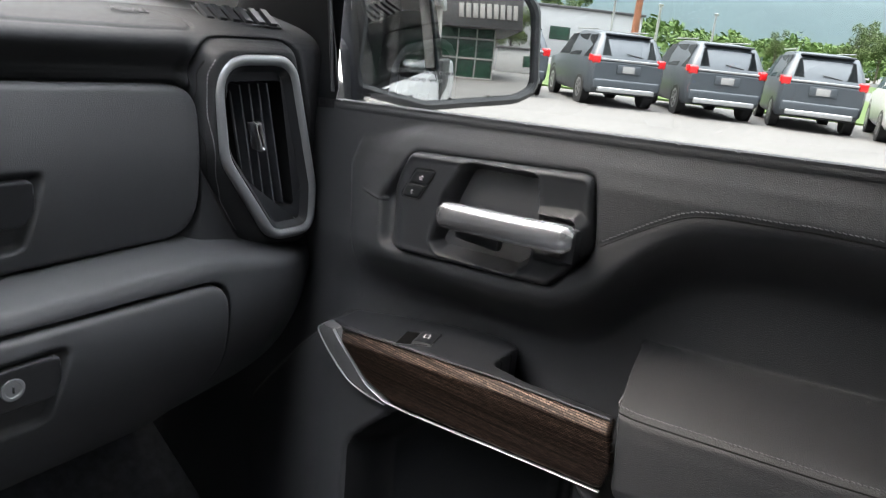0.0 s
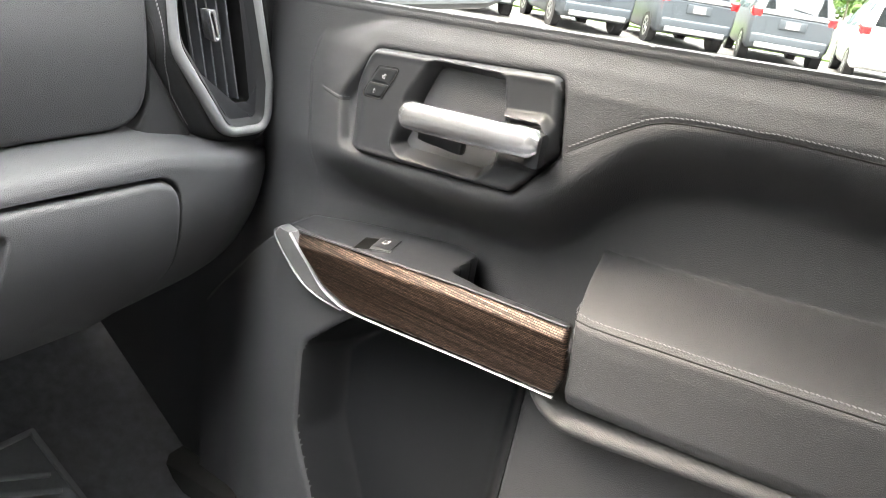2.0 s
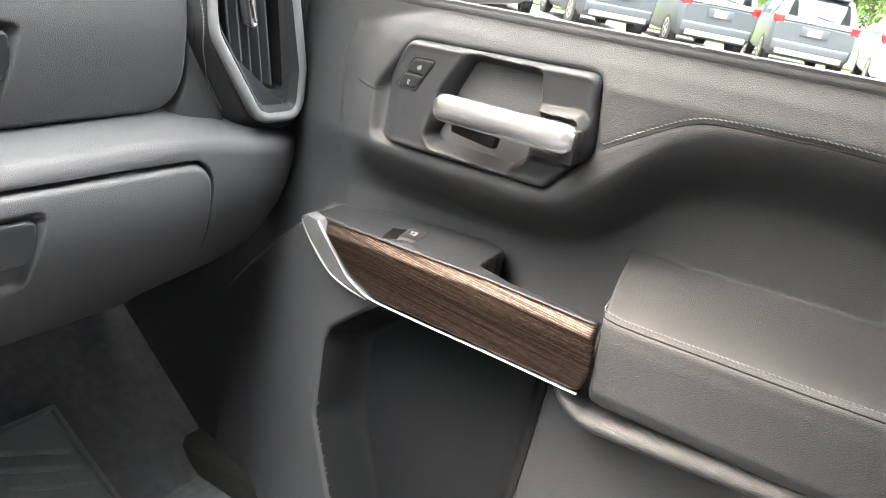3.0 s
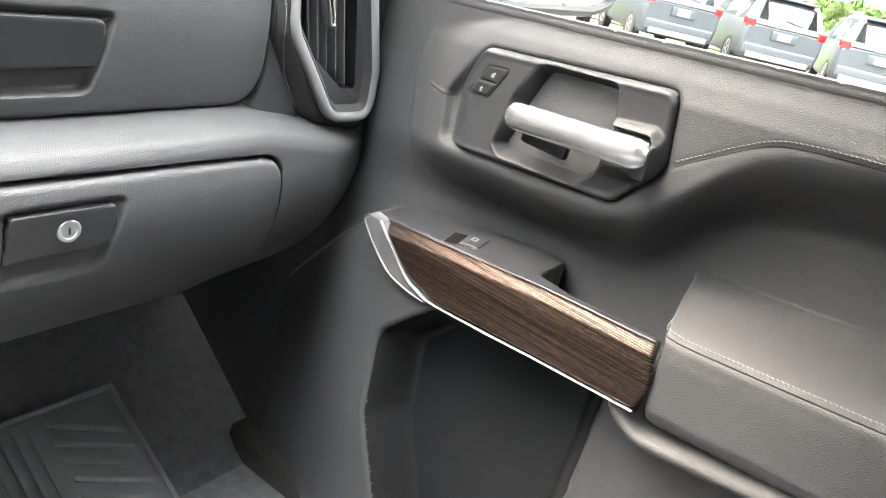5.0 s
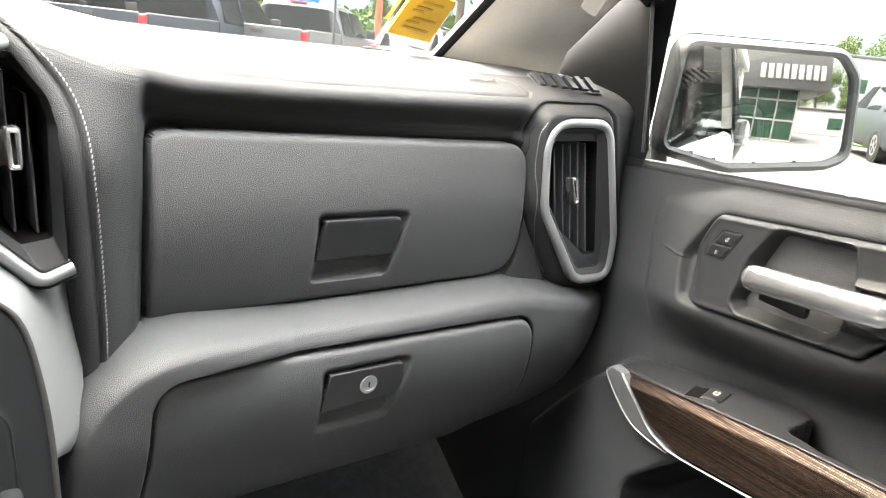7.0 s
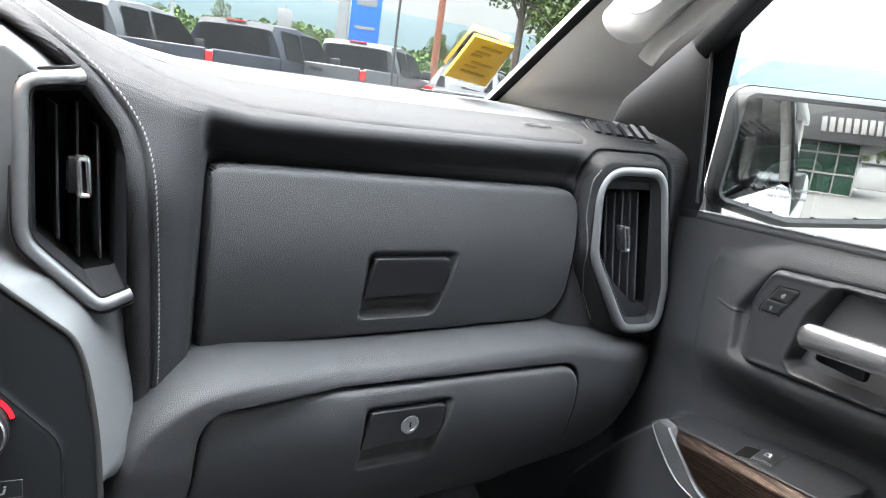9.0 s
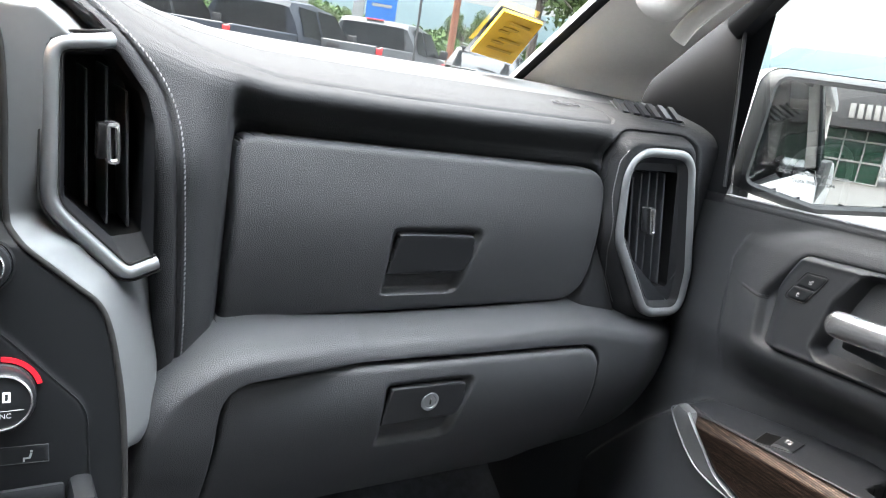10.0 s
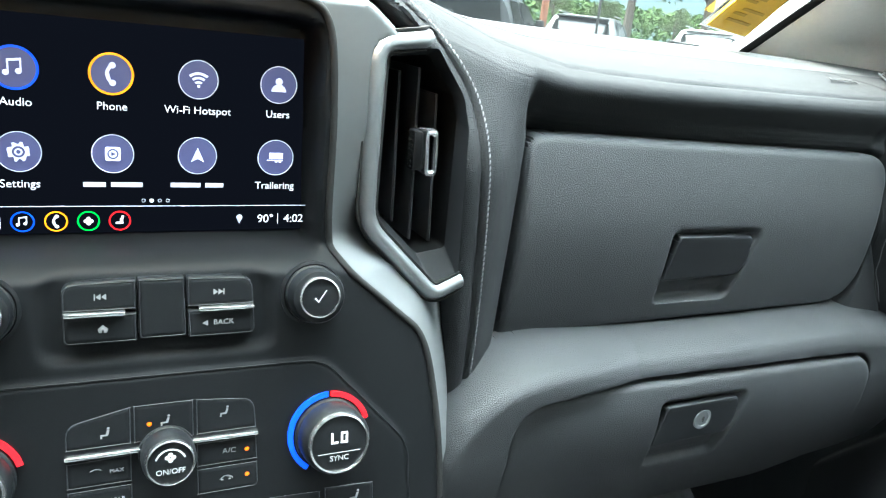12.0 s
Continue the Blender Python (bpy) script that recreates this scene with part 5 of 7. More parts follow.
def door_w(U, Z):
    zb = belt(U)
    up = np.interp(zb - Z, [-0.005, 0.0, 0.004, 0.012, 0.03, 0.05, 0.3], [-0.06, -0.036, -0.024, -0.012, -0.002, 0.003, 0.003])
    uc = crease(Z)
    up = up - 0.012 * step(U, uc - 0.075, uc - 0.01) - 0.020 * step(U, uc - 0.004, uc + 0.007) - 0.025 * step(U, uc, 0.32)
    up = np.maximum(up, -0.012)
    low_at = np.interp(U, PLOW[:, 0], PLOW[:, 1])
    back = np.interp(U, [-0.5, -0.2, -0.05, 0.0, 0.05, 0.117, 0.172, 0.21], [-0.066, -0.067, -0.074, -0.076, -0.070, -0.056, -0.030, -0.024])
    m = step(low_at - Z, -0.022, 0.060)
    w = up + (np.minimum(back, up) - up) * m
    # armrest
    zs = arm_edge(U)
    arm = np.interp(Z - zs, [-0.107, -0.100, -0.088, -0.074, -0.02, -0.003, 0.001, 0.005, 0.0095, 0.0145, 0.024, 0.034, 0.044, 0.056], [-0.012, 0.006, 0.027, 0.034, 0.036, 0.0350, 0.0315, 0.023, 0.010, -0.003, -0.026, -0.052, -0.080, -0.10])
    on = 1 - step(U - np.interp(Z - zs, [-0.09, -0.02, 0.0, 0.014, 0.022, 0.032, 0.042], [-0.004, 0.0, 0.003, 0.012, 0.014, 0.004, -0.020]), -0.211, -0.192)
    w = np.where(Z < zs + 0.060, np.maximum(w, -0.080 + (arm + 0.080) * on), w)
    # lower panel
    low = 0.022 - 0.034 * (1 - step(U, -0.165, -0.115))
    low = low - 0.066 * (1 - step(sdf(POCK, U, Z), -0.034, 0.003))
    low = low - 0.034 * step(U, 0.175, 0.30)
    under_trim = np.interp(U, [-0.22, -0.2, 0.06, 0.165, 0.185, 0.216, 0.269, 0.322, 0.40], [1.25, 1.25, 1.25, 1.300, 1.297, 1.273, 1.225, 1.165, 1.07])
    t = 1 - step(Z, under_trim - 0.008, under_trim + 0.006)
    w = w + (low - w) * t * step(U, -0.222, -0.196)
    r = near(RIDGE, U, Z)
    w = np.where((U < -0.166) & (Z < np.interp(U, RIDGE[::-1, 0], RIDGE[::-1, 1])), np.maximum(w, -0.012), w)
    w = np.where((r < 0.0165) & (Z < 1.33) & (U < -0.166), np.maximum(w, -0.012 + 0.043 * np.sqrt(np.clip(1 - (r / 0.0165) ** 2, 0, 1)) * (1 - step(U, -0.176, -0.166))), w)
    w = w - groove(near(STITCH, U, Z), 0.0014, 0.0026) - groove(near(STITCH_F, U, Z), 0.0013, 0.0022)
    w = w - 0.012 * (1 - step(sdf(BEZEL, U, Z), -0.006, 0.003))
    return w


def door_skin(U, Z, sd):
    acc = 0
    for du, dz in ((0, 0.002), (0, -0.002), (0.002, 0), (-0.002, 0)):
        acc = acc + door_w(U + du, Z + dz) / 4
    return at_door_np(U, Z, acc)


def at_door_np(U, Z, W):
    return 0.85 + U * math.sin(TOE) - W * math.cos(TOE), 0.45 + U * math.cos(TOE) + W * math.sin(TOE), Z


DOORCUT = np.array([(-0.80, 0.79), (0.36, 0.79), (0.36, 1.5600), (0.215, 1.5665), (-0.80, 1.6120)])
piece("door_panel", mesh_of("door_panel", *sheet(-0.80, 0.36, 0.79, 1.63, 0.0023, door_skin, clip=DOORCUT, skirt=0.01, back=OUTWARD)), SOFT, door, "black grained moulded door panel")


def door_line(line, lift=0.0015):
    return np.array([at_door(u, z, float(door_w(np.array([u]), np.array([z]))[0]) + lift) for u, z in line])


st = STITCH[STITCH[:, 0] > -0.62]
stitches("stitching", door_line(st + np.array([0, 0.0038]), 0.0012), INWARD, door)
stitches("stitching", door_line(STITCH_F + np.array([0, 0.003]), 0.0012), INWARD, door)
ARM = np.array([(u, float(arm_edge(u))) for u in np.r_[np.linspace(-0.60, -0.24, 50), np.linspace(-0.237, -0.199, 20)]])
stitches("stitching", door_line(ARM + np.array([0, 0.0042]), 0.0024), (-0.8, 0.1, 0.5), door, length=0.0036, width=0.0014)
for line, drop in ((ARM, 0.0), (st, -0.0012), (STITCH_F, -0.0010)):
    v, f = sweep(door_line(line + np.array([0, drop]), 0.0), oval(0.0017, 0.0016, 6), up=INWARD)
    piece("seam", mesh_of("seam", v, f), GAP, door, "dark sewn seam")
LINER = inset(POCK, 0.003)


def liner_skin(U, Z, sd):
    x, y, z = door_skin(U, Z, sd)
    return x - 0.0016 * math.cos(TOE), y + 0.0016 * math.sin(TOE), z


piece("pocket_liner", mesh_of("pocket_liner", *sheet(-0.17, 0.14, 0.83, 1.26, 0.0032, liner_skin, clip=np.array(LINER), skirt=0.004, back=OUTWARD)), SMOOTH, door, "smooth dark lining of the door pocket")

# handle bezel and pull
PKT = rpoly([(0.010, 1.5310, 0.024), (-0.076, 1.5345, 0.007), (-0.0835, 1.497, 0.003), (-0.079, 1.446, 0.012), (-0.063, 1.4315, 0.014), (0.035, 1.4280, 0.010), (0.0440, 1.437, 0.008), (0.034, 1.492, 0.03)])
PLATE = rpoly([(0.004, 1.5165, 0.014), (-0.061, 1.5190, 0.004), (-0.0655, 1.456, 0.006), (0.008, 1.450, 0.008), (0.0235, 1.482, 0.02)])


LUG = rpoly([(-0.084, 1.5035, 0.004), (-0.127, 1.5085, 0.010), (-0.1385, 1.498, 0.012), (-0.1395, 1.470, 0.014), (-0.126, 1.456, 0.008), (-0.084, 1.452, 0.004)])
SLOT = rpoly([(-0.080, 1.499, 0.004), (-0.1255, 1.5025, 0.006), (-0.1330, 1.492, 0.008), (-0.1320, 1.470, 0.008), (-0.118, 1.4635, 0.006), (-0.080, 1.464, 0.004)])


def bezel_w(U, Z, sd):
    w = 0.0085 - rim(sd, 0.007) + groove(sd + 0.004, 0.003, 0.0014) - 0.030 * step(U, 0.075, 0.135) ** 1.4
    p = sdf(PKT, U, Z)
    ramp = 0.015 + 0.020 * step(U, 0.0, 0.035) * step(Z, 1.44, 1.47)
    w = w - 0.032 * (1 - step(p / ramp, -1.0, 0.25))
    w = w + groove(p - 0.002, 0.003, 0.0018)
    pl = sdf(PLATE, U, Z)
    w = w - 0.0022 * (1 - step(pl, -0.0008, 0.0008)) - groove(pl, 0.0012, 0.0016)
    lug = 0.0125 * (1 - step(sdf(LUG, U, Z), -0.008, 0.003))
    w = np.maximum(w, w + lug) - 0.011 * (1 - step(sdf(SLOT, U, Z), -0.005, 0.001)) * step(lug, 0.0, 0.006)
    return w


def bezel_skin(U, Z, sd):
    return at_door_np(U, Z, bezel_w(U, Z, sd))


piece("handle_bezel", mesh_of("handle_bezel", *sheet(-0.152, 0.132, 1.408, 1.552, 0.0014, bezel_skin, clip=BEZEL, skirt=0.016, back=OUTWARD)), SLEEK, door, "smooth black handle bezel")
V, F = [], []
nst, ns = 26, 18
for i in range(nst):
    s = i / (nst - 1)
    u = 0.0215 - 0.155 * s
    zc = 1.4768 + 0.0080 * s
    wc = 0.0285 - 0.003 * s + 0.003 * math.sin(math.pi * s)
    hh = 0.0135 + 0.0005 * s
    tt = 0.0095
    end = min(1.0, min(i, nst - 1 - i) / 2.0)
    e = 0.55 + 0.45 * math.sqrt(1 - (1 - end) ** 2)
    for q in range(ns):
        a = 2 * math.pi * q / ns
        c, sn = math.cos(a), math.sin(a)
        V.append(at_door(u, zc + hh * e * math.copysign(abs(sn) ** 0.55, sn), wc + tt * e * math.copysign(abs(c) ** 0.7, c)))
for i in range(nst - 1):
    for q in range(ns):
        F.append((i * ns + q, (i + 1) * ns + q, (i + 1) * ns + (q + 1) % ns, i * ns + (q + 1) % ns))
F += [tuple(range(ns)), tuple((nst - 1) * ns + q for q in range(ns))[::-1]]
pull = piece("pull_handle", mesh_of("pull_handle", V, F), CHROME, door, "satin chrome pull handle")


def door_block(name, u, z, w, su, sz, sw, mat, parent, bevel=0.001, roll=0, label="", seg=2):
    bm = bm_box((0, 0, 0), (sw, su, sz), bevel, seg)
    bmesh.ops.transform(bm, matrix=Matrix.Translation(at_door(u, z, w)) @ Euler((radians(roll), 0, -TOE)).to_matrix().to_4x4(), verts=bm.verts)
    return part(name, bm, mat, parent, label)


door_block("pull_stem", -0.020, 1.4585, 0.012, 0.055, 0.016, 0.012, SLEEK, pull, 0.004, roll=3)
door_block("pull_pivot", -0.128, 1.4785, 0.014, 0.016, 0.034, 0.026, SLEEK, pull, 0.004)


def door_button(name, outline, w, mat, parent, tilt=0.0, label=""):
    P = np.array(outline)

    def f(U, Z, sd):
        return at_door_np(U, Z, w - rim(sd, 0.0008) - 0.030 * step(U, 0.075, 0.135) ** 1.4)

    return piece(name, mesh_of(name, *sheet(P[:, 0].min() - 0.001, P[:, 0].max() + 0.001, P[:, 1].min() - 0.001, P[:, 1].max() + 0.001, 0.0014, f, clip=P, skirt=0.003, back=OUTWARD)), mat, parent, label)


def door_mark(name, polys, u, z, w, s, mat, parent):
    bm = bmesh.new()
    for poly in polys:
        bm.faces.new([bm.verts.new(at_door(u - a * s, z + b * s, w)) for a, b in poly])
    bmesh.ops.triangulate(bm, faces=bm.faces[:])
    return part(name, bm, mat, parent)


BOXED = [bar(-0.5, -0.75, 0.5, -0.6), bar(-0.5, -0.05, 0.5, 0.1), bar(-0.5, -0.6, -0.36, -0.05), bar(0.36, -0.6, 0.5, -0.05), bar(-0.08, -0.45, 0.08, -0.2)]
PADLOCK = BOXED + [arc(0.26, 0.40, 0, 180, 0, 0.1)]
OPENLOCK = BOXED + [arc(0.26, 0.40, 0, 180, 0.5, 0.2)]
b1 = door_button("unlock_button", rpoly([(0.0716, 1.5112, 0.003), (0.0462, 1.5136, 0.003), (0.0558, 1.4969, 0.001), (0.0812, 1.4957, 0.001)]), 0.0100, BUTTON, door, label="black unlock button")
b2 = door_button("lock_button", rpoly([(0.0829, 1.4940, 0.001), (0.0573, 1.4952, 0.001), (0.0663, 1.4808, 0.003), (0.0919, 1.4793, 0.003)]), 0.0100, BUTTON, door, label="black lock button")
door_mark("padlock_mark", OPENLOCK, 0.0640, 1.5042, 0.0104, 0.0038, MARK, b1)
door_mark("padlock_mark", PADLOCK, 0.0745, 1.4868, 0.0100, 0.0038, MARK, b2)
lipo = rpoly([(0.0724, 1.5131, 0.004), (0.0440, 1.5157, 0.004), (0.0655, 1.4788, 0.004), (0.0950, 1.4772, 0.004)], 4)
V = [at_door(u, z, 0.0090 - 0.030 * float(step(u, 0.075, 0.135)) ** 1.4) for u, z in lipo]
v, f = sweep(V, oval(0.0010, 0.0010, 6), True, up=INWARD)
piece("button_rim", mesh_of("button_rim", v, f), GAP, door)

# wood-effect trim, its silver strip and the switch shelf
TRIM = rpoly([(0.1475, 1.3045, 0.003), (0.095, 1.311, 0.05), (-0.079, 1.326, 0.05), (-0.203, 1.3315, 0.008), (-0.2135, 1.290, 0.03), (-0.2035, 1.2585, 0.010), (-0.10, 1.252, 0.05), (0.055, 1.2420, 0.025), (0.098, 1.2555, 0.04)], 5)


def trim_w(U, Z, sd):
    top = np.interp(U, [-0.205, -0.079, 0.095, 0.1475], [1.3315, 1.326, 1.311, 1.3045])
    return 0.0345 + 0.0065 * step(Z, 1.245, 1.30) - rim(sd, 0.004) - 0.95 * np.clip(Z - (top - 0.011), 0, 1)


piece("wood_trim", mesh_of("wood_trim", *sheet(-0.22, 0.152, 1.238, 1.336, 0.0018, lambda U, Z, sd: at_door_np(U, Z, trim_w(U, Z, sd)), clip=TRIM, skirt=0.003, back=OUTWARD)), WOOD, door, "dark brown woven wood-effect trim")
sl = [(0.1505, 1.3055), (0.125, 1.280), (0.102, 1.2545), (0.080, 1.2445), (0.055, 1.2400), (-0.02, 1.2440), (-0.10, 1.2500), (-0.2035, 1.2565)]
cl = curve(sl, 8)
v, f = sweep([at_door(u, z, 0.033 + 0.0065 * float(step(z, 1.245, 1.30))) for u, z in cl], oval(0.0016, 0.0045, 8), up=INWARD)
piece("bright_strip", mesh_of("bright_strip", v, f), SATIN, door, "thin bright strip under the trim")
STRIP = rpoly([(0.1825, 1.294, 0.006), (0.1740, 1.3050, 0.004), (0.1495, 1.3060, 0.002), (0.124, 1.279, 0.03), (0.101, 1.2535, 0.03), (0.055, 1.2385, 0.003), (0.074, 1.2335, 0.01), (0.129, 1.2420, 0.03), (0.166, 1.273, 0.03)], 5)
piece("silver_end_cap", mesh_of("silver_end_cap", *sheet(0.05, 0.186, 1.230, 1.310, 0.0016, lambda U, Z, sd: at_door_np(U, Z, 0.0315 + 0.0065 * step(Z, 1.245, 1.30) - 0.10 * np.maximum(U - 0.15, 0) - rim(sd, 0.003)), clip=STRIP, skirt=0.012, back=OUTWARD)), CAPGREY, door, "satin grey end cap")
v, f = sweep([at_door(u, z, 0.0305 + 0.0065 * float(step(z, 1.245, 1.30)) - 0.10 * max(u - 0.15, 0)) for u, z in curve([(0.176, 1.3025), (0.1815, 1.294), (0.166, 1.2735), (0.145, 1.2535), (0.126, 1.2425), (0.10, 1.2365), (0.07, 1.2345)], 8)], oval(0.0012, 0.003, 8), up=INWARD)
piece("cap_edge", mesh_of("cap_edge", v, f), SATIN, door, "fine bright edge of the end cap")

# shelf with the window switch
SHELF = rpoly([(0.170, 0.022, 0.004), (0.176, -0.026, 0.004), (0.117, -0.0515, 0.02), (0.05, -0.067, 0.02), (-0.010, -0.0745, 0.02), (-0.048, -0.062, 0.020), (-0.054, 0.004, 0.012), (-0.10, 0.016, 0.01), (-0.203, 0.020, 0.002), (-0.203, 0.033, 0.002), (-0.079, 0.033, 0.01), (0.145, 0.029, 0.01)], 5)


def shelf_top(u):
    return np.interp(u, [-0.205, -0.079, 0.095, 0.175], [1.332, 1.3265, 1.3120, 1.3075])


v, f = sheet(-0.21, 0.18, -0.078, 0.042, 0.0022, lambda U, W, sd: at_door_np(U, shelf_top(U) - 0.0002 - rim(sd, 0.005), W), clip=SHELF, skirt=0.05, back=(0, 0, -1))
piece("switch_shelf", mesh_of("switch_shelf", v, f), SLEEK, door, "smooth black switch shelf")
v, f = sweep([at_door(u, shelf_top(u) + 0.0002, 0.0325) for u in np.linspace(-0.2, 0.145, 30)], oval(0.0025, 0.002, 6), up=(0, 0, 1))
piece("shelf_edge", mesh_of("shelf_edge", v, f), SLEEK, door)
sw = empty("window_switch", "", "")
sw.parent = door
SWITCH = ((0.0778, -0.0095), (0.0398, -0.0290), (0.0268, 0.0105), (0.0632, 0.0300))


def on_switch(a, b, lift):
    """A place over the switch: a from its front to its rear, b from the door wall to the trim."""
    (p, q, r, t) = SWITCH
    u, w = ((1 - b) * ((1 - a) * p[k] + a * q[k]) + b * ((1 - a) * t[k] + a * r[k]) for k in (0, 1))
    return at_door(u, float(shelf_top(u)) + lift, w)


# Flat black face over the shelf; its colour stands in for a shaded hole.
bm = bmesh.new()
bm.faces.new([bm.verts.new(on_switch(a, b, 0.0004)) for a, b in ((0, 0), (1, 0), (1, 1), (0, 1))])
part("well", bm, WELL_SHADE, sw)
prof = ((0.42, 0.0005), (0.45, 0.0030), (0.52, 0.0042), (0.66, 0.0040), (0.82, 0.0026), (0.97, 0.0010), (0.98, 0.0004))
bm = bmesh.new()
grid = [[bm.verts.new(on_switch(a, b, h * k + 0.0004)) for b, k in ((0.05, 0.1), (0.08, 0.85), (0.14, 1), (0.5, 0.93), (0.86, 1), (0.92, 0.85), (0.95, 0.1))] for a, h in prof]
for p, q in zip(grid, grid[1:]):
    for k in range(6):
        bm.faces.new((p[k], p[k + 1], q[k + 1], q[k]))
part("rocker", bm, SLEEK, sw)
v, f = sweep([on_switch(a, b, 0.0003) for a, b in ((0, 0), (1, 0), (1, 1), (0, 1))], oval(0.0012, 0.0012, 6), True, up=(0, 0, 1))
piece("switch_rim", mesh_of("switch_rim", v, f), EDGE_GLINT, sw)
bm = bmesh.new()
for a0, a1, b0, b1 in ((0.64, 0.80, 0.36, 0.41), (0.64, 0.80, 0.59, 0.64), (0.64, 0.67, 0.41, 0.59), (0.77, 0.80, 0.41, 0.59)):
    bm.faces.new([bm.verts.new(on_switch(a, b, 0.0052 - 0.0062 * (a - 0.6))) for a, b in ((a0, b0), (a1, b0), (a1, b1), (a0, b1))])
part("window_mark", bm, MARK, sw)

# window frame, sail panel and glass of the door
bm = bmesh.new()
sail = [(0.225, 1.555), (0.219, 1.580), (0.258, 1.765), (0.215, 1.835), (0.36, 1.745), (0.44, 1.655), (0.42, 1.54)]
lo = [bm.verts.new(at_door(u, z, -0.012)) for u, z in sail]
hi = [bm.verts.new(at_door(u + 0.012, z, -0.026)) for u, z in sail]
bm.faces.new(lo)
bm.faces.new(hi[::-1])
for k in range(len(sail)):
    bm.faces.new((lo[k], hi[k], hi[(k + 1) % len(sail)], lo[(k + 1) % len(sail)]))
bmesh.ops.triangulate(bm, faces=[q for q in bm.faces if len(q.verts) > 4])
part("sail_panel", bm, SAIL, door, "black triangular sail panel")
FRL = [(0.276, 1.770), (0.2033, 1.8380), (0.06, 1.957), (-0.19, 2.052), (-0.75, 2.080)]
v, f = sweep(curve([at_door(u, z, -0.022 + 0.13 * (z - 1.7)) for u, z in FRL], 8), [(-0.022, -0.014), (0.022, -0.014), (0.022, 0.006), (0.008, 0.012), (-0.010, 0.012), (-0.022, 0.004)], up=INWARD)
piece("window_frame", mesh_of("window_frame", v, f), SAIL, door, "black window frame")
v, f = sweep(curve([at_door(u + 0.010, z + 0.011, -0.006 + 0.13 * (z - 1.7)) for u, z in FRL], 8), oval(0.007, 0.006, 8), up=INWARD)
piece("frame_seal", mesh_of("frame_seal", v, f), SLEEK, door, "black rubber door seal")
v, f = sweep([at_door(u, z, -0.010) for u, z in ((0.2255, 1.575), (0.2415, 1.690), (0.2545, 1.766))], oval(0.004, 0.006, 8), up=INWARD)
piece("sail_edge", mesh_of("sail_edge", v, f), SLEEK, door, "fine edge of the sail panel")
bm = bmesh.new()
pts = [at_door(u, z, -0.052 + 0.13 * max(0, z - 1.6)) for u, z in [(0.24, 1.53), (0.27, 1.76), (0.225, 1.83), (0.05, 1.935), (-0.20, 2.035), (-0.72, 2.06), (-0.72, 1.53)]]
bm.faces.new([bm.verts.new(p) for p in pts])
bmesh.ops.triangulate(bm, faces=bm.faces[:])
glass = part("window_glass", bm, CLEAR, door, "clear side window glass")
glass.visible_shadow = False
v, f = sweep([at_door(u, 1.5670 - 0.045 * u, -0.037) for u in np.linspace(-0.75, 0.235, 24)], [(-0.012, -0.014), (0.010, -0.014), (0.008, 0.003), (-0.008, 0.003)], up=(0, 0, 1))
piece("belt_seal", mesh_of("belt_seal", v, f), GAP, door)
v, f = sweep([at_door(u, 1.5692 - 0.0448 * u, -0.0190) for u in np.linspace(-0.75, 0.222, 40)], oval(0.016, 0.016, 14), up=(0, 0, 1))
piece("belt_roll", mesh_of("belt_roll", v, f), SOFT, door, "rolled upper edge of the door panel")
# outer skin of the door and cab side
bm = bmesh.new()
rows = []
for y in np.linspace(-0.62, 0.62, 8):
    rows.append([bm.verts.new((x, y, z)) for x, z in ((0.955, 0.72), (1.005, 0.95), (1.015, 1.25), (0.985, 1.46), (0.955, 1.515), (0.915, 1.53))])
for a, b in zip(rows, rows[1:]):
    for k in range(5):
        bm.faces.new((a[k], a[k + 1], b[k + 1], b[k]))
part("outer_skin", bm, WHITE, door, "white painted outer door skin")

# ---- door mirror ----
mirror = empty("door_mirror", "white and grey door mirror with a wide glass", "door mirror")
MC = Vector((0.987, 0.712, 1.584))
MN = Vector((-0.5, -0.866, 0.03)).normalized()
MT = Vector((0.866, -0.5, 0.0))
MU = MN.cross(MT).normalized() * -1
MU = MU if MU.z > 0 else -MU
GLASS_OUT = rpoly([(-0.004, -0.004, 0.012), (0.006, 0.134, 0.016), (0.236, 0.141, 0.022), (0.262, 0.115, 0.03), (0.275, 0.006, 0.018), (0.245, -0.007, 0.02), (0.095, -0.023, 0.03)], 6)
MOUT = inset(GLASS_OUT, -0.008)


def sag(a, b):
    """How far the convex glass falls back from its middle."""
    return -((a - 0.135) ** 2 + (b - 0.06) ** 2) / (2 * 1.3)


def mir(a, b, c):
    return tuple(MC + MT * a + MU * b + MN * (c + sag(a, b)))


def mirror_skin(A, B, sd):
    P = np.array([mir(a, b, 0.0) for a, b in zip(A.ravel(), B.ravel())]).reshape(*A.shape, 3)
    return P[..., 0], P[..., 1], P[..., 2]


piece("mirror_glass", mesh_of("mirror_glass", *sheet(-0.01, 0.28, -0.03, 0.146, 0.007, mirror_skin, clip=GLASS_OUT)), MIRROR, mirror, "convex mirror glass")
V, F = [], []
loops = [(GLASS_OUT, -0.002), (inset(GLASS_OUT, -0.001), 0.006), (inset(MOUT, 0.002), 0.009), (inset(MOUT, -0.005), 0.004), (inset(MOUT, -0.008), -0.012), (inset(MOUT, -0.006), -0.05), (inset(MOUT, 0.012), -0.10), (inset(MOUT, 0.045), -0.125)]
n = len(MOUT)
for P, c in loops:
    V += [mir(a, b, c) for a, b in P]
for k in range(len(loops) - 1):
    for q in range(n):
        F.append((k * n + q, k * n + (q + 1) % n, (k + 1) * n + (q + 1) % n, (k + 1) * n + q))
F.append(tuple((len(loops) - 1) * n + q for q in range(n)))
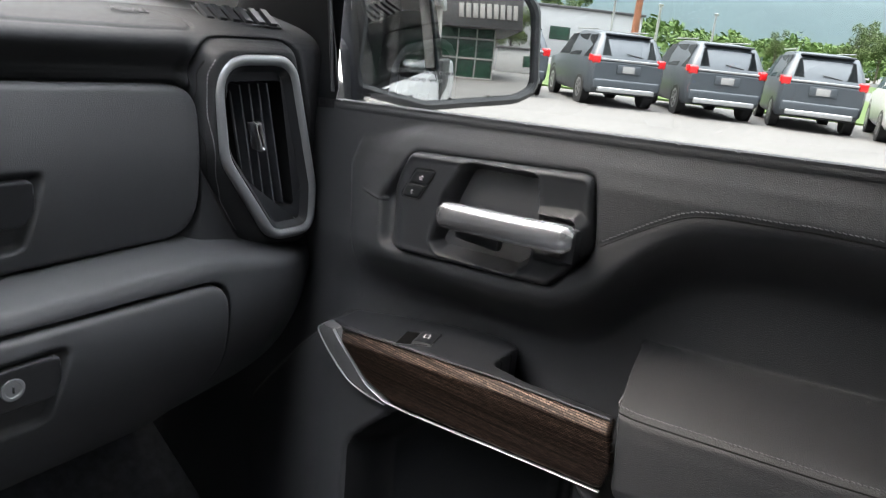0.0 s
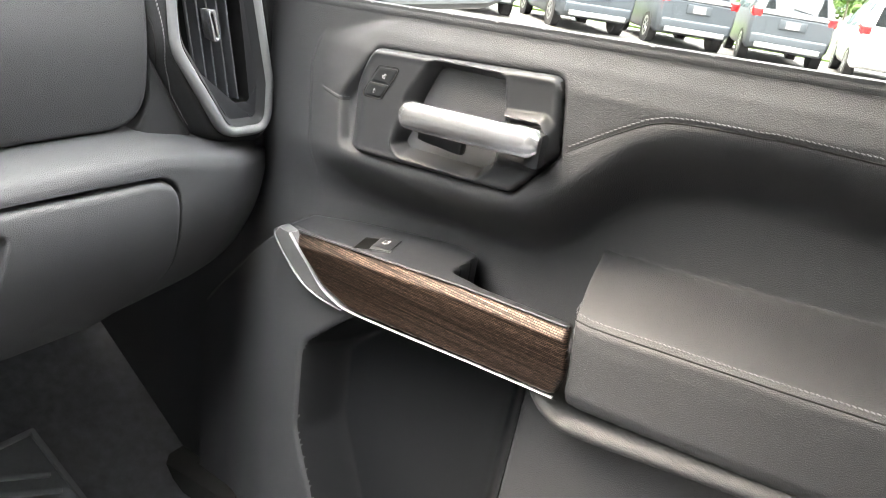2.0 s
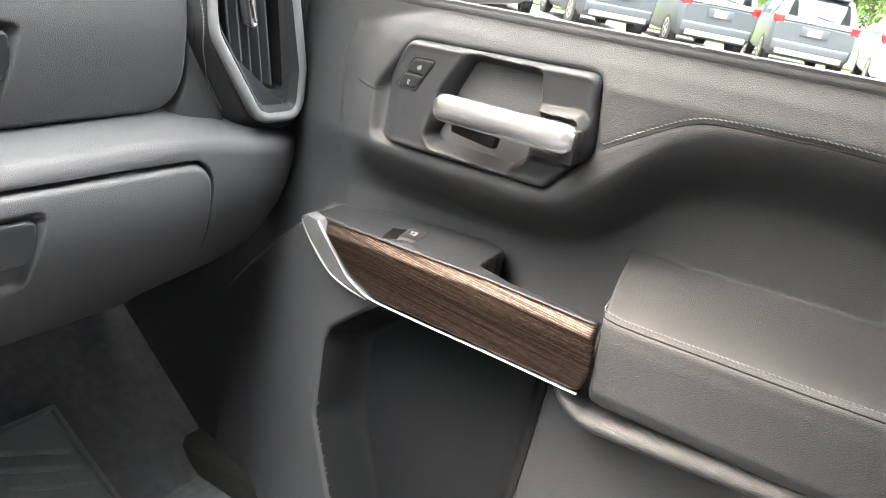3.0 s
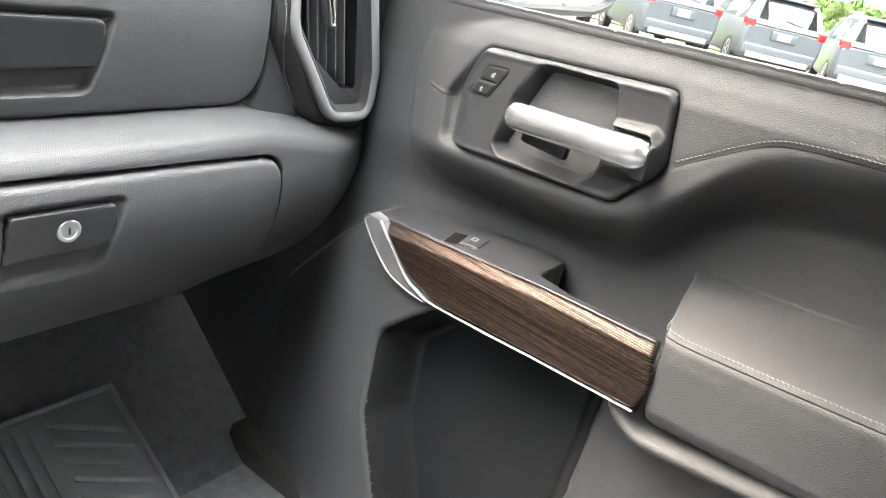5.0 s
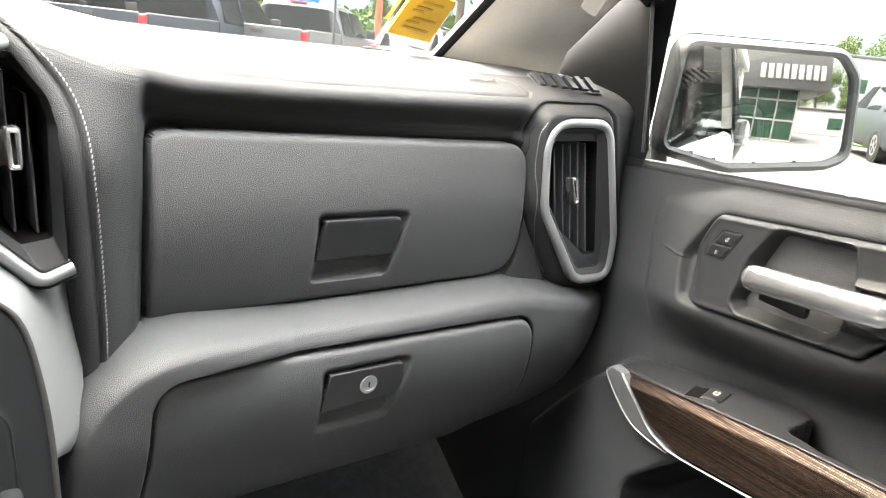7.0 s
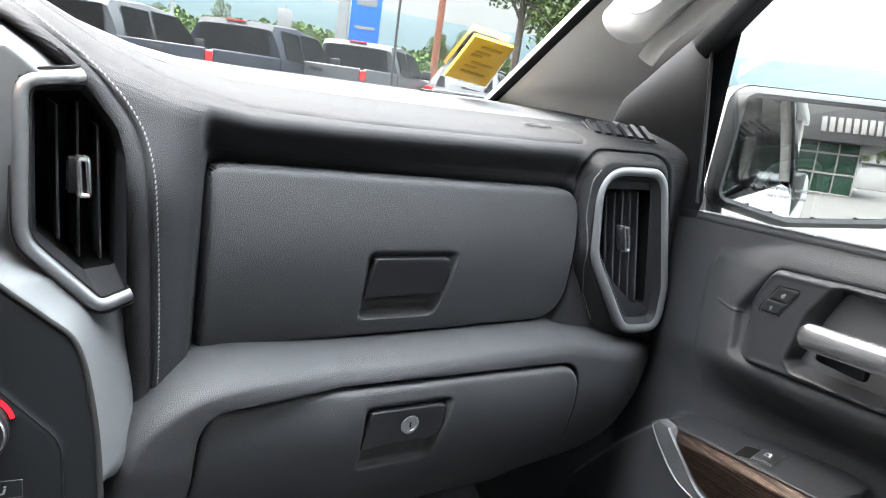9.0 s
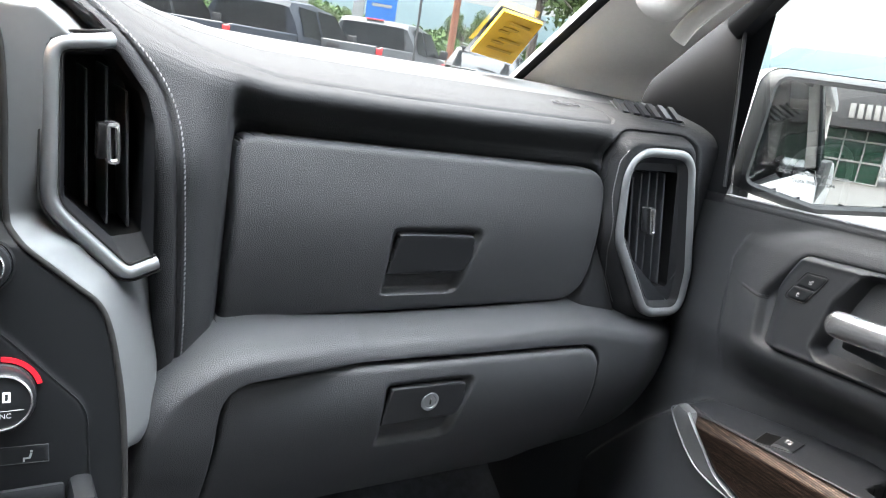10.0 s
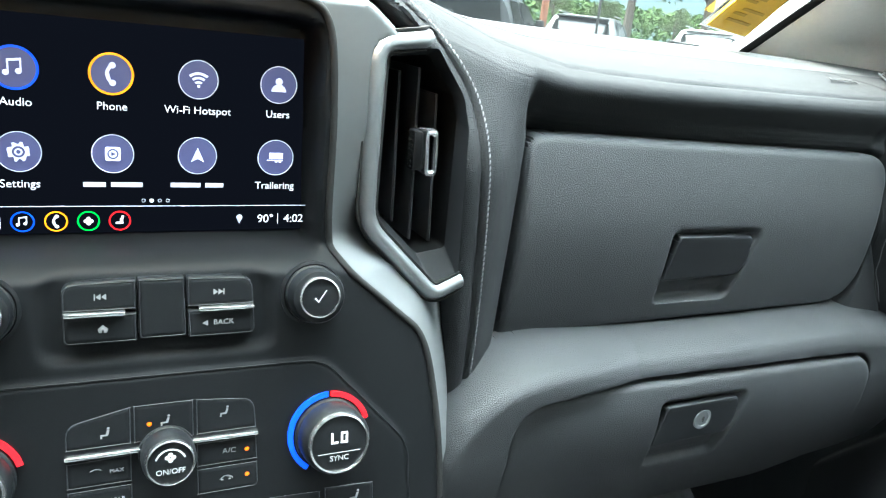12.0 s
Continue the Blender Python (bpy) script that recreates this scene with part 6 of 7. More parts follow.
SHELL = material("dark grey mirror housing", (0.022, 0.024, 0.027), 0.55, vary=0.08, scale=20, bump=0.2, bscale=900)
piece("housing", mesh_of("housing", V, F), SHELL, mirror, "dark grey mirror housing")
V, F = [], []
cap = [(inset(MOUT, -0.0095), -0.014), (inset(MOUT, -0.009), -0.05), (inset(MOUT, 0.009), -0.104), (inset(MOUT, 0.05), -0.128)]
sel = [k for k in range(n) if MOUT[k][1] > 0.10 or MOUT[k][0] < 0.0]
for P, c in cap:
    V += [mir(P[k][0], P[k][1], c) for k in range(n)]
for k in range(3):
    for q in range(n):
        r = (q + 1) % n
        if q in sel and r in sel:
            F.append((k * n + q, k * n + r, (k + 1) * n + r, (k + 1) * n + q))
piece("cap", mesh_of("cap", V, F), WHITE, mirror, "white painted mirror cap")
bm = bm_box((0.975, 0.765, 1.545), (0.10, 0.05, 0.04), 0.012, 3, rot=(0, -8, -30))
part("arm", bm, SHELL, mirror)
mtext = Matrix(((MT[0], MU[0], MN[0], 0), (MT[1], MU[1], MN[1], 0), (MT[2], MU[2], MN[2], 0), (0, 0, 0, 1)))
ETCH = material("etched grey lettering", (0.22, 0.22, 0.22), 0.6, vary=0.05)
words("OBJECTS IN MIRROR ARE CLOSER", 0.0068, Matrix.Translation(mir(0.085, 0.016, 0.0016)) @ mtext, ETCH, mirror, "warning_lettering")
words("THAN THEY APPEAR", 0.0068, Matrix.Translation(mir(0.088, 0.005, 0.0016)) @ mtext, ETCH, mirror, "warning_lettering")

# ---- cab shell ----
cab = empty("truck_cab", "white pickup cab with light grey pillars and headliner", "truck")


def slab(name, c, s, mat, parent=None, label="", bevel=0.01, rot=None):
    return part(name, bm_box(c, s, bevel, 2, rot), mat, parent or cab, label)


slab("headliner", (0, -0.62, 2.075), (1.60, 1.95, 0.03), HEADLINER, label="light grey headliner")
slab("roof", (0, -0.62, 2.125), (1.72, 2.05, 0.05), WHITE, bevel=0.02)
slab("rear_wall", (0, -1.66, 1.12), (1.86, 0.06, 0.66), CARPET)
# Unseen slab, added to block low light from the rear windows.
slab("added_bulkhead", (0, -0.62, 1.08), (1.80, 0.10, 0.60), CARPET, bevel=0.04)
slab("rear_header", (0, -1.64, 2.03), (1.6, 0.06, 0.10), HEADLINER)
slab("cab_side", (-0.95, -1.18, 1.19), (0.10, 1.00, 0.80), HARD)
# Unseen driver's side wall, carried above the belt to block window light.
slab("driver_side_blocker", (-0.95, 0.0, 1.33), (0.10, 1.50, 1.08), HARD)
slab("cab_side", (-0.86, -0.40, 2.05), (0.08, 2.4, 0.08), HEADLINER)
slab("cab_side", (0.86, -0.85, 2.05), (0.08, 1.5, 0.08), HEADLINER)
slab("rear_side", (0.95, -1.18, 1.19), (0.10, 1.00, 0.80), HARD)
slab("centre_pillar", (0.88, -0.70, 1.80), (0.07, 0.12, 0.52), PILLAR, rot=(0, -10, 0))
slab("centre_pillar", (-0.88, -0.70, 1.80), (0.07, 0.12, 0.52), PILLAR, rot=(0, 10, 0))
slab("outer_pillar", (0.925, -0.68, 1.79), (0.02, 0.17, 0.50), TINT, rot=(0, -10, 0), bevel=0.005)
slab("outer_rail", (0.905, -0.75, 2.05), (0.05, 2.0, 0.09), WHITE)
slab("rear_pillar", (0.84, -1.60, 1.80), (0.10, 0.20, 0.56), PILLAR)
slab("rear_pillar", (-0.84, -1.60, 1.80), (0.10, 0.20, 0.56), PILLAR)
slab("cab_side", (-0.95, 1.06, 1.20), (0.10, 0.62, 0.90), HARD)
slab("firewall", (0, 1.30, 1.15), (1.86, 0.05, 0.95), CARPET)
slab("dash_core", (0.30, 1.02, 1.50), (1.16, 0.40, 0.16), GAP)
# Unseen filler, added to stop light leaking past the dash into the footwell.
slab("dash_end_filler", (0.93, 0.99, 1.46), (0.10, 0.52, 0.24), GAP)
slab("dash_core", (-0.62, 0.98, 1.45), (0.64, 0.60, 0.34), GAP)
# windscreen header and pillars
v, f = sweep([(-0.66, 0.42, 1.985), (0, 0.36, 2.03), (0.66, 0.42, 1.985)], [(-0.04, -0.02), (0.04, -0.02), (0.04, 0.02), (-0.04, 0.02)], up=(0, 0.2, 1))
piece("windscreen_header", mesh_of("windscreen_header", v, f), HEADLINER, cab)


def pillar(sign):
    """The windscreen pillar trim: a curved skin between the glass edge and the door frame."""
    inner = [Vector((0.790, 1.09, 1.600)), Vector((0.772, 0.99, 1.6565)), Vector((0.722, 0.749, 1.795)), Vector((0.66, 0.44, 1.972)), Vector((0.63, 0.30, 2.05))]
    outer = [Vector(at_door(*p)) for p in ((0.44, 1.58, -0.01), (0.397, 1.6628, 0.0), (0.386, 1.687, 0.003), (0.337, 1.723, 0.008), (0.303, 1.748, 0.011), (0.257, 1.779, 0.015), (0.205, 1.8155, 0.020), (0.08, 1.908, 0.032), (-0.06, 1.99, 0.042), (-0.16, 2.05, 0.05))]
    A, B = (np.array([p for p, d in walked(curve([tuple(p) for p in side], 8), 0.01)]) for side in (inner, outer))
    A, B = (np.array([Q[min(len(Q) - 1, round(k * (len(Q) - 1) / 60))] for k in range(61)]) for Q in (A, B))
    V, F = [], []
    m = 12
    for a, b in zip(A, B):
        for k in range(m + 1):
            s = k / m
            p = Vector(a).lerp(Vector(b), s)
            bulge = 0.026 * math.sin(math.pi * s) ** 0.7
            p = p + Vector((-0.55, -0.75, 0.05)) * bulge
            V.append((p.x * sign, p.y, p.z))
        back = Vector(b) + Vector((0.010, 0.02, 0))
        V.append((back.x * sign, back.y, back.z))
        back = Vector(a) + Vector((0.03, 0.06, 0.01))
        V.append((back.x * sign, back.y, back.z))
    w = m + 3
    for i in range(len(A) - 1):
        for k in range(w):
            r = (k + 1) % w
            F.append((i * w + k, i * w + r, (i + 1) * w + r, (i + 1) * w + k))
    piece("windscreen_pillar", mesh_of("windscreen_pillar", V, F), PILLAR, cab, "light grey windscreen pillar trim")
    v, f = sweep([(p[0] * sign - 0.004 * sign, p[1] + 0.004, p[2]) for p in A], oval(0.016, 0.008, 8), up=(0, 0.5, 1))
    piece("glass_seal", mesh_of("glass_seal", v, f), GAP, cab, "black glass edge")


pillar(1)
pillar(-1)
bm = bmesh.new()
bm.faces.new([bm.verts.new(p) for p in ((-0.82, 1.16, 1.565), (0.82, 1.16, 1.565), (0.665, 0.375, 2.015), (-0.665, 0.375, 2.015))])
ws = part("windscreen", bm, SCREEN, cab, "clear windscreen glass")
ws.visible_shadow = False

for nm, P in (("rear_window", ((-0.80, -1.66, 1.43), (0.80, -1.66, 1.43), (0.76, -1.64, 2.0), (-0.76, -1.64, 2.0))), ("rear_side_glass", ((-0.93, -0.70, 1.55), (-0.93, -1.62, 1.55), (-0.84, -1.60, 2.03), (-0.84, -0.70, 2.03))), ("rear_side_glass", ((0.93, -0.70, 1.55), (0.93, -1.62, 1.55), (0.84, -1.60, 2.03), (0.84, -0.70, 2.03))), ("driver_glass", ((-0.93, -0.68, 1.55), (-0.93, 0.78, 1.55), (-0.80, 0.35, 2.03), (-0.84, -0.68, 2.03)))):
    bm = bmesh.new()
    bm.faces.new([bm.verts.new(p) for p in P])
    part(nm, bm, DRIVER if nm == "driver_glass" else PRIVACY, cab, "darkened side glass" if nm == "driver_glass" else "dark tinted rear glass")

grab = empty("grab_handle", "light grey pillar grab handle with an oval cover", "grab handle")
hl = curve([(0.733, 0.722, 1.757), (0.737, 0.708, 1.778), (0.735, 0.672, 1.808), (0.722, 0.56, 1.872), (0.705, 0.44, 1.94)], 10)
V, F = [], []
for i, p in enumerate(hl):
    e = min(1.0, (i + 0.3) / 9.0)
    e = math.sqrt(1 - (1 - e) ** 2)
    for a, b in oval(0.060 * e, 0.044 * e, 18):
        side, rise = Vector((0.62, -0.55, -0.35)).normalized(), Vector((-0.60, -0.78, 0.0)).normalized()
        V.append(tuple(Vector(p) + side * a + rise * (b - 0.004)))
for i in range(len(hl) - 1):
    for q in range(18):
        F.append((i * 18 + q, i * 18 + (q + 1) % 18, (i + 1) * 18 + (q + 1) % 18, (i + 1) * 18 + q))
F += [tuple(range(18))[::-1], tuple((len(hl) - 1) * 18 + q for q in range(18))]
piece("handle_body", mesh_of("handle_body", V, F), PILLAR, grab)
bm = bm_lathe([(0.019, -0.004), (0.019, 0.0015), (0.0175, 0.0026), (0.001, 0.003)], 36)
bmesh.ops.transform(bm, matrix=look((0.7105, 0.6595, 1.806), (1.2, 1.2, 1.83)) @ pose(0, 0, 0, 0, 0, -38) @ Matrix.Diagonal((0.85, 1.75, 1, 1)), verts=bm.verts)
part("oval_cover", bm, HEADLINER, grab, "pale oval screw cover")
v, f = sweep(curve([(0.789, 0.722, 1.738), (0.791, 0.705, 1.762), (0.800, 0.655, 1.808), (0.797, 0.56, 1.876), (0.78, 0.44, 1.95)], 8), oval(0.022, 0.016, 12), up=(-0.6, -0.7, 0.2))
piece("bar", mesh_of("bar", v, f), PILLAR, grab)

# unseen front seats behind the view, added to block and bounce light
SEATCLOTH = material("black seat leather", (0.06, 0.06, 0.062), 0.5, vary=0.08, scale=30, bump=0.4, bscale=900)
for x in (0.46, -0.44):
    seat = empty("front_seat", "unseen dark front seat, added to shape the cabin light", "seat", (x, -0.2, 0.785), group="front seats")
    for nm, c, size, rot in (("cushion", (0, -0.12, 0.16), (0.52, 0.44, 0.17), (4, 0, 0)), ("backrest", (0, -0.36, 0.47), (0.52, 0.14, 0.62), (12, 0, 0)), ("headrest", (0, -0.45, 0.87), (0.28, 0.10, 0.19), (8, 0, 0)), ("base", (0, -0.10, 0.05), (0.44, 0.40, 0.10), None)):
        part(nm, bm_box(c, size, 0.04, 3, rot), SEATCLOTH if nm != "base" else HARD, seat)

# footwell
slab("floor", (0, -0.25, 0.76), (1.80, 2.4, 0.05), CARPET, label="black carpeted floor", bevel=0)
slab("toe_board", (0.5, 1.05, 0.92), (0.90, 0.60, 0.03), CARPET, bevel=0, rot=(32, 0, 0))
slab("hinge_pillar", (0.975, 1.00, 1.10), (0.05, 0.70, 0.90), GAP, bevel=0.004)
slab("hinge_pillar", (-0.975, 1.00, 1.10), (0.05, 0.70, 0.90), GAP, bevel=0.004)
slab("kick_panel", (0.930, 0.96, 0.98), (0.03, 0.46, 0.56), HARD, bevel=0.012, rot=(0, 0, -4))
slab("tunnel", (0.02, 0.35, 1.0), (0.36, 1.2, 0.46), CARPET, bevel=0.03)
slab("sill", (0.93, 0.25, 0.77), (0.14, 1.8, 0.10), GAP, bevel=0.02)
mat_ob = empty("floor_mat", "black ribbed rubber floor mat", "floor mat")
MATM = Matrix.Translation((0.49, 0.787, 0.811)) @ Euler((radians(28), 0, 0)).to_matrix().to_4x4()


def mat_part(name, bm, label=""):
    bmesh.ops.transform(bm, matrix=MATM, verts=bm.verts)
    return part(name, bm, RUBBER, mat_ob, label)


mat_part("mat_base", bm_box((0, -0.05, 0), (0.46, 0.50, 0.006), 0.003))
for k in range(16):
    mat_part("rib", bm_box((-0.165 + k * 0.0175, -0.02, 0.005), (0.0085, 0.40, 0.006), 0.0025))
for k in range(13):
    mat_part("rib", bm_box((0.165, 0.15 - k * 0.029, 0.005), (0.105, 0.010, 0.006), 0.0025, rot=(0, 0, -28)))
mat_part("rim", bm_box((0.226, -0.05, 0.005), (0.008, 0.50, 0.010), 0.003))
mat_part("rim", bm_box((0.0, 0.196, 0.005), (0.46, 0.008, 0.010), 0.003))

# yellow sticker in a clear sleeve on the windscreen, and a small label below it
tag = empty("windscreen_sticker", "yellow printed sticker in a clear sleeve on the windscreen", "sticker")
TQ = [Vector((0.618, 0.842, 1.740)), Vector((0.686, 0.850, 1.735)), Vector((0.717, 0.940, 1.683)), Vector((0.637, 0.926, 1.690))]


def quad_at(q, a, b):
    return q[0].lerp(q[1], a).lerp(q[3].lerp(q[2], a), b)


def on_quad(name, q, a0, b0, a1, b1, lift, mat, parent, label="", thick=0.0004):
    nrm = (q[1] - q[0]).cross(q[3] - q[0]).normalized()
    if nrm.y > 0:
        nrm = -nrm
    bm = bmesh.new()
    ring = [[bm.verts.new(quad_at(q, a, b) + nrm * h) for a, b in ((a0, b0), (a1, b0), (a1, b1), (a0, b1))] for h in (lift, lift - thick)]
    bm.faces.new(ring[0])
    bm.faces.new(ring[1][::-1])
    for k in range(4):
        bm.faces.new((ring[0][k], ring[1][k], ring[1][(k + 1) % 4], ring[0][(k + 1) % 4]))
    bmesh.ops.recalc_face_normals(bm, faces=bm.faces[:])
    return part(name, bm, mat, parent, label)


bm = bmesh.new()
bm.faces.new([bm.verts.new(quad_at(TQ, a, b)) for a, b in ((-0.12, -0.06), (1.06, -0.06), (1.06, 1.06), (-0.12, 1.06))])
part("sleeve", bm, FILM, tag, "clear plastic sleeve")
on_quad("paper", TQ, 0, 0, 1, 1, 0.002, STICKER, tag, "yellow printed paper")
YINK = material("faded brown print", (0.50, 0.29, 0.02), 0.7)
for k, (a0, a1, b) in enumerate(((0.28, 0.8, 0.14), (0.22, 0.6, 0.26), (0.18, 0.45, 0.34), (0.3, 0.85, 0.50), (0.2, 0.5, 0.60), (0.2, 0.8, 0.74))):
    on_quad("print_line", TQ, a0, b, a1, b + 0.05, 0.0032, YINK, tag)
BQ = [Vector((0.640, 0.985, 1.668)), Vector((0.70, 0.995, 1.666)), Vector((0.70, 1.003, 1.660)), Vector((0.640, 0.993, 1.662))]
lab = on_quad("barcode_label", BQ, 0, 0, 1, 1, 0.001, MARK, None, "small white label with black print at the windscreen foot")
tagged(lab, category="label")

# brown card hanging in front of the screen top
card = empty("hanging_card", "large brown cardboard card hanging from the mirror", "card")
CQ = [Vector((-0.160, 0.560, 1.975)), Vector((0.092, 0.560, 1.962)), Vector((0.087, 0.560, 1.671)), Vector((-0.166, 0.560, 1.684))]
on_quad("sheet", CQ, 0, 0, 1, 1, 0, CARD, card, thick=0.0012)
for a0, b0, a1, b1 in ((0.06, 0.925, 0.955, 0.955), (0.915, 0.05, 0.955, 0.925), (0.06, 0.05, 0.955, 0.08), (0.045, 0.05, 0.085, 0.955)):
    on_quad("printed_border", CQ, a0, b0, a1, b1, 0.0016, CARDINK, card)
for k, (a0, a1, b) in enumerate(((0.3, 0.8, 0.55), (0.25, 0.85, 0.70), (0.62, 0.84, 0.86))):
    on_quad("print_line", CQ, a0, b, a1, b + 0.028, 0.0018, CARDINK, card)
v, f = sweep([(-0.03, 0.56, 1.968), (-0.03, 0.50, 2.06)], oval(0.002, 0.002, 6), up=(1, 0, 0))
piece("string", mesh_of("string", v, f), CARDINK, card)


# ---- parked vehicles ----
def car_shell(stations, n_top=9):
    """A car body skin from stations (y, z_low, z_belt, z_top, half_low, half_belt, half_top)."""
    V, F, rows = [], [], []
    for y, zl, zb, zt, hl, hb, ht in stations:
        side = [(hl * 0.9, zl), (hl, zl + 0.10), (hb * 1.01, zl + (zb - zl) * 0.55), (hb, zb), ((hb + ht) / 2 + 0.015, (zb + zt) / 2), (ht, zt - 0.03), (ht * 0.86, zt), (ht * 0.45, zt + 0.012)]
        loop = [(x, z) for x, z in side] + [(-x, z) for x, z in reversed(side)]
        rows.append(range(len(V), len(V) + len(loop)))
        V += [(x, y, z) for x, z in loop]
    k = len(rows[0])
    for a, b in zip(rows, rows[1:]):
        for q in range(k):
            r = (q + 1) % k
            F.append((a[q], a[r], b[r], b[q]))
    F += [tuple(rows[0]), tuple(reversed(rows[-1]))]
    return mesh_of("body", V, F)


def quad_part(name, pts, mat, parent, thick=0.012, label=""):
    bm = bmesh.new()
    bm.faces.new([bm.verts.new(p) for p in pts])
    bmesh.ops.solidify(bm, geom=bm.faces[:], thickness=thick)
    bmesh.ops.recalc_face_normals(bm, faces=bm.faces[:])
    return part(name, bm, mat, parent, label)


def wheel(parent, x, y, r, width=0.24):
    w = part("wheel", bm_lathe([(r * 0.62, -width / 2), (r * 0.92, -width / 2), (r, -width * 0.36), (r, width * 0.36), (r * 0.92, width / 2), (r * 0.62, width / 2)], 28, m=pose(x, y, r, 0, 90, 0)), TYRE, parent)
    s = 1 if x > 0 else -1
    part("rim", bm_lathe([(r * 0.64, -0.03), (r * 0.64, 0.02), (r * 0.58, 0.025), (r * 0.2, 0.0), (r * 0.14, 0.02), (0.01, 0.02)], 24, m=pose(x + s * width * 0.42, y, r, 0, 90 * s, 0)), ALLOY, w)
    for k in range(5):
        a = 2 * math.pi * k / 5
        part("spoke", bm_box((x + s * width * 0.46, y + r * 0.36 * math.cos(a), r + r * 0.36 * math.sin(a)), (0.03, r * 0.46, 0.055), 0.008, rot=(math.degrees(a), 0, 0)), ALLOY, w)
    return w


def suv(name, paint, label, scale=1.0):
    c = empty(name, label, "car")
    st = [(-2.38, 0.42, 0.92, 1.00, 0.86, 0.88, 0.84), (-2.30, 0.34, 1.02, 1.16, 0.92, 0.935, 0.84), (-2.10, 0.30, 1.08, 1.52, 0.94, 0.955, 0.74), (-1.90, 0.28, 1.08, 1.655, 0.95, 0.96, 0.70), (-1.2, 0.26, 1.07, 1.70, 0.955, 0.965, 0.70), (-0.2, 0.26, 1.05, 1.71, 0.955, 0.965, 0.70), (0.55, 0.26, 1.03, 1.60, 0.955, 0.965, 0.69), (1.15, 0.26, 1.02, 1.16, 0.955, 0.96, 0.74), (1.95, 0.28, 0.96, 1.04, 0.94, 0.94, 0.72), (2.38, 0.36, 0.80, 0.88, 0.84, 0.84, 0.64)]
    piece("body", car_shell(st), paint, c)
    quad_part("rear_window", [(-0.70, -2.305, 1.16), (0.70, -2.305, 1.16), (0.62, -2.085, 1.55), (-0.62, -2.085, 1.55)], TINT, c)
    for s in (-1, 1):
        for y0, y1, t0, t1 in ((-2.0, -1.25, -1.86, -1.25), (-1.18, -0.18, -1.18, -0.18), (-0.10, 0.98, -0.10, 0.50)):
            quad_part("side_window", [(s * 0.958, y0, 1.10), (s * 0.958, y1, 1.08), (s * 0.742, t1, 1.60), (s * 0.742, t0, 1.62)], TINT, c)
        part("tail_light", bm_box((s * 0.84, -2.30, 1.06), (0.22, 0.16, 0.19), 0.04, 3, rot=(0, 0, s * 14)), LENS, c, "red tail light")
        part("tail_light_corner", bm_box((s * 0.945, -2.12, 1.085), (0.05, 0.24, 0.15), 0.02, 3), LENS, c)
        part("roof_rail", bm_box((s * 0.66, -0.55, 1.745), (0.035, 2.0, 0.03), 0.01), STEEL, c)
        for y in (-1.45, 1.42):
            wheel(c, s * 0.85, y, 0.36)
            part("wheel_arch", bm_lathe([(0.43, -0.01), (0.43, 0.01), (0.39, 0.014), (0.36, 0.0)], 28, m=pose(s * 0.955, y, 0.37, 0, 90 * s, 0)), BLACKTRIM, c)
        part("exhaust", bm_box((s * 0.55, -2.38, 0.37), (0.16, 0.05, 0.06), 0.015), STEEL, c)
    part("bumper", bm_box((0, -2.36, 0.52), (1.72, 0.12, 0.24), 0.05, 3), paint, c)
    part("bumper_trim", bm_box((0, -2.39, 0.40), (1.5, 0.10, 0.12), 0.03, 3), STEEL, c)
    part("plate_recess", bm_box((0, -2.36, 0.88), (0.62, 0.10, 0.20), 0.02), paint, c)
    part("number_plate", bm_box((0, -2.415, 0.88), (0.31, 0.012, 0.15), 0.004), MARK, c, "blank pale plate")
    part("chrome_bar", bm_box((0, -2.37, 1.075), (1.50, 0.06, 0.05), 0.015), STEEL, c)
    part("spoiler", bm_box((0, -2.02, 1.645), (1.20, 0.22, 0.04), 0.015), paint, c)
    part("wiper", bm_box((0.15, -2.30, 1.20), (0.45, 0.02, 0.02), 0.005, rot=(0, 8, 0)), BLACKTRIM, c)
    return c


